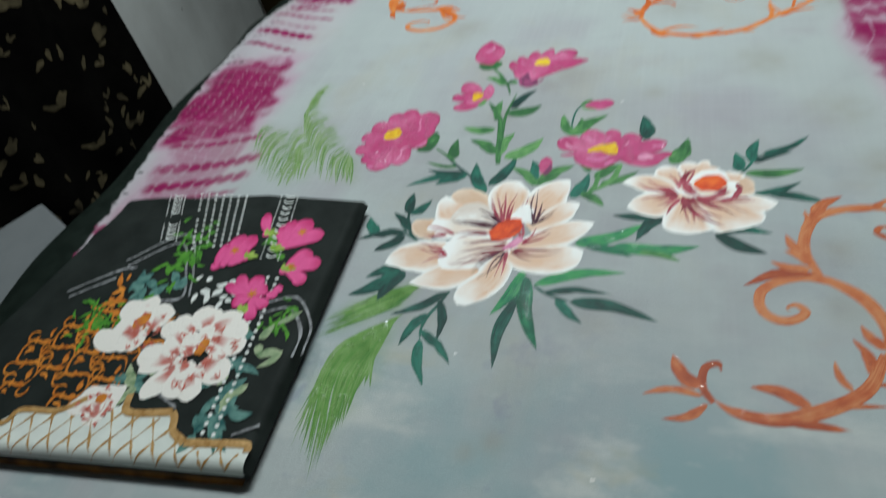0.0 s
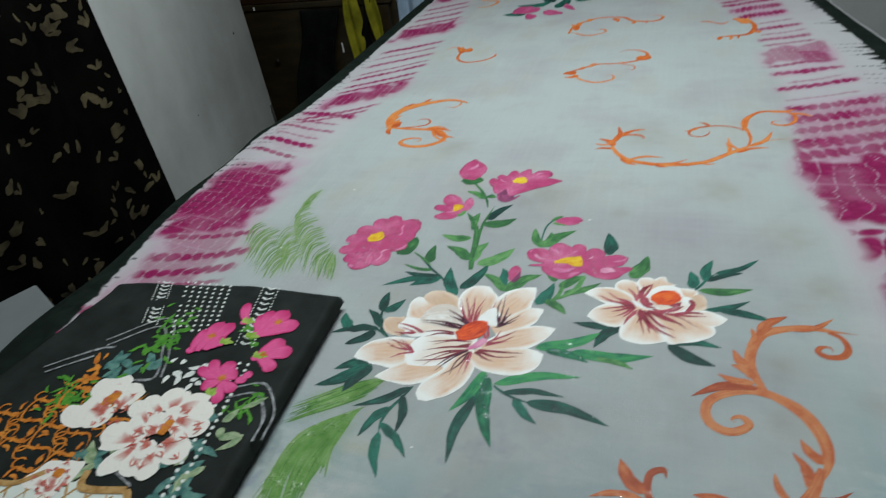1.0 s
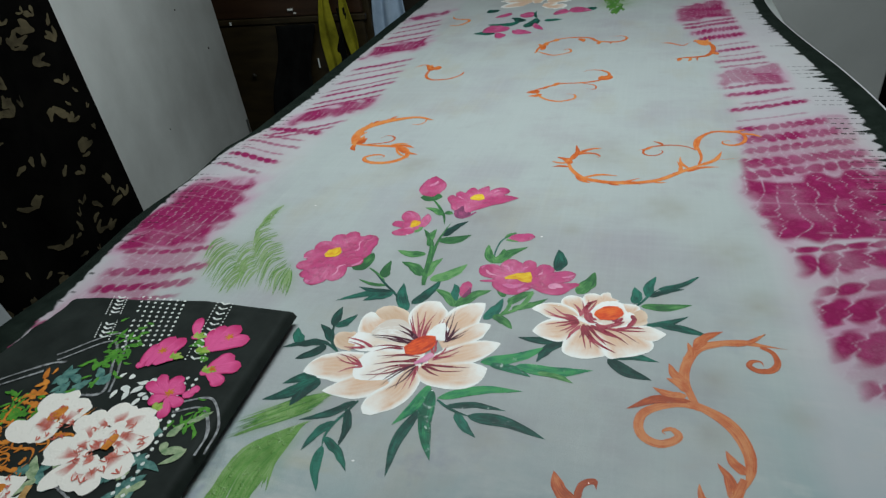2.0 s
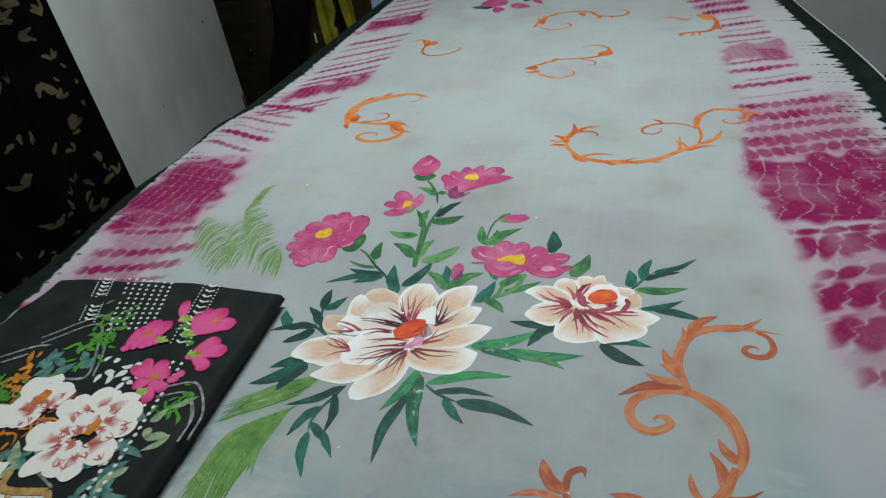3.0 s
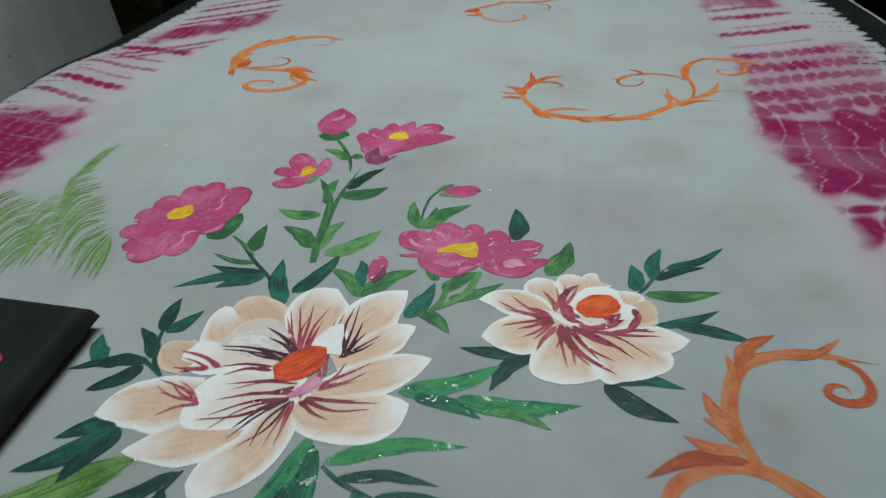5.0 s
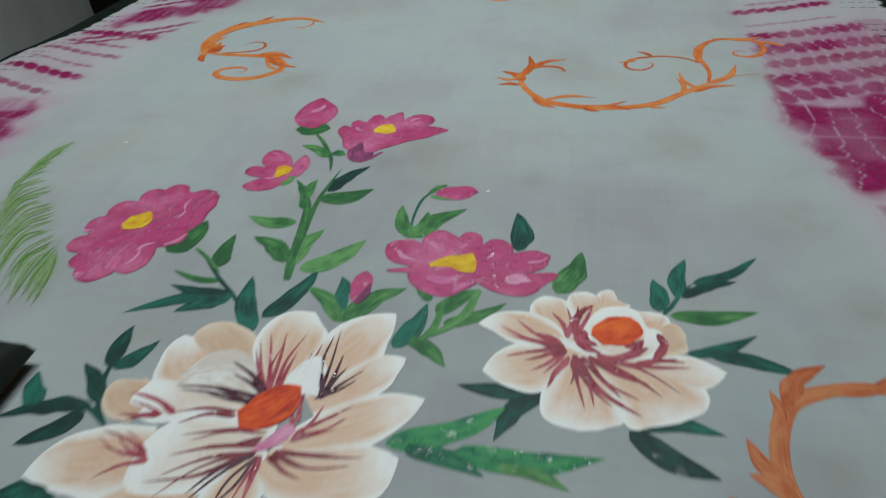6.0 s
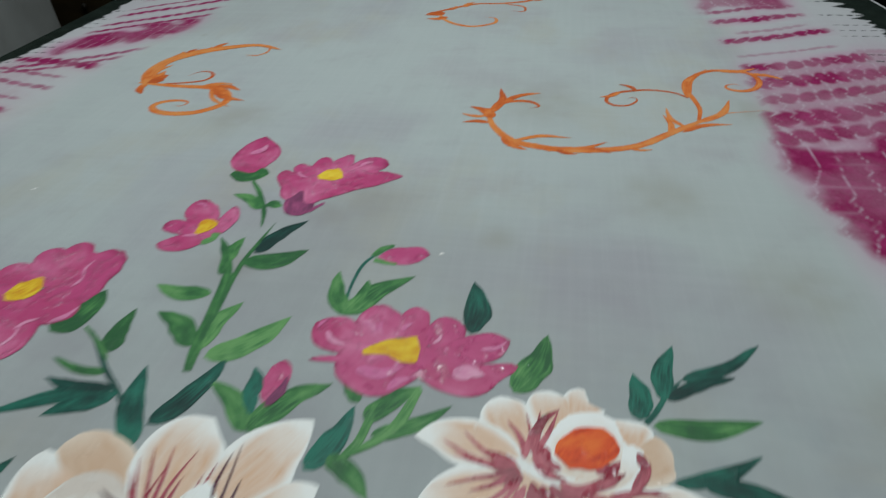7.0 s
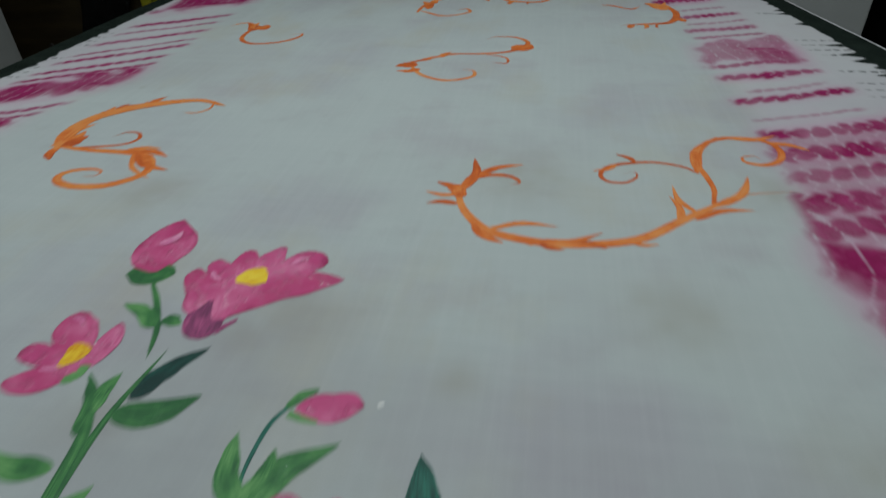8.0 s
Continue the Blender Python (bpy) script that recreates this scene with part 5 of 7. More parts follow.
brush(small_blossom, PINK_PETAL, "petal", [(-0.0793, 0.2194), (-0.0781, 0.2280), (-0.0780, 0.2366), (-0.0789, 0.2453), (-0.0804, 0.2531)], (0.0038, 0.0056, 0.0064, 0.0051, 0.0011))
brush(small_blossom, ROSY_PETAL, "petal", [(-0.0830, 0.2175), (-0.0906, 0.2113), (-0.0987, 0.2060), (-0.1079, 0.2028), (-0.1166, 0.2017)], (0.0054, 0.0078, 0.0092, 0.0072, 0.0022))
brush(small_blossom, YELLOW, "flower_eye", [(-0.0933, 0.2160), (-0.0919, 0.2203), (-0.0904, 0.2246), (-0.0900, 0.2292), (-0.0886, 0.2336)], (0.0016, 0.0038, 0.0058, 0.0066, 0.0047), lift=0.00068, label="yellow painted eye")
layer[0] = 12
side_blossom = strokes("painted_blossom", [blob((-0.024, 0.296), 0.010, 0.008, 0.2)], PINK_PETAL, cloth, "pink painted blossom seen from the side with a yellow eye")
brush(side_blossom, PINK_PETAL, "petal", [(-0.0194, 0.3016), (-0.0184, 0.3116), (-0.0173, 0.3215), (-0.0153, 0.3307), (-0.0132, 0.3394)], (0.0092, 0.0090, 0.0089, 0.0062, 0.0019))
brush(side_blossom, ROSY_PETAL, "petal", [(-0.0260, 0.2972), (-0.0289, 0.3064), (-0.0318, 0.3155), (-0.0338, 0.3245), (-0.0352, 0.3332)], (0.0104, 0.0096, 0.0088, 0.0067, 0.0027))
brush(side_blossom, PINK_PETAL, "petal", [(-0.0363, 0.2924), (-0.0408, 0.2999), (-0.0452, 0.3073), (-0.0501, 0.3142), (-0.0524, 0.3202)], (0.0074, 0.0075, 0.0076, 0.0061, 0.0019))
brush(side_blossom, ROSY_PETAL, "petal", [(-0.0367, 0.2906), (-0.0455, 0.2900), (-0.0524, 0.2948), (-0.0587, 0.3013), (-0.0614, 0.3089)], (0.0075, 0.0117, 0.0098, 0.0066, 0.0015))
brush(side_blossom, PINK_PETAL, "petal", [(-0.0158, 0.2891), (-0.0085, 0.3017), (-0.0007, 0.3141), (0.0106, 0.3234), (0.0219, 0.3251)], (0.0104, 0.0102, 0.0110, 0.0129, 0.0041))
brush(side_blossom, ROSY_PETAL, "petal", [(-0.0349, 0.2756), (-0.0174, 0.2857), (0.0007, 0.2950), (0.0193, 0.3032), (0.0378, 0.3077)], (0.0170, 0.0140, 0.0117, 0.0089, 0.0014))
brush(side_blossom, PINK_PETAL, "petal", [(-0.0404, 0.2958), (-0.0369, 0.2856), (-0.0334, 0.2753), (-0.0308, 0.2661), (-0.0308, 0.2575)], (0.0170, 0.0165, 0.0161, 0.0129, 0.0063))
brush(side_blossom, VIOLET, "petal", [(-0.0365, 0.2777), (-0.0352, 0.2696), (-0.0327, 0.2611), (-0.0298, 0.2522), (-0.0277, 0.2451)], (0.0038, 0.0089, 0.0110, 0.0096, 0.0035))
brush(side_blossom, YELLOW, "flower_eye", [(-0.0303, 0.2985), (-0.0265, 0.3010), (-0.0225, 0.3033), (-0.0173, 0.3050), (-0.0124, 0.3072)], (0.0025, 0.0055, 0.0083, 0.0079, 0.0070), lift=0.00068, label="yellow painted eye")
layer[0] = 12
glossy_blossom = strokes("painted_blossom", [blob((0.0944, 0.1193), 0.022, 0.010, 0.0)], PINK_PETAL, cloth, "glossy pink painted blossom with a yellow eye")
brush(glossy_blossom, PINK_PETAL, "petal", [(0.0928, 0.1308), (0.0965, 0.1370), (0.0997, 0.1432), (0.1011, 0.1499), (0.1025, 0.1541)], (0.0086, 0.0098, 0.0105, 0.0083, 0.0027))
brush(glossy_blossom, ROSY_PETAL, "petal", [(0.0804, 0.1346), (0.0809, 0.1418), (0.0809, 0.1489), (0.0798, 0.1558), (0.0797, 0.1608)], (0.0081, 0.0081, 0.0077, 0.0066, 0.0020))
brush(glossy_blossom, PINK_PETAL, "petal", [(0.0696, 0.1323), (0.0649, 0.1391), (0.0603, 0.1464), (0.0589, 0.1542), (0.0592, 0.1604)], (0.0064, 0.0108, 0.0140, 0.0095, 0.0026))
brush(glossy_blossom, ROSY_PETAL, "petal", [(0.0701, 0.1270), (0.0567, 0.1282), (0.0439, 0.1309), (0.0321, 0.1360), (0.0222, 0.1409)], (0.0037, 0.0075, 0.0115, 0.0116, 0.0035))
brush(glossy_blossom, PINK_PETAL, "petal", [(0.0954, 0.1224), (0.1065, 0.1267), (0.1176, 0.1313), (0.1283, 0.1368), (0.1364, 0.1405)], (0.0058, 0.0087, 0.0102, 0.0086, 0.0014))
brush(glossy_blossom, ROSY_PETAL, "petal", [(0.0920, 0.1135), (0.1052, 0.1108), (0.1188, 0.1108), (0.1301, 0.1166), (0.1421, 0.1226)], (0.0054, 0.0090, 0.0103, 0.0055, 0.0021))
brush(glossy_blossom, PINK_PETAL, "petal", [(0.0716, 0.1193), (0.0606, 0.1176), (0.0496, 0.1159), (0.0385, 0.1146), (0.0275, 0.1131)], (0.0043, 0.0037, 0.0030, 0.0021, 0.0009))
brush(glossy_blossom, ROSY_PETAL, "petal", [(0.0762, 0.1341), (0.0777, 0.1288), (0.0801, 0.1244), (0.0827, 0.1210), (0.0852, 0.1176)], (0.0123, 0.0139, 0.0135, 0.0091, 0.0071))
brush(glossy_blossom, PINK_PETAL, "petal", [(0.0726, 0.1229), (0.0697, 0.1147), (0.0711, 0.1061), (0.0732, 0.0982), (0.0751, 0.0935)], (0.0148, 0.0239, 0.0207, 0.0119, 0.0016))
brush(glossy_blossom, YELLOW, "flower_eye", [(0.0564, 0.1211), (0.0639, 0.1246), (0.0714, 0.1270), (0.0796, 0.1262), (0.0877, 0.1276)], (0.0016, 0.0037, 0.0059, 0.0082, 0.0089), lift=0.00068, label="yellow painted eye")
# highlights of the wet petals, drawn as pale pink strokes
for rows, ob in ((WIDE_LIGHTS, wide_blossom), (SIDE_LIGHTS, side_blossom), (GLOSSY_LIGHTS, glossy_blossom)):
    leaves(rows, PALE_PINK, ob, 0.15, "highlight", lift=0.00066)
bud = strokes("painted_bud", [skin([BUDS[0][:2], BUDS[0][2:4]], petal_half(BUDS[0][4] * 0.95, 2.8, 0.85), 18, 8)], ROSY_PETAL, cloth, "rosy painted flower buds with green calyxes")
leaves(CALYX[1:2], DEEP, bud, 0.1, "calyx")
leaves(CALYX[:1], FRESH, bud, 0.1, "calyx")
leaves(CALYX[2:], VIOLET, bud, 0.1, "calyx", lift=0.0007)
brush(bud, ROSY_PETAL, "bud", [(-0.0879, 0.3026), (-0.0945, 0.3170), (-0.0973, 0.3345), (-0.1018, 0.3514), (-0.1032, 0.3660)], (0.0062, 0.0161, 0.0180, 0.0121, 0.0012))
brush(bud, FRESH, "calyx", [(-0.1057, 0.3011), (-0.0897, 0.2965), (-0.0777, 0.3084)], (0.0033, 0.0082, 0.0065))
brush(bud, PINK_PETAL, "bud", [(0.0441, 0.2048), (0.0517, 0.2071), (0.0614, 0.2075), (0.0703, 0.2106), (0.0777, 0.2111)], (0.0009, 0.0068, 0.0086, 0.0072, 0.0007))
brush(bud, FRESH, "calyx", [(0.0398, 0.2054), (0.0446, 0.2133), (0.0521, 0.2186)], (0.0017, 0.0027, 0.0009))
brush(bud, FRESH, "calyx", [(0.0419, 0.2018), (0.0498, 0.1996), (0.0579, 0.1985)], (0.0020, 0.0016, 0.0009))
brush(bud, VIOLET, "sepal", [(-0.0218, 0.2511), (-0.0177, 0.2578), (-0.0131, 0.2640)], (0.0016, 0.0016, 0.0010))


def plume(name, spine, count, reach, w, lean, material, seed, label):
    """A feathery frond: long fine hairs that leave a spine at a small angle and curl outwards."""
    rnd = np.random.RandomState(seed)
    c = curve_points(spine, 60)
    t = np.gradient(c, axis=0)
    t /= np.linalg.norm(t, axis=1)[:, None]
    skins = []
    for i in range(count * 2):
        f = rnd.uniform(0, 0.92)
        k, s = int(f * 59), rnd.choice([-1, 1])
        a = s * lean * rnd.uniform(0.1, 1.3)
        d = np.array([t[k][0] * np.cos(a) - t[k][1] * np.sin(a), t[k][0] * np.sin(a) + t[k][1] * np.cos(a)])
        length = reach * (1.35 - 0.85 * f) * rnd.uniform(0.5, 1.2)
        start = c[k] + rnd.uniform(-1, 1) * 0.006 * np.array([-t[k][1], t[k][0]])
        skins.append(skin(bent(start, start + d * length, s * rnd.uniform(0.03, 0.20)), leaf_half(w * rnd.uniform(0.4, 1.6)), 10, 2, 0.0002, 0.12, on_cloth, i, 0.00012 + 0.0000008 * i))
    return tagged(strokes(name, skins, material, cloth, label), kind="stuff")


def sweep(rows, gap, w, material, seed, label):
    """A frond of long bowed hairs: each row gives root, bend and tip of one, and more are laid between neighbours."""
    rnd = np.random.RandomState(seed)
    skins = []
    for p, q in zip(rows, rows[1:]):
        for k in range(gap):
            f = (k + rnd.uniform(0, 1)) / gap
            r = (np.array(p) * (1 - f) + np.array(q) * f).reshape(3, 2)
            cut_short = rnd.uniform(0.6, 1.12)
            tip = r[1] + (r[2] - r[1]) * cut_short
            root = r[0] + (r[1] - r[0]) * rnd.uniform(0.0, 0.55) ** 1.5
            skins.append(skin([root, r[1] + rnd.randn(2) * 0.002, tip], leaf_half(w * rnd.uniform(0.5, 1.5)), 12, 3, 0.0001, 0.12, on_cloth, k, 0.00012 + 0.0000012 * len(skins)))
    return tagged(strokes("fern_frond", skins, material, cloth, label), kind="stuff")


SOFT_FERN, BRUSH_FERN = "soft green painted fern frond", "brush-stroked yellow-green fern frond"
for k, rows in enumerate((FERN_BACK_A, FERN_BACK_B, FERN_BACK_C)):
    sweep(rows, 4, 0.0034, FERN_PALE, 3 + k, SOFT_FERN)
    sweep(rows, 4, 0.0021, FERN, 13 + k, SOFT_FERN)
for k, (rows, gap) in enumerate(((FERN_LOW, 4), (FERN_SIDE, 5))):
    sweep(rows, gap, 0.0034, FERN, 30 + k, BRUSH_FERN)
    sweep(rows, gap + 1, 0.0022, FERN_DEEP, 40 + k, BRUSH_FERN)
    sweep(rows, gap - 2, 0.0016, FERN_PALE, 50 + k, BRUSH_FERN)


def scroll(curves, rows, material, label):
    layer[0] = 0
    first, rest = curves[0], curves[1:]
    ob = strokes("painted_scroll", [skin(first[0], band_half(first[1]), 40, 4, 0.00012, 0.13)], material, cloth, label)
    for c, w in rest:
        strokes("tendril", [skin(c, band_half(w), 36, 4, 0.00012, 0.13)], material, ob)
    leaves(rows, material, ob, 0.12, "scroll_leaf")
    return ob


scroll(SCROLL_E, SCROLL_E_LEAVES + SCROLL_E_LOW, RUST, "large rust-orange painted acanthus scroll")
scroll(SCROLL_A, SCROLL_A_LEAVES + SCROLL_A_BARBS, ORANGE, "orange painted scroll with curled tips")
s_scroll = scroll(SCROLL_S, SCROLL_S_LEAVES, ORANGE, "orange painted scroll shaped like an S")
brush(s_scroll, ORANGE, "scroll_leaf", [(-0.2886, 0.4692), (-0.2997, 0.4994), (-0.3003, 0.5370), (-0.2785, 0.5674), (-0.2458, 0.5864), (-0.2095, 0.5961), (-0.1741, 0.5820)], (0.0012, 0.0078, 0.0070, 0.0077, 0.0057, 0.0035, 0.0023))
scroll(SCROLL_C, SCROLL_C_LEAVES, ORANGE, "orange painted scroll with curled tips")
scroll(SCROLL_F, SCROLL_F_LEAVES, ORANGE, "orange painted scroll with curled tips")
scroll(SCROLL_D, SCROLL_D_LEAVES, ORANGE, "short orange painted scroll beside the border")
scroll(SCROLL_Z, SCROLL_Z_LEAVES, ORANGE, "small orange painted scroll")
scroll(SCROLL_Y, [], ORANGE, "small orange painted scroll")
far = strokes("painted_rose", [blob((-0.06, 1.40), 0.03, 0.03, 0.0)], CREAM_PETAL, cloth, "cream rose of a second painted bunch")
petals(BUNCH_CREAM, CREAM_PETAL, far)
leaves(BUNCH_LEAVES, DEEP, far)
petals(BUNCH_PINK, PINK_PETAL, far, 1.1, 4.0)
plume("fern_frond", [(0.085, 1.50), (0.10, 1.42), (0.105, 1.36), (0.115, 1.29)], 24, 0.05, 0.008, 0.4, FERN_DEEP, 5, "brush-stroked yellow-green fern frond")

strokes("scroll_knot", [blob((SCROLL_A[0][0][0][0], SCROLL_A[0][0][0][1] + 0.004), 0.011, 0.006, 1.9, 4)], ORANGE, cloth)
# white flecks on the cloth: dried drops of paint, the last a painted-in glint
for fx, fy, fr, mat in ((0.100, -0.235, 0.002, WHITE), (-0.020, -0.150, 0.0015, WHITE), (-0.262, 0.262, 0.0018, WHITE), (0.085, 0.213, 0.0018, WHITE)):
    strokes("paint_drop", [blob((fx, fy), fr, fr * 0.5, 0.3, int(fr * 1e4))], mat, cloth, "small white fleck, dried paint and painted glint")

# ---- tables ----
def table(name, x0, x1, y0, y1, label):
    ob = box(name, (x0, y0, TOP - 0.040), (x1, y1, TOP - 0.005), TABLE_WOOD, None, 0.006)
    tagged(ob, label, "table", "tables under the painted cloth")
    for x in (x0 + 0.05, x1 - 0.05):
        for y in (y0 + 0.05, y1 - 0.05):
            box("leg", (x - 0.025, y - 0.025, 0), (x + 0.025, y + 0.025, TOP - 0.042), TABLE_WOOD, ob, 0.004)
    return ob


table("work_table", -0.515, 0.575, -0.70, 0.490, "wooden work table under the painted cloth")
table("work_table", -0.536, 0.492, 0.494, 1.95, "wooden work table under the far part of the cloth")
sheet_x, sheet_y = np.meshgrid(np.linspace(-0.532, 0.488, 40), np.linspace(0.50, 1.94, 50))
sheet = grid_mesh("table_sheet", sheet_x, sheet_y, TOP - 0.0035 + 0 * sheet_x)
tagged(dress("table_sheet", sheet, SHEET), "pale plastic sheet spread over the table", "sheet")

# ---- room ----
def structure(ob, label):
    return tagged(ob, label, kind="structure")


structure(box("floor", (-2.4, -2.6, -0.1), (2.2, 3.4, 0), FLOOR, None, 0), "dark cement floor")
structure(box("ceiling", (-2.4, -2.6, 2.8), (2.2, 3.4, 2.9), PLASTER, None, 0), "pale plaster ceiling")
structure(box("wall_west", (-1.75, -2.6, 0), (-1.65, 3.2, 2.8), PLASTER, None, 0), "grey plaster wall")
structure(box("wall_north", (-1.65, 3.1, 0), (2.1, 3.2, 2.8), PLASTER, None, 0), "grey plaster wall")
structure(box("wall_south", (-1.65, -2.6, 0), (2.1, -2.5, 2.8), PLASTER, None, 0), "grey plaster wall")
structure(box("wall_east", (2.0, -2.5, 0), (2.1, 3.1, 2.8), PLASTER, None, 0), "grey plaster wall")

# ---- white cupboard door, standing ajar ----
def upright(name, a, b, z0, z1, thick, material, parent=None, label=""):
    """A board that stands on edge from plan point a to plan point b."""
    a, b = Vector((*a, 0)), Vector((*b, 0))
    d = (b - a)
    ob = box(name, (0, 0, z0), (d.length, thick, z1), material, parent, 0.002, label)
    ob.matrix_world = Matrix.Translation(a) @ Matrix.Rotation(math.atan2(d.y, d.x), 4, "Z")
    return ob


PAN_L, PAN_R = (-0.915, 0.540), (-1.25, 1.46)
door = upright("cupboard_door", PAN_L, PAN_R, 0.0, 2.05, 0.008, LAMINATE)
tagged(door, "plain white laminate cupboard door with small stains", "cupboard door")


# ---- brown wardrobe with garments hung on it ----
wardrobe = box("wardrobe", (-1.42, 1.62, 0), (-0.74, 2.10, 1.95), BROWN, None, 0.006)
tagged(wardrobe, "dark brown wooden wardrobe with garments hung on its doors", "wardrobe")
box("upper_door", (-1.40, 1.600, 0.715), (-0.76, 1.618, 1.93), plain("reddish_brown_board", (0.020, 0.009, 0.004), (0.042, 0.019, 0.009), 6, 0.45, 0.35, (1, 1, 6), 0.2, 0.001), wardrobe, 0.003, "reddish brown upper door")
box("lower_door", (-1.40, 1.600, 0.06), (-0.76, 1.618, 0.690), BROWN, wardrobe, 0.003)
box("rail", (-1.41, 1.594, 0.692), (-0.75, 1.619, 0.713), BROWN, wardrobe, 0.003)
box("side_strip", (-1.46, 1.590, 0), (-1.405, 1.640, 1.95), DARK_EDGE, wardrobe, 0.003, "black edge strip")


def knob(x, z, parent):
    bm = bmesh.new()
    bmesh.ops.create_uvsphere(bm, u_segments=14, v_segments=9, radius=0.009)
    bmesh.ops.scale(bm, verts=bm.verts, vec=(1, 0.7, 1))
    bmesh.ops.translate(bm, verts=bm.verts, vec=(x, 1.588, z))
    part("knob", bm, DARK_EDGE, parent, "small dull metal knob")


knob(-1.258, 0.505, wardrobe)


def hanging(name, top, bottom, z1, z0, material, folds, label, depth=0.02, y=1.585):
    """A limp garment that hangs in folds: spans across at its top and bottom."""
    u, v = np.meshgrid(np.linspace(0, 1, 30), np.linspace(0, 1, 36))
    x = (top[0] + (top[1] - top[0]) * u) * (1 - v) + (bottom[0] + (bottom[1] - bottom[0]) * u) * v
    x = x + 0.012 * np.sin(v * 7 + u * 2)
    z = z1 + (z0 - z1) * v + 0.012 * np.sin(u * 9) * v
    yy = y - depth * (0.5 + 0.5 * np.sin(u * folds * 6.28 + 2 * v)) * (0.4 + 0.6 * v) - 0.002
    ob = dress(name, grid_mesh(name, x, yy, z), material)
    ob.modifiers.new("thick", "SOLIDIFY").thickness = 0.003
    return tagged(ob, label, "garment", "cloths hung along the wall")


hanging("black_garment", (-1.10, -0.95), (-1.21, -1.03), 0.69, 0.28, BLACK_FABRIC, 2, "black garment hung limp on the wardrobe")
hanging("yellow_scarf", (-0.885, -0.845), (-0.925, -0.875), 0.98, 0.50, YELLOW_FABRIC, 1.5, "yellow-green scarf hanging over the wardrobe door", 0.012)
hanging("black_garment", (-0.845, -0.815), (-0.885, -0.845), 0.74, 0.45, BLACK_FABRIC, 1, "narrow black strip of cloth hanging beside a yellow scarf", 0.012)
hanging("yellow_scarf", (-0.822, -0.790), (-0.820, -0.795), 0.98, 0.55, YELLOW_FABRIC, 1, "yellow-green scarf end hanging over the wardrobe door", 0.012)
hanging("blue_cloth", (-0.72, -0.60), (-0.735, -0.62), 1.10, 0.40, BLUE_FABRIC, 2, "pale blue cloth hanging behind the table", 0.03, 1.66)
hook = tagged(upright("clothes_rack", (-0.74, 1.68), (-0.56, 1.68), 0, 1.12, 0.02, DARK_EDGE), "dark stand that carries a pale blue cloth", "rack")
for x, z, w, h in ((-1.036, 0.739, 0.020, 0.006), (-1.020, 0.726, 0.008, 0.004), (-0.968, 0.545, 0.004, 0.035), (-1.30, 0.70, 0.008, 0.012)):
    ob = box("paper_scrap", (x - w / 2, 1.5925, z - h / 2), (x + w / 2, 1.5990, z + h / 2), PRINT_WHITE, wardrobe, 0.001)

# ---- grey metal cupboard beyond the table, and an added black sheet for the dark room beside it ----
locker = box("metal_cupboard", (0.505, 1.62, 0), (0.868, 2.10, 1.90), plain("grey_enamel", (0.42, 0.425, 0.42), (0.52, 0.525, 0.52), 3, 0.45, 0.4, None, 0.05, 0.001), None, 0.006)
tagged(locker, "plain pale grey metal cupboard behind the table", "cupboard")
box("cupboard_front", (0.512, 1.602, 0.05), (0.860, 1.618, 1.87), locker.data.materials[0], locker, 0.003)
# made-up black sheet with its batten: stands in for the unlit depth of the room
gap_sheet = hanging("dark_gap_sheet", (0.90, 1.55), (0.90, 1.55), 2.0, 0.02, BLACK_FABRIC, 5, "black sheet added in place of the dark room beyond the cupboard", 0.05, 1.90)
box("batten", (0.88, 1.885, 2.0), (1.58, 1.93, 2.03), DARK_EDGE, gap_sheet, 0.003)

# small marks on the white door
for d, z, w in ((0.62, 0.86, 0.006), (0.80, 0.70, 0.010), (0.30, 0.62, 0.004)):
    bm = bmesh.new()
    bmesh.ops.create_cube(bm, size=1)
    bmesh.ops.scale(bm, verts=bm.verts, vec=(w, 0.001, w * 0.6))
    bmesh.ops.translate(bm, verts=bm.verts, vec=(d, -0.0006, z))
    part("stain", bm, DARK_EDGE, door, "small dark mark")
for z in (0.35, 1.1, 1.85):
    ob = box("hinge", (0.945, -0.004, z - 0.04), (0.96, 0.012, z + 0.04), STEEL, door, 0.001, "small metal hinge")

# ---- black curtain with a dull gold leaf print ----
CUR_A, CUR_B = np.array([-0.90, 0.525]), np.array([-0.86, -0.95])


def curtain_at(s, z):
    """Plan place and outward push of the curtain at s along its rail."""
    way = CUR_B - CUR_A
    n = np.array([-way[1], way[0]]) / np.linalg.norm(way)
    p = CUR_A[None] + way[None] * np.asarray(s).reshape(-1, 1)
    push = 0.018 * np.sin(np.asarray(s) * 58 + 0.6 * np.sin(np.asarray(z) * 3)) * np.clip(np.asarray(s) * 12, 0.1, 1)
    return p + n[None] * push.reshape(-1, 1)


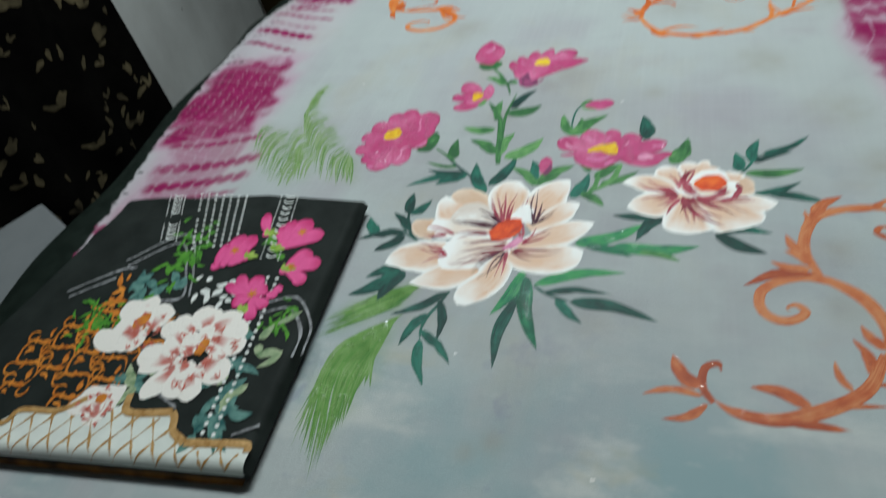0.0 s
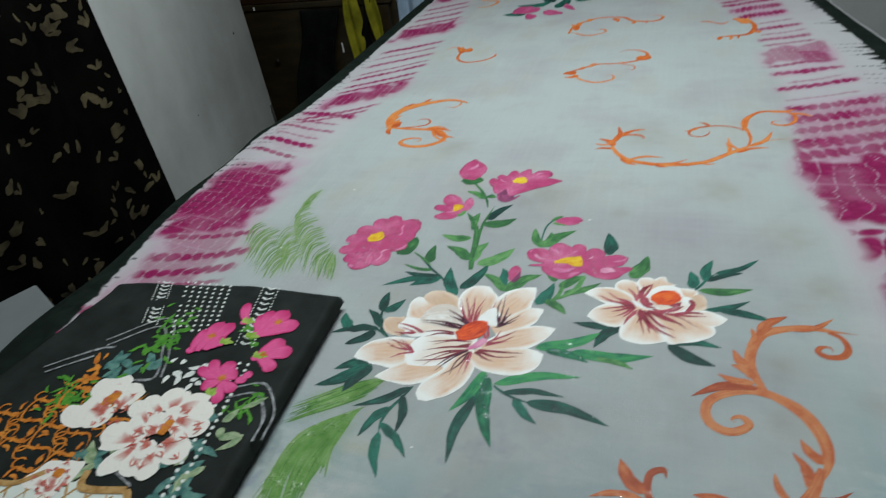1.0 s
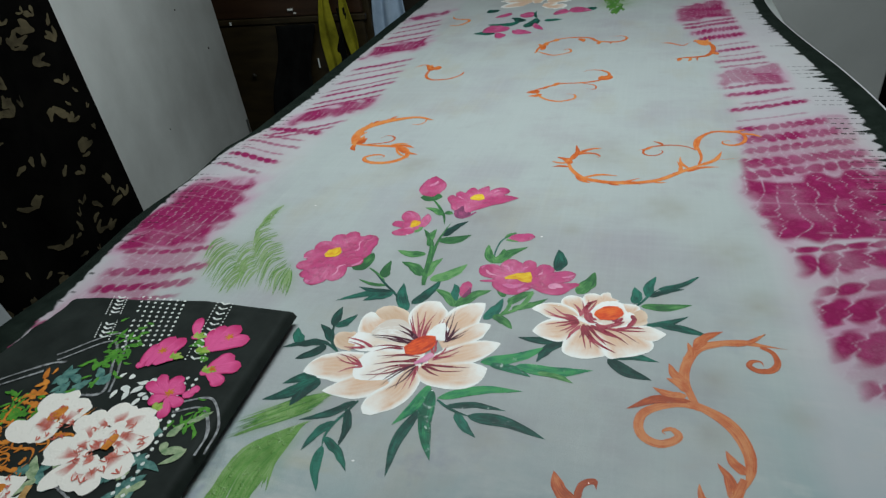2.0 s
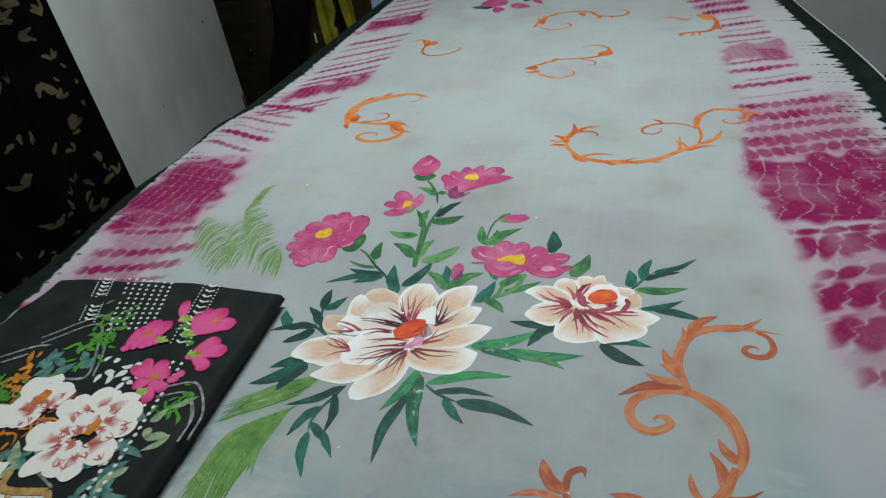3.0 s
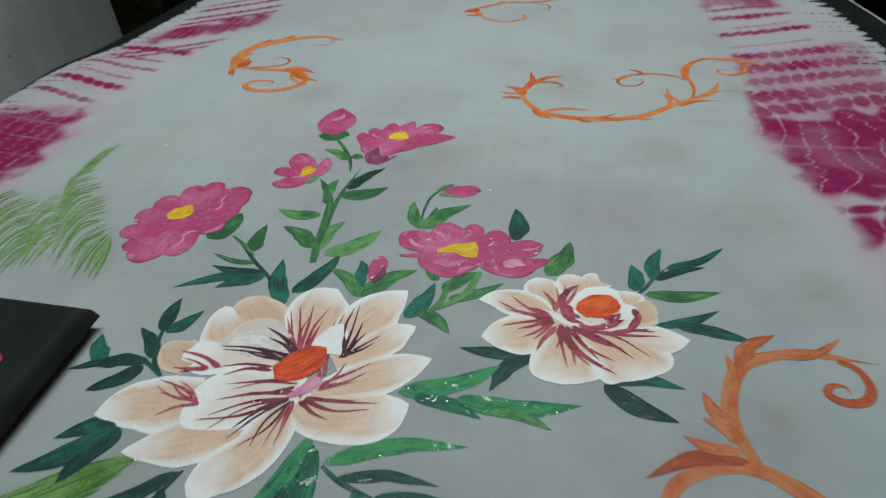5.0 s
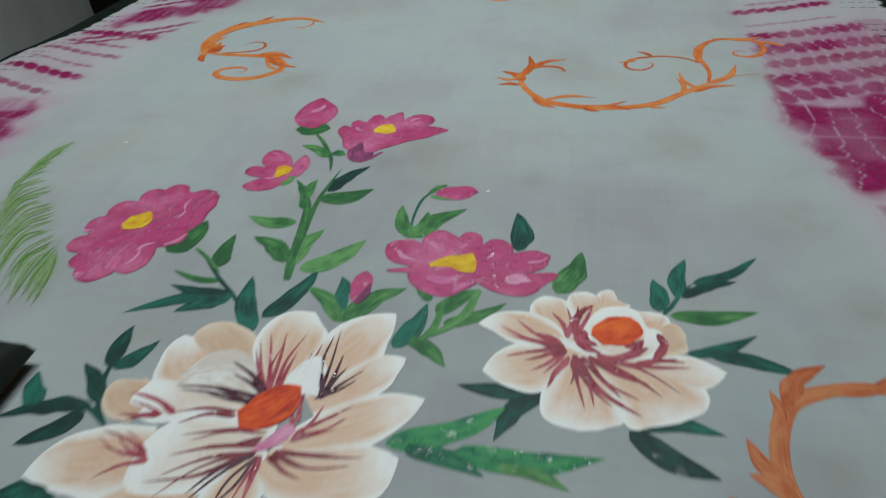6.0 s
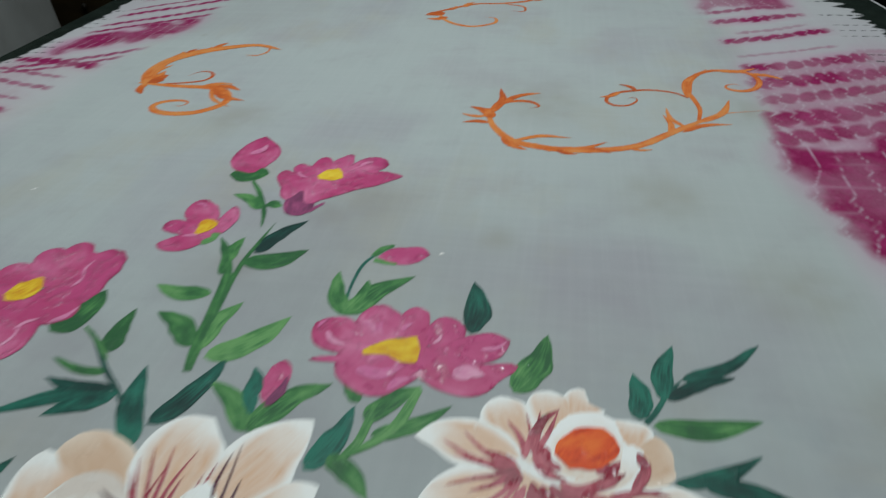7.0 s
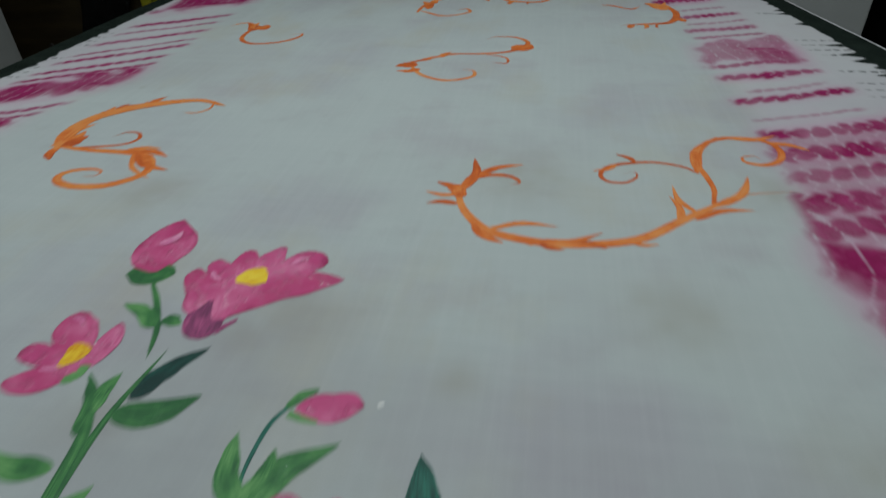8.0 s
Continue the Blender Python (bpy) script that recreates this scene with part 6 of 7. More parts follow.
s, z = np.meshgrid(np.linspace(0, 1, 260), np.linspace(0.06, 2.25, 40))
p = curtain_at(s.ravel(), z.ravel())
curtain = dress("curtain", grid_mesh("curtain", p[:, 0].reshape(s.shape), p[:, 1].reshape(s.shape), z), CURTAIN)
tagged(curtain, "black curtain printed with dull gold leaves, hanging beside a door", "curtain")
curtain.modifiers.new("thick", "SOLIDIFY").thickness = 0.002
rnd = np.random.RandomState(4)
verts, faces = [], []
for i in range(560):
    cs, cz = rnd.uniform(0.004, 0.75), rnd.uniform(0.30, 1.5)
    turn, size = rnd.uniform(0.8, 2.6), rnd.uniform(0.006, 0.019)
    for k in range(rnd.choice([1, 2, 3])):
        a = turn + rnd.uniform(-1.1, 1.1)
        ring = []
        for t in range(10):
            q = 2 * math.pi * t / 10
            lx, lz = size * (0.9 * math.cos(q) + 0.9), 0.30 * size * math.sin(q) * (1.1 + 0.5 * math.sin(q * 3 + i))
            ring.append((cs + (lx * math.cos(a) - lz * math.sin(a)) / 1.475, cz + lx * math.sin(a) + lz * math.cos(a)))
        ring = np.clip(np.array(ring), (0.001, 0.1), (0.99, 2.2))
        pl = curtain_at(ring[:, 0], ring[:, 1])
        faces.append(tuple(range(len(verts), len(verts) + 10)))
        verts += [(q[0] + 0.0035, q[1], r[1]) for q, r in zip(pl, ring)]
me = bpy.data.meshes.new("leaf_print")
me.from_pydata(verts, [], faces)
tagged(dress("leaf_print", me, CURTAIN_GOLD, curtain, "dull gold leaf print"), kind="stuff")
rail = bpy.data.curves.new("curtain_rail", "CURVE")
rail.dimensions, rail.bevel_depth = "3D", 0.012
sp = rail.splines.new("POLY")
sp.points.add(1)
sp.points[0].co, sp.points[1].co = (CUR_A[0], CUR_A[1] + 0.05, 2.262, 1), (CUR_B[0], -2.5, 2.262, 1)
rail.materials.append(STEEL)
tagged(new("curtain_rail", rail), "plain metal rod that carries the black curtain", "curtain rail")

# ---- low white stool between curtain and table ----
stool = new("stool")
tagged(stool, "grey-white painted stool standing beside the table", "stool")
box("seat", (0, -0.42, 0.595), (0.20, 0, 0.620), GREY_PAINT, stool, 0.004)
for x in (0.02, 0.18):
    for y in (-0.40, -0.02):
        box("leg", (x - 0.015, y - 0.015, 0), (x + 0.015, y + 0.015, 0.595), GREY_PAINT, stool, 0.003)
stool.matrix_world = Matrix.Translation((-0.842, 0.118, 0)) @ Matrix.Rotation(radians(-26), 4, "Z")

# ---- folded printed cloth on the table ----
def front_of_pack(x):
    return -0.287 + 0.113 * (np.asarray(x) + 0.142)


PACK_TOP = TOP + 0.0225


def pack_place(a, b):
    """Plan place on the folded cloth: a from its left to its right side, b from front to back."""
    x0, x1 = -0.495 + 0.045 * b, -0.141 - 0.016 * b
    x = x0 + (x1 - x0) * a
    y0, y1 = front_of_pack(x), -0.010 + 0.022 * np.clip(a, 0, 0.6) / 0.6 - 0.006 * np.clip(a - 0.6, 0, 1)
    return x, y0 + (y1 - y0) * b


def pack_sheet(name, top, thick, inset, material, parent, label=""):
    ease = lambda k: np.concatenate([np.linspace(0, 0.05, 9)[:-1], np.linspace(0.05, 0.95, k), np.linspace(0.95, 1, 9)[1:]])
    a, b = np.meshgrid(ease(60), ease(60))
    x, y = pack_place(inset + (1 - 2 * inset) * a, -0.25 * inset + (1 - 0.75 * inset) * b)
    d = np.minimum(np.minimum(a, 1 - a) * 0.34, np.minimum(b, 1 - b) * 0.29)
    r = 0.010
    drop = thick * (1 - np.sqrt(np.clip(1 - np.clip(1 - d / r, 0, 1) ** 2, 0, 1)))
    crease = 0.0016 * np.exp(-((y + 0.008 - 0.30 * (x + 0.40)) / 0.006) ** 2) * smooth(-0.33, -0.40, x)
    crease = crease + 0.0022 * np.exp(-((y + 0.060 - 0.35 * (x + 0.42)) / 0.009) ** 2) * smooth(-0.30, -0.36, x)
    crease = crease + 0.0012 * np.exp(-((y + 0.010) / 0.004) ** 2)
    z = top - drop + np.where(d > 0.004, crease, 0) + 0.0010 * (lattice_noise(x, y, 0.05, 31) - 0.5) * smooth(0, 0.02, d)
    return dress(name, grid_mesh(name, x, y, z), material, parent, label)


pack = new("folded_cloth")
tagged(pack, "folded black cotton cloth printed with pink and cream flowers", "cloth")
pack_sheet("lower_fold", TOP + 0.0115, 0.010, 0.025, PRINT_BROWN, pack, "lower fold with brown and orange pattern")
top_fold = pack_sheet("top_fold", PACK_TOP, 0.0125, 0.0, BLACK_CLOTH, pack, "black top fold with floral print")


def on_pack(x, y):
    d = np.asarray(y) - front_of_pack(x)
    return PACK_TOP - 0.0125 * (1 - np.sqrt(np.clip(1 - np.clip(1 - d / 0.010, 0, 1) ** 2, 0, 1))) + 0.0006


# cream panel that wraps over the front fold
RIM_X = (-0.490, -0.385, -0.378, -0.369, -0.333, -0.324, -0.312, -0.285, -0.2755, -0.2741, -0.2700, -0.2590, -0.2256, -0.2218, -0.2153, -0.1999, -0.1627, -0.1390)
RIM_Y = (-0.306, -0.293, -0.284, -0.276, -0.270, -0.263, -0.255, -0.258, -0.2560, -0.2449, -0.2570, -0.2597, -0.2530, -0.2568, -0.2678, -0.2748, -0.2685, -0.2680)
x, v = np.meshgrid(np.linspace(-0.488, -0.1435, 140), np.linspace(0, 1, 26))
rim = np.interp(x, RIM_X, RIM_Y)
y0 = front_of_pack(x) + 0.0004
y = y0 + (rim - y0) * v ** 1.6
me = grid_mesh("cream_panel", x, y, on_pack(x, y) + 0.0003)
dress("cream_panel", me, CREAM_CLOTH, top_fold, "cream panel with a gold trellis")
trellis = []
for k in range(-4, 24):
    for s in (-1, 1):
        x0 = -0.49 + 0.0195 * k
        pts = []
        for t in np.linspace(0, 1, 9):
            px = x0 + s * 0.030 * t
            py = float(front_of_pack(px)) + 0.0015 + 0.048 * t
            if -0.487 < px < -0.145 and py < np.interp(px, RIM_X, RIM_Y):
                pts.append((px, py))
        if len(pts) > 2:
            trellis.append(skin(pts, lambda u: 0.00035 + 0.0008 * abs(math.sin(u * 5.5)) ** 3, 12, 2, 0.0001, 0.25, on_pack, k, 0.0006))
tagged(strokes("trellis", trellis, PRINT_GOLD, top_fold, "gold trellis lines"), kind="stuff")
for pts, w in (([(-0.480, -0.3045), (-0.3846, -0.2926), (-0.3690, -0.2758), (-0.3328, -0.2702), (-0.3122, -0.2547)], 0.0055), ([(-0.2741, -0.2449), (-0.2700, -0.2570), (-0.2589, -0.2597), (-0.2256, -0.2530)], 0.0065),
               ([(-0.2256, -0.2530), (-0.2205, -0.2580), (-0.2153, -0.2678), (-0.1999, -0.2748)], 0.0065), ([(-0.1999, -0.2748), (-0.1627, -0.2685), (-0.1480, -0.2665), (-0.1450, -0.2720)], 0.0065)):
    strokes("gold_border", [skin(pts, lambda u, w=w: w / 2, 24, 4, 0.0003, 0.06, on_pack, 1, 0.0009)], PRINT_GOLD, top_fold)


def print_blossom(rows, eye, calyx):
    """A bright printed blossom: petals from base to tip, a gold eye and a green calyx."""
    ob = strokes("printed_blossom", [blob(rows[0][:2], 0.006, 0.005, 0.3, 1, on_pack, 0.0006)], PRINT_PINK_PETAL, top_fold, "bright pink printed blossom")
    for k, (a, b, c, d, w) in enumerate(rows):
        strokes("petal", [skin(bent((a, b), (c, d), 0.05), petal_half(w, 3.2, 0.55), 14, 8, 0.0002, 0.08, on_pack, k, 0.0007 + 0.00003 * k)], PRINT_PINK_PETAL, ob)
    if eye:
        hairs = [skin(bent(eye, (eye[0] + 0.006 * math.cos(a), eye[1] + 0.006 * math.sin(a)), 0.1), hair_half(0.003), 8, 3, 0.0001, 0.1, on_pack, 1, 0.00100) for a in np.linspace(0.2, 6.0, 7)]
        tagged(strokes("stamen", hairs, PRINT_ORANGE, ob), kind="stuff")
    if calyx:
        tagged(strokes("calyx", [skin(bent(calyx, (calyx[0] + 0.012 * math.cos(a), calyx[1] + 0.010 * math.sin(a)), 0.12), leaf_half(0.006), 9, 4, 0.0001, 0.1, on_pack, 1, 0.00096) for a in (0.3, 1.2, 2.0)], PRINT_LIME, ob), kind="stuff")


def dabs(name, centre, spread, count, length, w, material, seed, label, lift=0.00045, around=None):
    """A loose cluster of small printed leaves."""
    rnd = np.random.RandomState(seed)
    out = []
    for i in range(count):
        c = np.array(centre) + rnd.randn(2) * np.array(spread)
        a = rnd.uniform(0, 6.28) if around is None else around + rnd.uniform(-0.6, 0.6)
        out.append(skin(bent(c, c + length * rnd.uniform(0.6, 1.3) * np.array([math.cos(a), math.sin(a)]), rnd.uniform(-0.15, 0.15)), leaf_half(w * rnd.uniform(0.7, 1.3)), 8, 3, 0.0001, 0.1, on_pack, i, lift + 0.000004 * i))
    tagged(strokes(name, out, material, top_fold, label), kind="stuff")


dabs("foliage_print", (-0.318, -0.088), (0.012, 0.022), 60, 0.013, 0.004, PRINT_GREEN, 1, "grass-green printed foliage", 0.0004)
dabs("foliage_print", (-0.358, -0.180), (0.012, 0.010), 50, 0.012, 0.004, PRINT_GREEN, 2, "grass-green printed foliage", 0.0004)
dabs("foliage_print", (-0.325, -0.137), (0.016, 0.010), 16, 0.017, 0.009, PRINT_TEAL, 3, "teal printed leaves", 0.00042)
dabs("foliage_print", (-0.195, -0.215), (0.010, 0.022), 14, 0.024, 0.009, PRINT_TEAL, 4, "teal printed leaves", 0.00042)
dabs("foliage_print", (-0.190, -0.250), (0.012, 0.008), 9, 0.022, 0.009, PRINT_TEAL, 5, "teal printed leaves", 0.00043)
dabs("foliage_print", (-0.180, -0.195), (0.008, 0.020), 9, 0.020, 0.008, PRINT_SAGE, 6, "sage printed leaves", 0.00046)
dabs("foliage_print", (-0.272, -0.225), (0.010, 0.006), 6, 0.024, 0.011, PRINT_SAGE, 7, "sage printed leaves", 0.00046)
dabs("foliage_print", (-0.262, -0.240), (0.010, 0.005), 5, 0.022, 0.010, PRINT_TEAL, 8, "teal printed leaves", 0.00045)
dabs("foliage_print", (-0.175, -0.155), (0.006, 0.010), 22, 0.012, 0.003, PRINT_GREEN, 9, "grass-green printed foliage", 0.0004)
dabs("foliage_print", (-0.222, -0.068), (0.010, 0.014), 12, 0.014, 0.007, PRINT_GREEN, 10, "green printed leaves", 0.0004)
dabs("foliage_print", (-0.262, -0.132), (0.016, 0.008), 14, 0.010, 0.006, PRINT_WHITE, 11, "small white printed petals", 0.0005)
print_half_rose = strokes("printed_rose", [blob((-0.2948, -0.2699), 0.010, 0.008, 0.3, 1, on_pack, 0.0005)], PRINT_CREAM_PETAL, top_fold, "half-open cream printed rose")
brush(print_half_rose, PRINT_CREAM_PETAL, "petal", [(-0.2948, -0.2699), (-0.2976, -0.2609), (-0.3050, -0.2510), (-0.3089, -0.2439)], (0.0066, 0.0179, 0.0210, 0.0097), ground=on_pack, lift=0.00060)
brush(print_half_rose, PRINT_CREAM_PETAL, "petal", [(-0.3003, -0.2651), (-0.3092, -0.2645), (-0.3181, -0.2643), (-0.3268, -0.2639)], (0.0044, 0.0054, 0.0060, 0.0041), ground=on_pack, lift=0.00063)
brush(print_half_rose, PRINT_CREAM_PETAL, "petal", [(-0.2946, -0.2648), (-0.3006, -0.2576), (-0.3068, -0.2507), (-0.3079, -0.2423)], (0.0046, 0.0095, 0.0136, 0.0072), ground=on_pack, lift=0.00066)
brush(print_half_rose, PRINT_CREAM_PETAL, "petal", [(-0.2873, -0.2673), (-0.2869, -0.2592), (-0.2876, -0.2512), (-0.2901, -0.2434)], (0.0019, 0.0038, 0.0051, 0.0063), ground=on_pack, lift=0.00069)
brush(print_half_rose, PRINT_ORANGE, "flower_heart", [(-0.2993, -0.2573), (-0.2991, -0.2543), (-0.2993, -0.2514), (-0.2996, -0.2484)], (0.0033, 0.0043, 0.0042, 0.0030), ground=on_pack, lift=0.00084)
print_rose_left = strokes("printed_rose", [blob((-0.3124, -0.1873), 0.010, 0.008, 0.3, 1, on_pack, 0.0005)], PRINT_CREAM_PETAL, top_fold, "cream printed rose with red shading")
brush(print_rose_left, PRINT_CREAM_PETAL, "petal", [(-0.3124, -0.1873), (-0.3267, -0.1906), (-0.3400, -0.1909), (-0.3416, -0.1870)], (0.0131, 0.0176, 0.0151, 0.0012), ground=on_pack, lift=0.00060)
brush(print_rose_left, PRINT_CREAM_PETAL, "petal", [(-0.3129, -0.1715), (-0.3228, -0.1636), (-0.3316, -0.1545), (-0.3329, -0.1513)], (0.0086, 0.0168, 0.0156, 0.0028), ground=on_pack, lift=0.00063)
brush(print_rose_left, PRINT_CREAM_PETAL, "petal", [(-0.2984, -0.1823), (-0.2981, -0.1707), (-0.2987, -0.1588), (-0.2974, -0.1518)], (0.0059, 0.0102, 0.0118, 0.0035), ground=on_pack, lift=0.00066)
brush(print_rose_left, PRINT_CREAM_PETAL, "petal", [(-0.3160, -0.1817), (-0.3174, -0.1917), (-0.3207, -0.2007), (-0.3225, -0.2077)], (0.0182, 0.0180, 0.0158, 0.0093), ground=on_pack, lift=0.00069)
brush(print_rose_left, PRINT_CREAM_PETAL, "petal", [(-0.3105, -0.1801), (-0.3161, -0.1724), (-0.3215, -0.1655), (-0.3242, -0.1584)], (0.0111, 0.0130, 0.0118, 0.0062), ground=on_pack, lift=0.00072)
brush(print_rose_left, PRINT_ORANGE, "flower_heart", [(-0.3174, -0.1830), (-0.3153, -0.1769), (-0.3132, -0.1705), (-0.3105, -0.1642)], (0.0024, 0.0056, 0.0051, 0.0028), ground=on_pack, lift=0.00084)
print_peony = strokes("printed_peony", [blob((-0.2551, -0.2104), 0.010, 0.008, 0.3, 1, on_pack, 0.0005)], PRINT_CREAM_PETAL, top_fold, "large cream printed peony with red shading")
brush(print_peony, PRINT_CREAM_PETAL, "petal", [(-0.2551, -0.2104), (-0.2682, -0.2111), (-0.2834, -0.2096), (-0.2917, -0.2126)], (0.0040, 0.0123, 0.0135, 0.0024), ground=on_pack, lift=0.00060)
brush(print_peony, PRINT_CREAM_PETAL, "petal", [(-0.2498, -0.2139), (-0.2536, -0.2258), (-0.2591, -0.2379), (-0.2627, -0.2474)], (0.0049, 0.0095, 0.0095, 0.0026), ground=on_pack, lift=0.00063)
brush(print_peony, PRINT_CREAM_PETAL, "petal", [(-0.2401, -0.2151), (-0.2377, -0.2254), (-0.2348, -0.2362), (-0.2330, -0.2423)], (0.0064, 0.0118, 0.0114, 0.0025), ground=on_pack, lift=0.00066)
brush(print_peony, PRINT_CREAM_PETAL, "petal", [(-0.2313, -0.2151), (-0.2269, -0.2255), (-0.2215, -0.2355), (-0.2187, -0.2428)], (0.0074, 0.0093, 0.0090, 0.0024), ground=on_pack, lift=0.00069)
brush(print_peony, PRINT_CREAM_PETAL, "petal", [(-0.2261, -0.2029), (-0.2155, -0.2083), (-0.2050, -0.2139), (-0.1968, -0.2183)], (0.0078, 0.0121, 0.0115, 0.0034), ground=on_pack, lift=0.00072)
brush(print_peony, PRINT_CREAM_PETAL, "petal", [(-0.2349, -0.1822), (-0.2205, -0.1825), (-0.2055, -0.1833), (-0.1963, -0.1795)], (0.0060, 0.0099, 0.0119, 0.0030), ground=on_pack, lift=0.00075)
brush(print_peony, PRINT_CREAM_PETAL, "petal", [(-0.2388, -0.1736), (-0.2275, -0.1670), (-0.2121, -0.1675), (-0.2049, -0.1617)], (0.0072, 0.0142, 0.0146, 0.0044), ground=on_pack, lift=0.00078)
brush(print_peony, PRINT_CREAM_PETAL, "petal", [(-0.2430, -0.1743), (-0.2464, -0.1652), (-0.2530, -0.1566), (-0.2553, -0.1486)], (0.0055, 0.0124, 0.0115, 0.0036), ground=on_pack, lift=0.00081)
brush(print_peony, PRINT_CREAM_PETAL, "petal", [(-0.2523, -0.1787), (-0.2612, -0.1732), (-0.2701, -0.1678), (-0.2726, -0.1609)], (0.0051, 0.0069, 0.0086, 0.0036), ground=on_pack, lift=0.00084)
brush(print_peony, PRINT_CREAM_PETAL, "petal", [(-0.2569, -0.1901), (-0.2681, -0.1841), (-0.2776, -0.1766), (-0.2775, -0.1689)], (0.0057, 0.0075, 0.0097, 0.0034), ground=on_pack, lift=0.00087)
brush(print_peony, PRINT_CREAM_PETAL, "petal", [(-0.2528, -0.2028), (-0.2609, -0.1979), (-0.2682, -0.1915), (-0.2728, -0.1848)], (0.0040, 0.0077, 0.0075, 0.0026), ground=on_pack, lift=0.00090)
brush(print_peony, PRINT_CREAM_PETAL, "petal", [(-0.2420, -0.2012), (-0.2474, -0.1935), (-0.2515, -0.1851), (-0.2518, -0.1771)], (0.0061, 0.0081, 0.0091, 0.0051), ground=on_pack, lift=0.00093)
brush(print_peony, PRINT_CREAM_PETAL, "petal", [(-0.2338, -0.1955), (-0.2366, -0.1867), (-0.2396, -0.1773), (-0.2385, -0.1681)], (0.0036, 0.0061, 0.0071, 0.0036), ground=on_pack, lift=0.00096)
brush(print_peony, PRINT_CREAM_PETAL, "petal", [(-0.2297, -0.1905), (-0.2222, -0.1931), (-0.2151, -0.1967), (-0.2085, -0.2012)], (0.0033, 0.0050, 0.0045, 0.0028), ground=on_pack, lift=0.00099)
brush(print_peony, PRINT_CREAM_PETAL, "petal", [(-0.2426, -0.2092), (-0.2391, -0.2142), (-0.2340, -0.2181), (-0.2301, -0.2214)], (0.0061, 0.0084, 0.0082, 0.0043), ground=on_pack, lift=0.00102)
brush(print_peony, PRINT_ORANGE, "flower_heart", [(-0.2356, -0.1997), (-0.2352, -0.1939), (-0.2347, -0.1882), (-0.2342, -0.1826)], (0.0033, 0.0041, 0.0042, 0.0024), ground=on_pack, lift=0.00108)
for ob, centre, reach, count, seed in ((print_peony, (-0.2345, -0.2014), 0.046, 26, 1), (print_rose_left, (-0.3057, -0.1834), 0.030, 18, 2), (print_half_rose, (-0.2984, -0.2602), 0.026, 12, 3)):
    rnd = np.random.RandomState(seed)
    hairs = []
    for k in range(count):
        a = 2 * math.pi * (k + rnd.uniform(-0.3, 0.3)) / count
        d = np.array((math.cos(a), 0.85 * math.sin(a)))
        r0 = reach * rnd.choice((0.18, 0.42, 0.66))
        hairs.append(skin(bent(np.array(centre) + d * r0, np.array(centre) + d * (r0 + reach * rnd.uniform(0.16, 0.30)), rnd.uniform(-0.3, 0.3)), leaf_half(0.0018), 9, 3, 0.00006, 0.15, on_pack, k, 0.00125))
        side = np.array((-d[1], d[0])) * reach * rnd.uniform(0.10, 0.17)
        c = np.array(centre) + d * (r0 + 0.05 * reach)
        hairs.append(skin([c - side - 0.04 * d * reach, c + 0.10 * d * reach, c + side - 0.04 * d * reach], leaf_half(0.0011), 9, 3, 0.00006, 0.15, on_pack, k, 0.00124))
    tagged(strokes("shading", hairs, PRINT_RED, ob, "fine red shading between the petals"), kind="stuff")
print_blossom([(-0.2760, -0.1006, -0.2766, -0.0696, 0.0168), (-0.2687, -0.1019, -0.2658, -0.0566, 0.0239), (-0.2609, -0.0989, -0.2526, -0.0565, 0.0232), (-0.2613, -0.0982, -0.2487, -0.0782, 0.0214)], (-0.2662, -0.0789), (-0.2468, -0.0873))
print_blossom([(-0.2188, -0.0656, -0.2291, -0.0390, 0.0134), (-0.2160, -0.0709, -0.2199, -0.0313, 0.0211), (-0.2130, -0.0706, -0.2019, -0.0284, 0.0283), (-0.2169, -0.0692, -0.1789, -0.0466, 0.0262)], (-0.2040, -0.0474), (-0.2229, -0.0747))
print_blossom([(-0.1991, -0.0981, -0.1812, -0.0717, 0.0244), (-0.1991, -0.0981, -0.1658, -0.0844, 0.0234), (-0.1960, -0.0995, -0.1725, -0.1114, 0.0176)], (-0.1945, -0.0941), (-0.1988, -0.0988))
print_blossom([(-0.2190, -0.1312, -0.2514, -0.1211, 0.0137), (-0.2185, -0.1295, -0.2435, -0.1097, 0.0153), (-0.2185, -0.1295, -0.2211, -0.1070, 0.0196), (-0.2176, -0.1310, -0.2065, -0.1196, 0.0213), (-0.2159, -0.1341, -0.1965, -0.1427, 0.0151), (-0.2164, -0.1358, -0.2060, -0.1596, 0.0149), (-0.2187, -0.1344, -0.2342, -0.1414, 0.0186)], (-0.2185, -0.1295), (-0.2185, -0.1504))
print_blossom([(-0.2416, -0.0527, -0.2568, -0.0240, 0.0153)], None, (-0.2403, -0.0549))
print_blossom([(-0.1979, -0.1275, -0.1918, -0.1171, 0.0125)], None, None)


def dot_row(p, q, count, r, material, name, label, lift=0.0005):
    p, q = np.array(p), np.array(q)
    out = [blob(p + (q - p) * (i + 0.5) / count, r, r, 0.4, i, on_pack, lift) for i in range(count)]
    tagged(strokes(name, out, material, top_fold, label), kind="stuff")


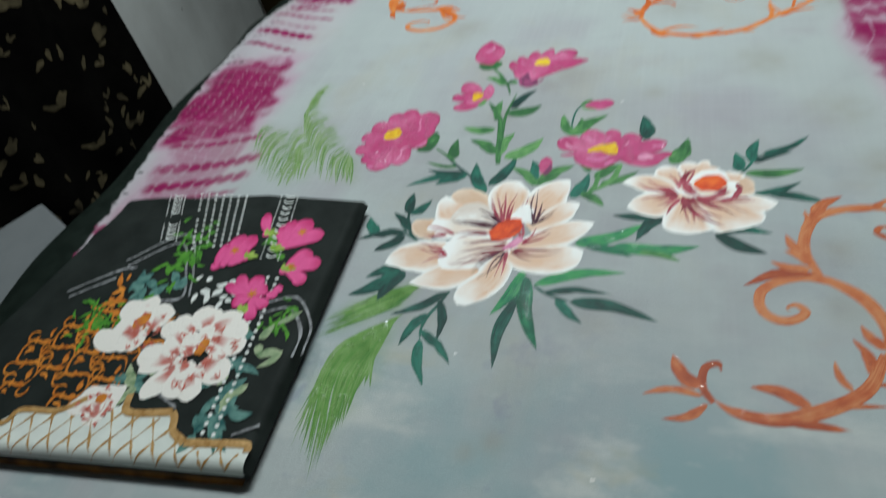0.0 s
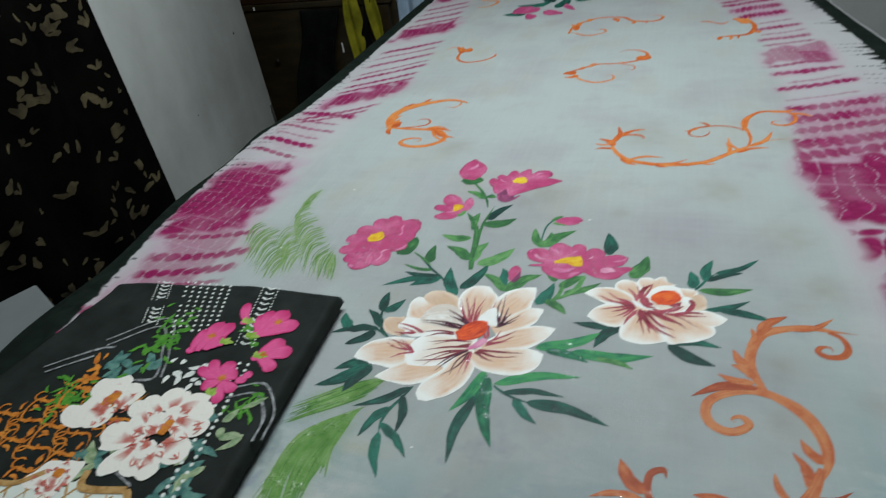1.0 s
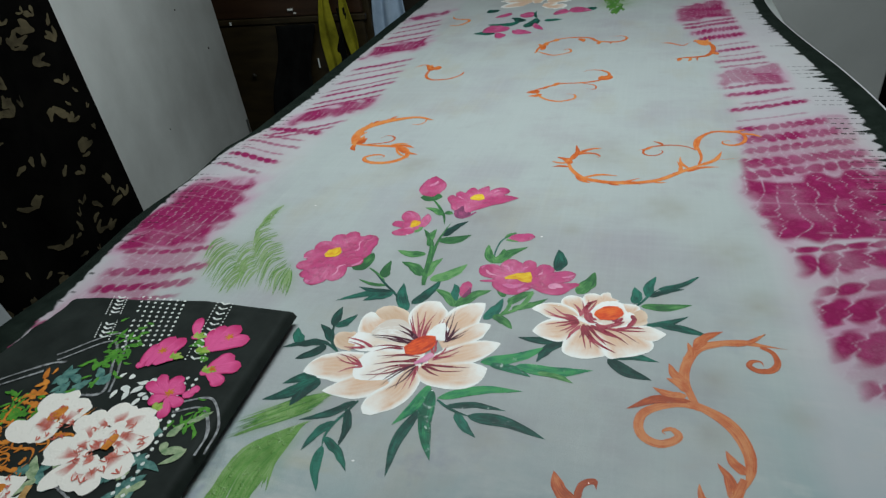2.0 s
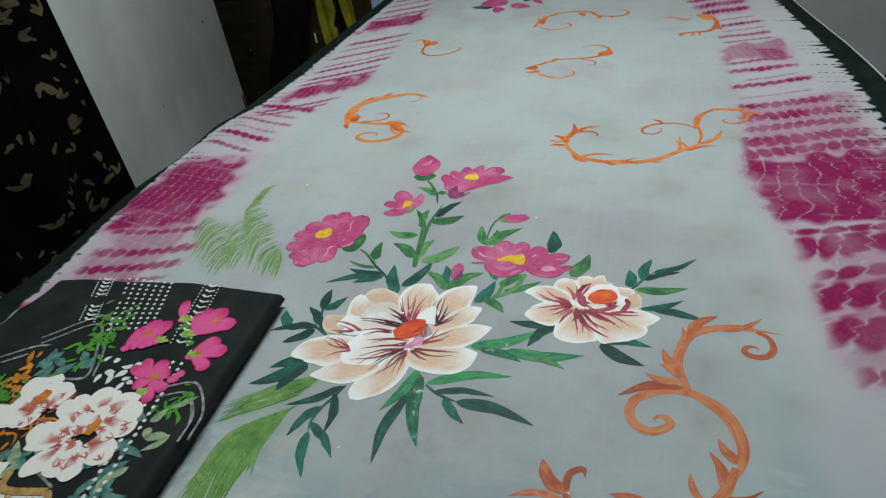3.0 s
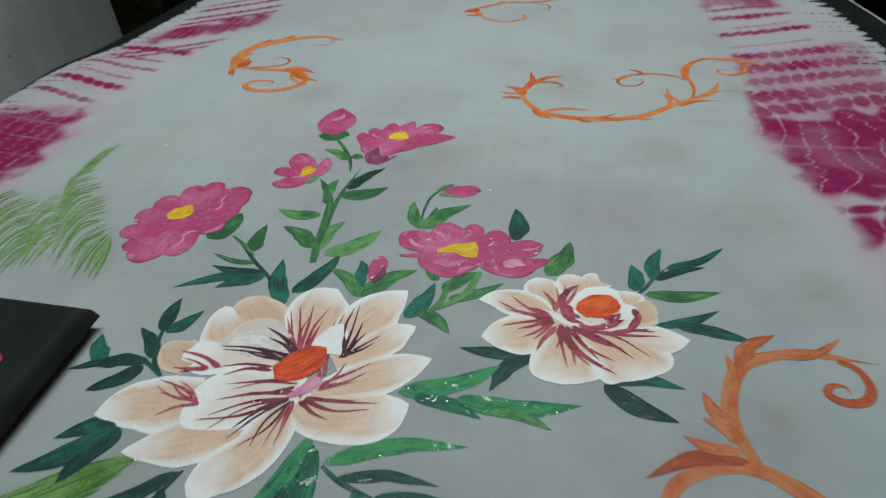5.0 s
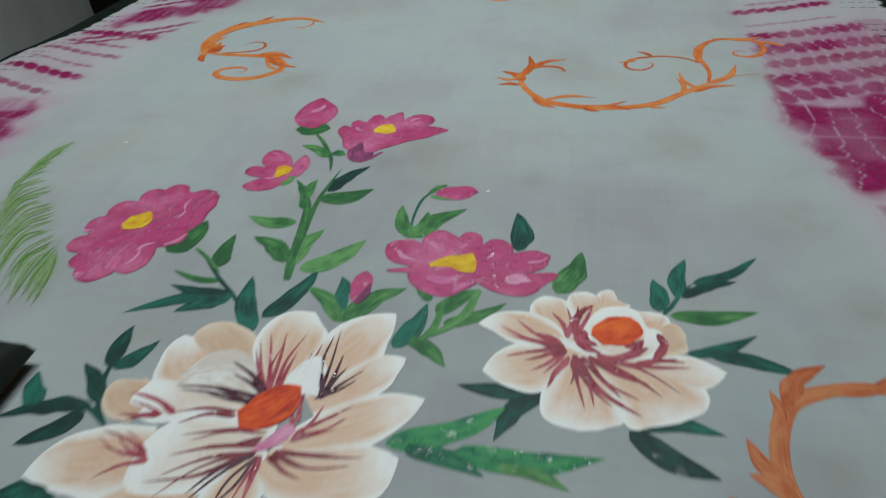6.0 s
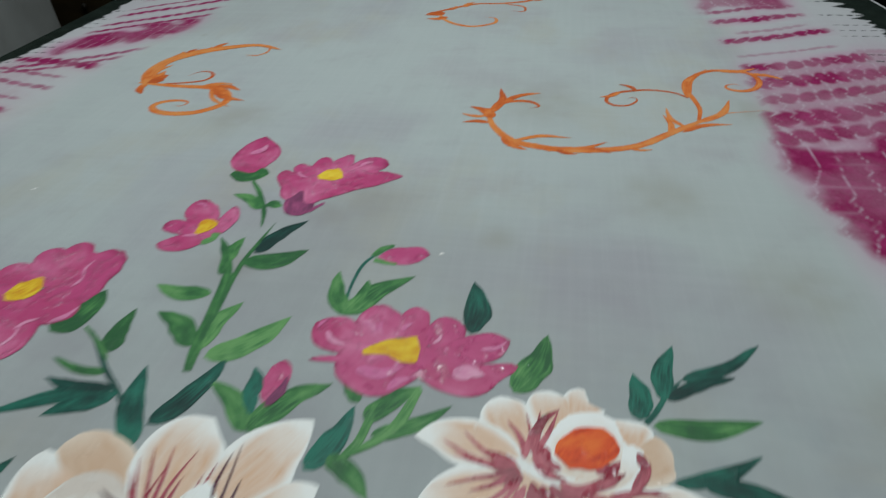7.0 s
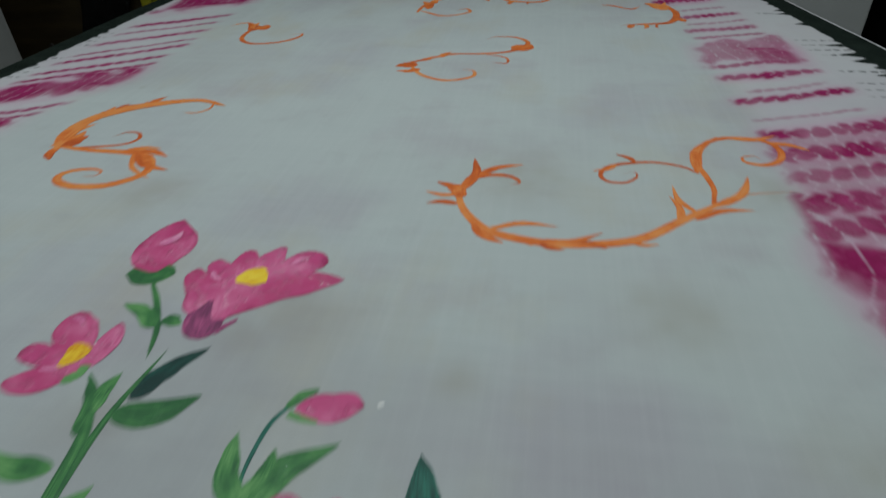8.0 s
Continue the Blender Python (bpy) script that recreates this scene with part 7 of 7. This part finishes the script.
for k in range(7):
    f = k / 6
    dot_row((-0.357 + 0.060 * f, 0.003), (-0.315 + 0.045 * f, -0.085 + 0.012 * f), 11, 0.0017, PRINT_WHITE, "dotted_line", "row of white printed dots")
for base in ((-0.386, -0.004, -0.352, -0.075), (-0.244, 0.006, -0.222, -0.088)):
    ax, ay, bx, by = base
    for off in (-0.010, 0.010):
        dot_row((ax + off, ay), (bx + off, by), 19, 0.0010, PRINT_WHITE, "dotted_line", "fine row of white printed dots")
    chevrons = []
    for i in range(11):
        f = (i + 0.5) / 11
        c = np.array([ax + (bx - ax) * f, ay + (by - ay) * f])
        for s in (-1, 1):
            chevrons.append(skin([c + (s * 0.0058, 0.003), c], lambda u: 0.0011, 5, 2, 0.0001, 0.1, on_pack, i, 0.0005))
    tagged(strokes("chevron_row", chevrons, PRINT_WHITE, top_fold, "row of white printed chevrons"), kind="stuff")
for off in (-0.005, 0.005):
    dot_row((-0.208 + off, -0.105), (-0.184 + off, -0.268), 22, 0.0019, PRINT_WHITE, "dotted_line", "row of white printed dots", 0.00055)
for pts in ([(-0.385, -0.105), (-0.335, -0.062), (-0.300, -0.105), (-0.283, -0.140)], [(-0.378, -0.112), (-0.335, -0.075), (-0.305, -0.112), (-0.290, -0.142), (-0.315, -0.150)],
            [(-0.205, -0.140), (-0.172, -0.128), (-0.145, -0.155), (-0.140, -0.185)], [(-0.200, -0.150), (-0.174, -0.140), (-0.152, -0.162), (-0.148, -0.188)],
            [(-0.425, -0.152), (-0.385, -0.120), (-0.365, -0.112)], [(-0.418, -0.158), (-0.380, -0.128)], [(-0.250, -0.240), (-0.225, -0.249)], [(-0.165, -0.262), (-0.146, -0.250)]):
    strokes("sketch_line", [skin(pts, lambda u: 0.0012, 26, 2, 0.0001, 0.3, on_pack, 1, 0.00035)], PRINT_GREY, top_fold)

# orange filigree: a lattice of small acanthus scrolls
rnd = np.random.RandomState(9)
curls = []
ORIGIN, ALONG, DOWN = np.array((-0.4093, -0.2658)), np.array((0.0255, 0.0211)), np.array((0.0360, -0.0232))
for i in range(-7, 9):
    for j in range(-7, 4):
        a = ORIGIN + ALONG * i + DOWN * j
        for way, side in ((ALONG, 1), (DOWN, -1)):
            b = a + way * 1.05
            if b[1] < np.interp(b[0], RIM_X, RIM_Y) + 0.004 or a[1] < np.interp(a[0], RIM_X, RIM_Y) + 0.004 or not -0.480 < a[0] < -0.300 or a[1] > -0.165 or a[1] > -0.176 + 1.58 * (a[0] + 0.40):
                continue
            high = 0.00036 + 0.000002 * len(curls)
            n = np.array((-way[1], way[0])) * side
            curls.append(skin([a, a + 0.3 * way + 0.18 * n, a + 0.7 * way - 0.16 * n, b], band_half(0.0030, 0.3), 18, 2, 0.0001, 0.2, on_pack, i, high))
            for f, s2 in ((0.30, 1), (0.68, -1)):
                c, r0 = a + f * way + s2 * 0.30 * n, 0.22 * np.linalg.norm(way)
                t0 = math.atan2(way[1], way[0]) + rnd.uniform(-0.4, 0.4)
                pts = [c + r0 * (1 - 0.72 * t) * np.array((math.cos(t0 + s2 * side * t * 5.0), math.sin(t0 + s2 * side * t * 5.0))) for t in np.linspace(0, 1, 8)]
                curls.append(skin(pts, band_half(0.0021, 0.3), 16, 2, 0.0001, 0.15, on_pack, i, high + 0.000001))
            for k in range(4):
                p = a + way * (0.15 + 0.22 * k)
                d = rnd.uniform(0.5, 1.0) * 0.011 * (way / np.linalg.norm(way) * 0.6 + n / np.linalg.norm(n) * (1 if k % 2 else -1))
                curls.append(skin(bent(p, p + d, 0.2), leaf_half(0.0036), 7, 2, 0.0001, 0.1, on_pack, k, high))
tagged(strokes("filigree", curls, PRINT_ORANGE, top_fold, "orange printed filigree"), kind="stuff")
dabs("filigree_leaf", (-0.362, -0.150), (0.006, 0.010), 12, 0.014, 0.005, PRINT_ORANGE, 12, "orange printed leaves", 0.0004)
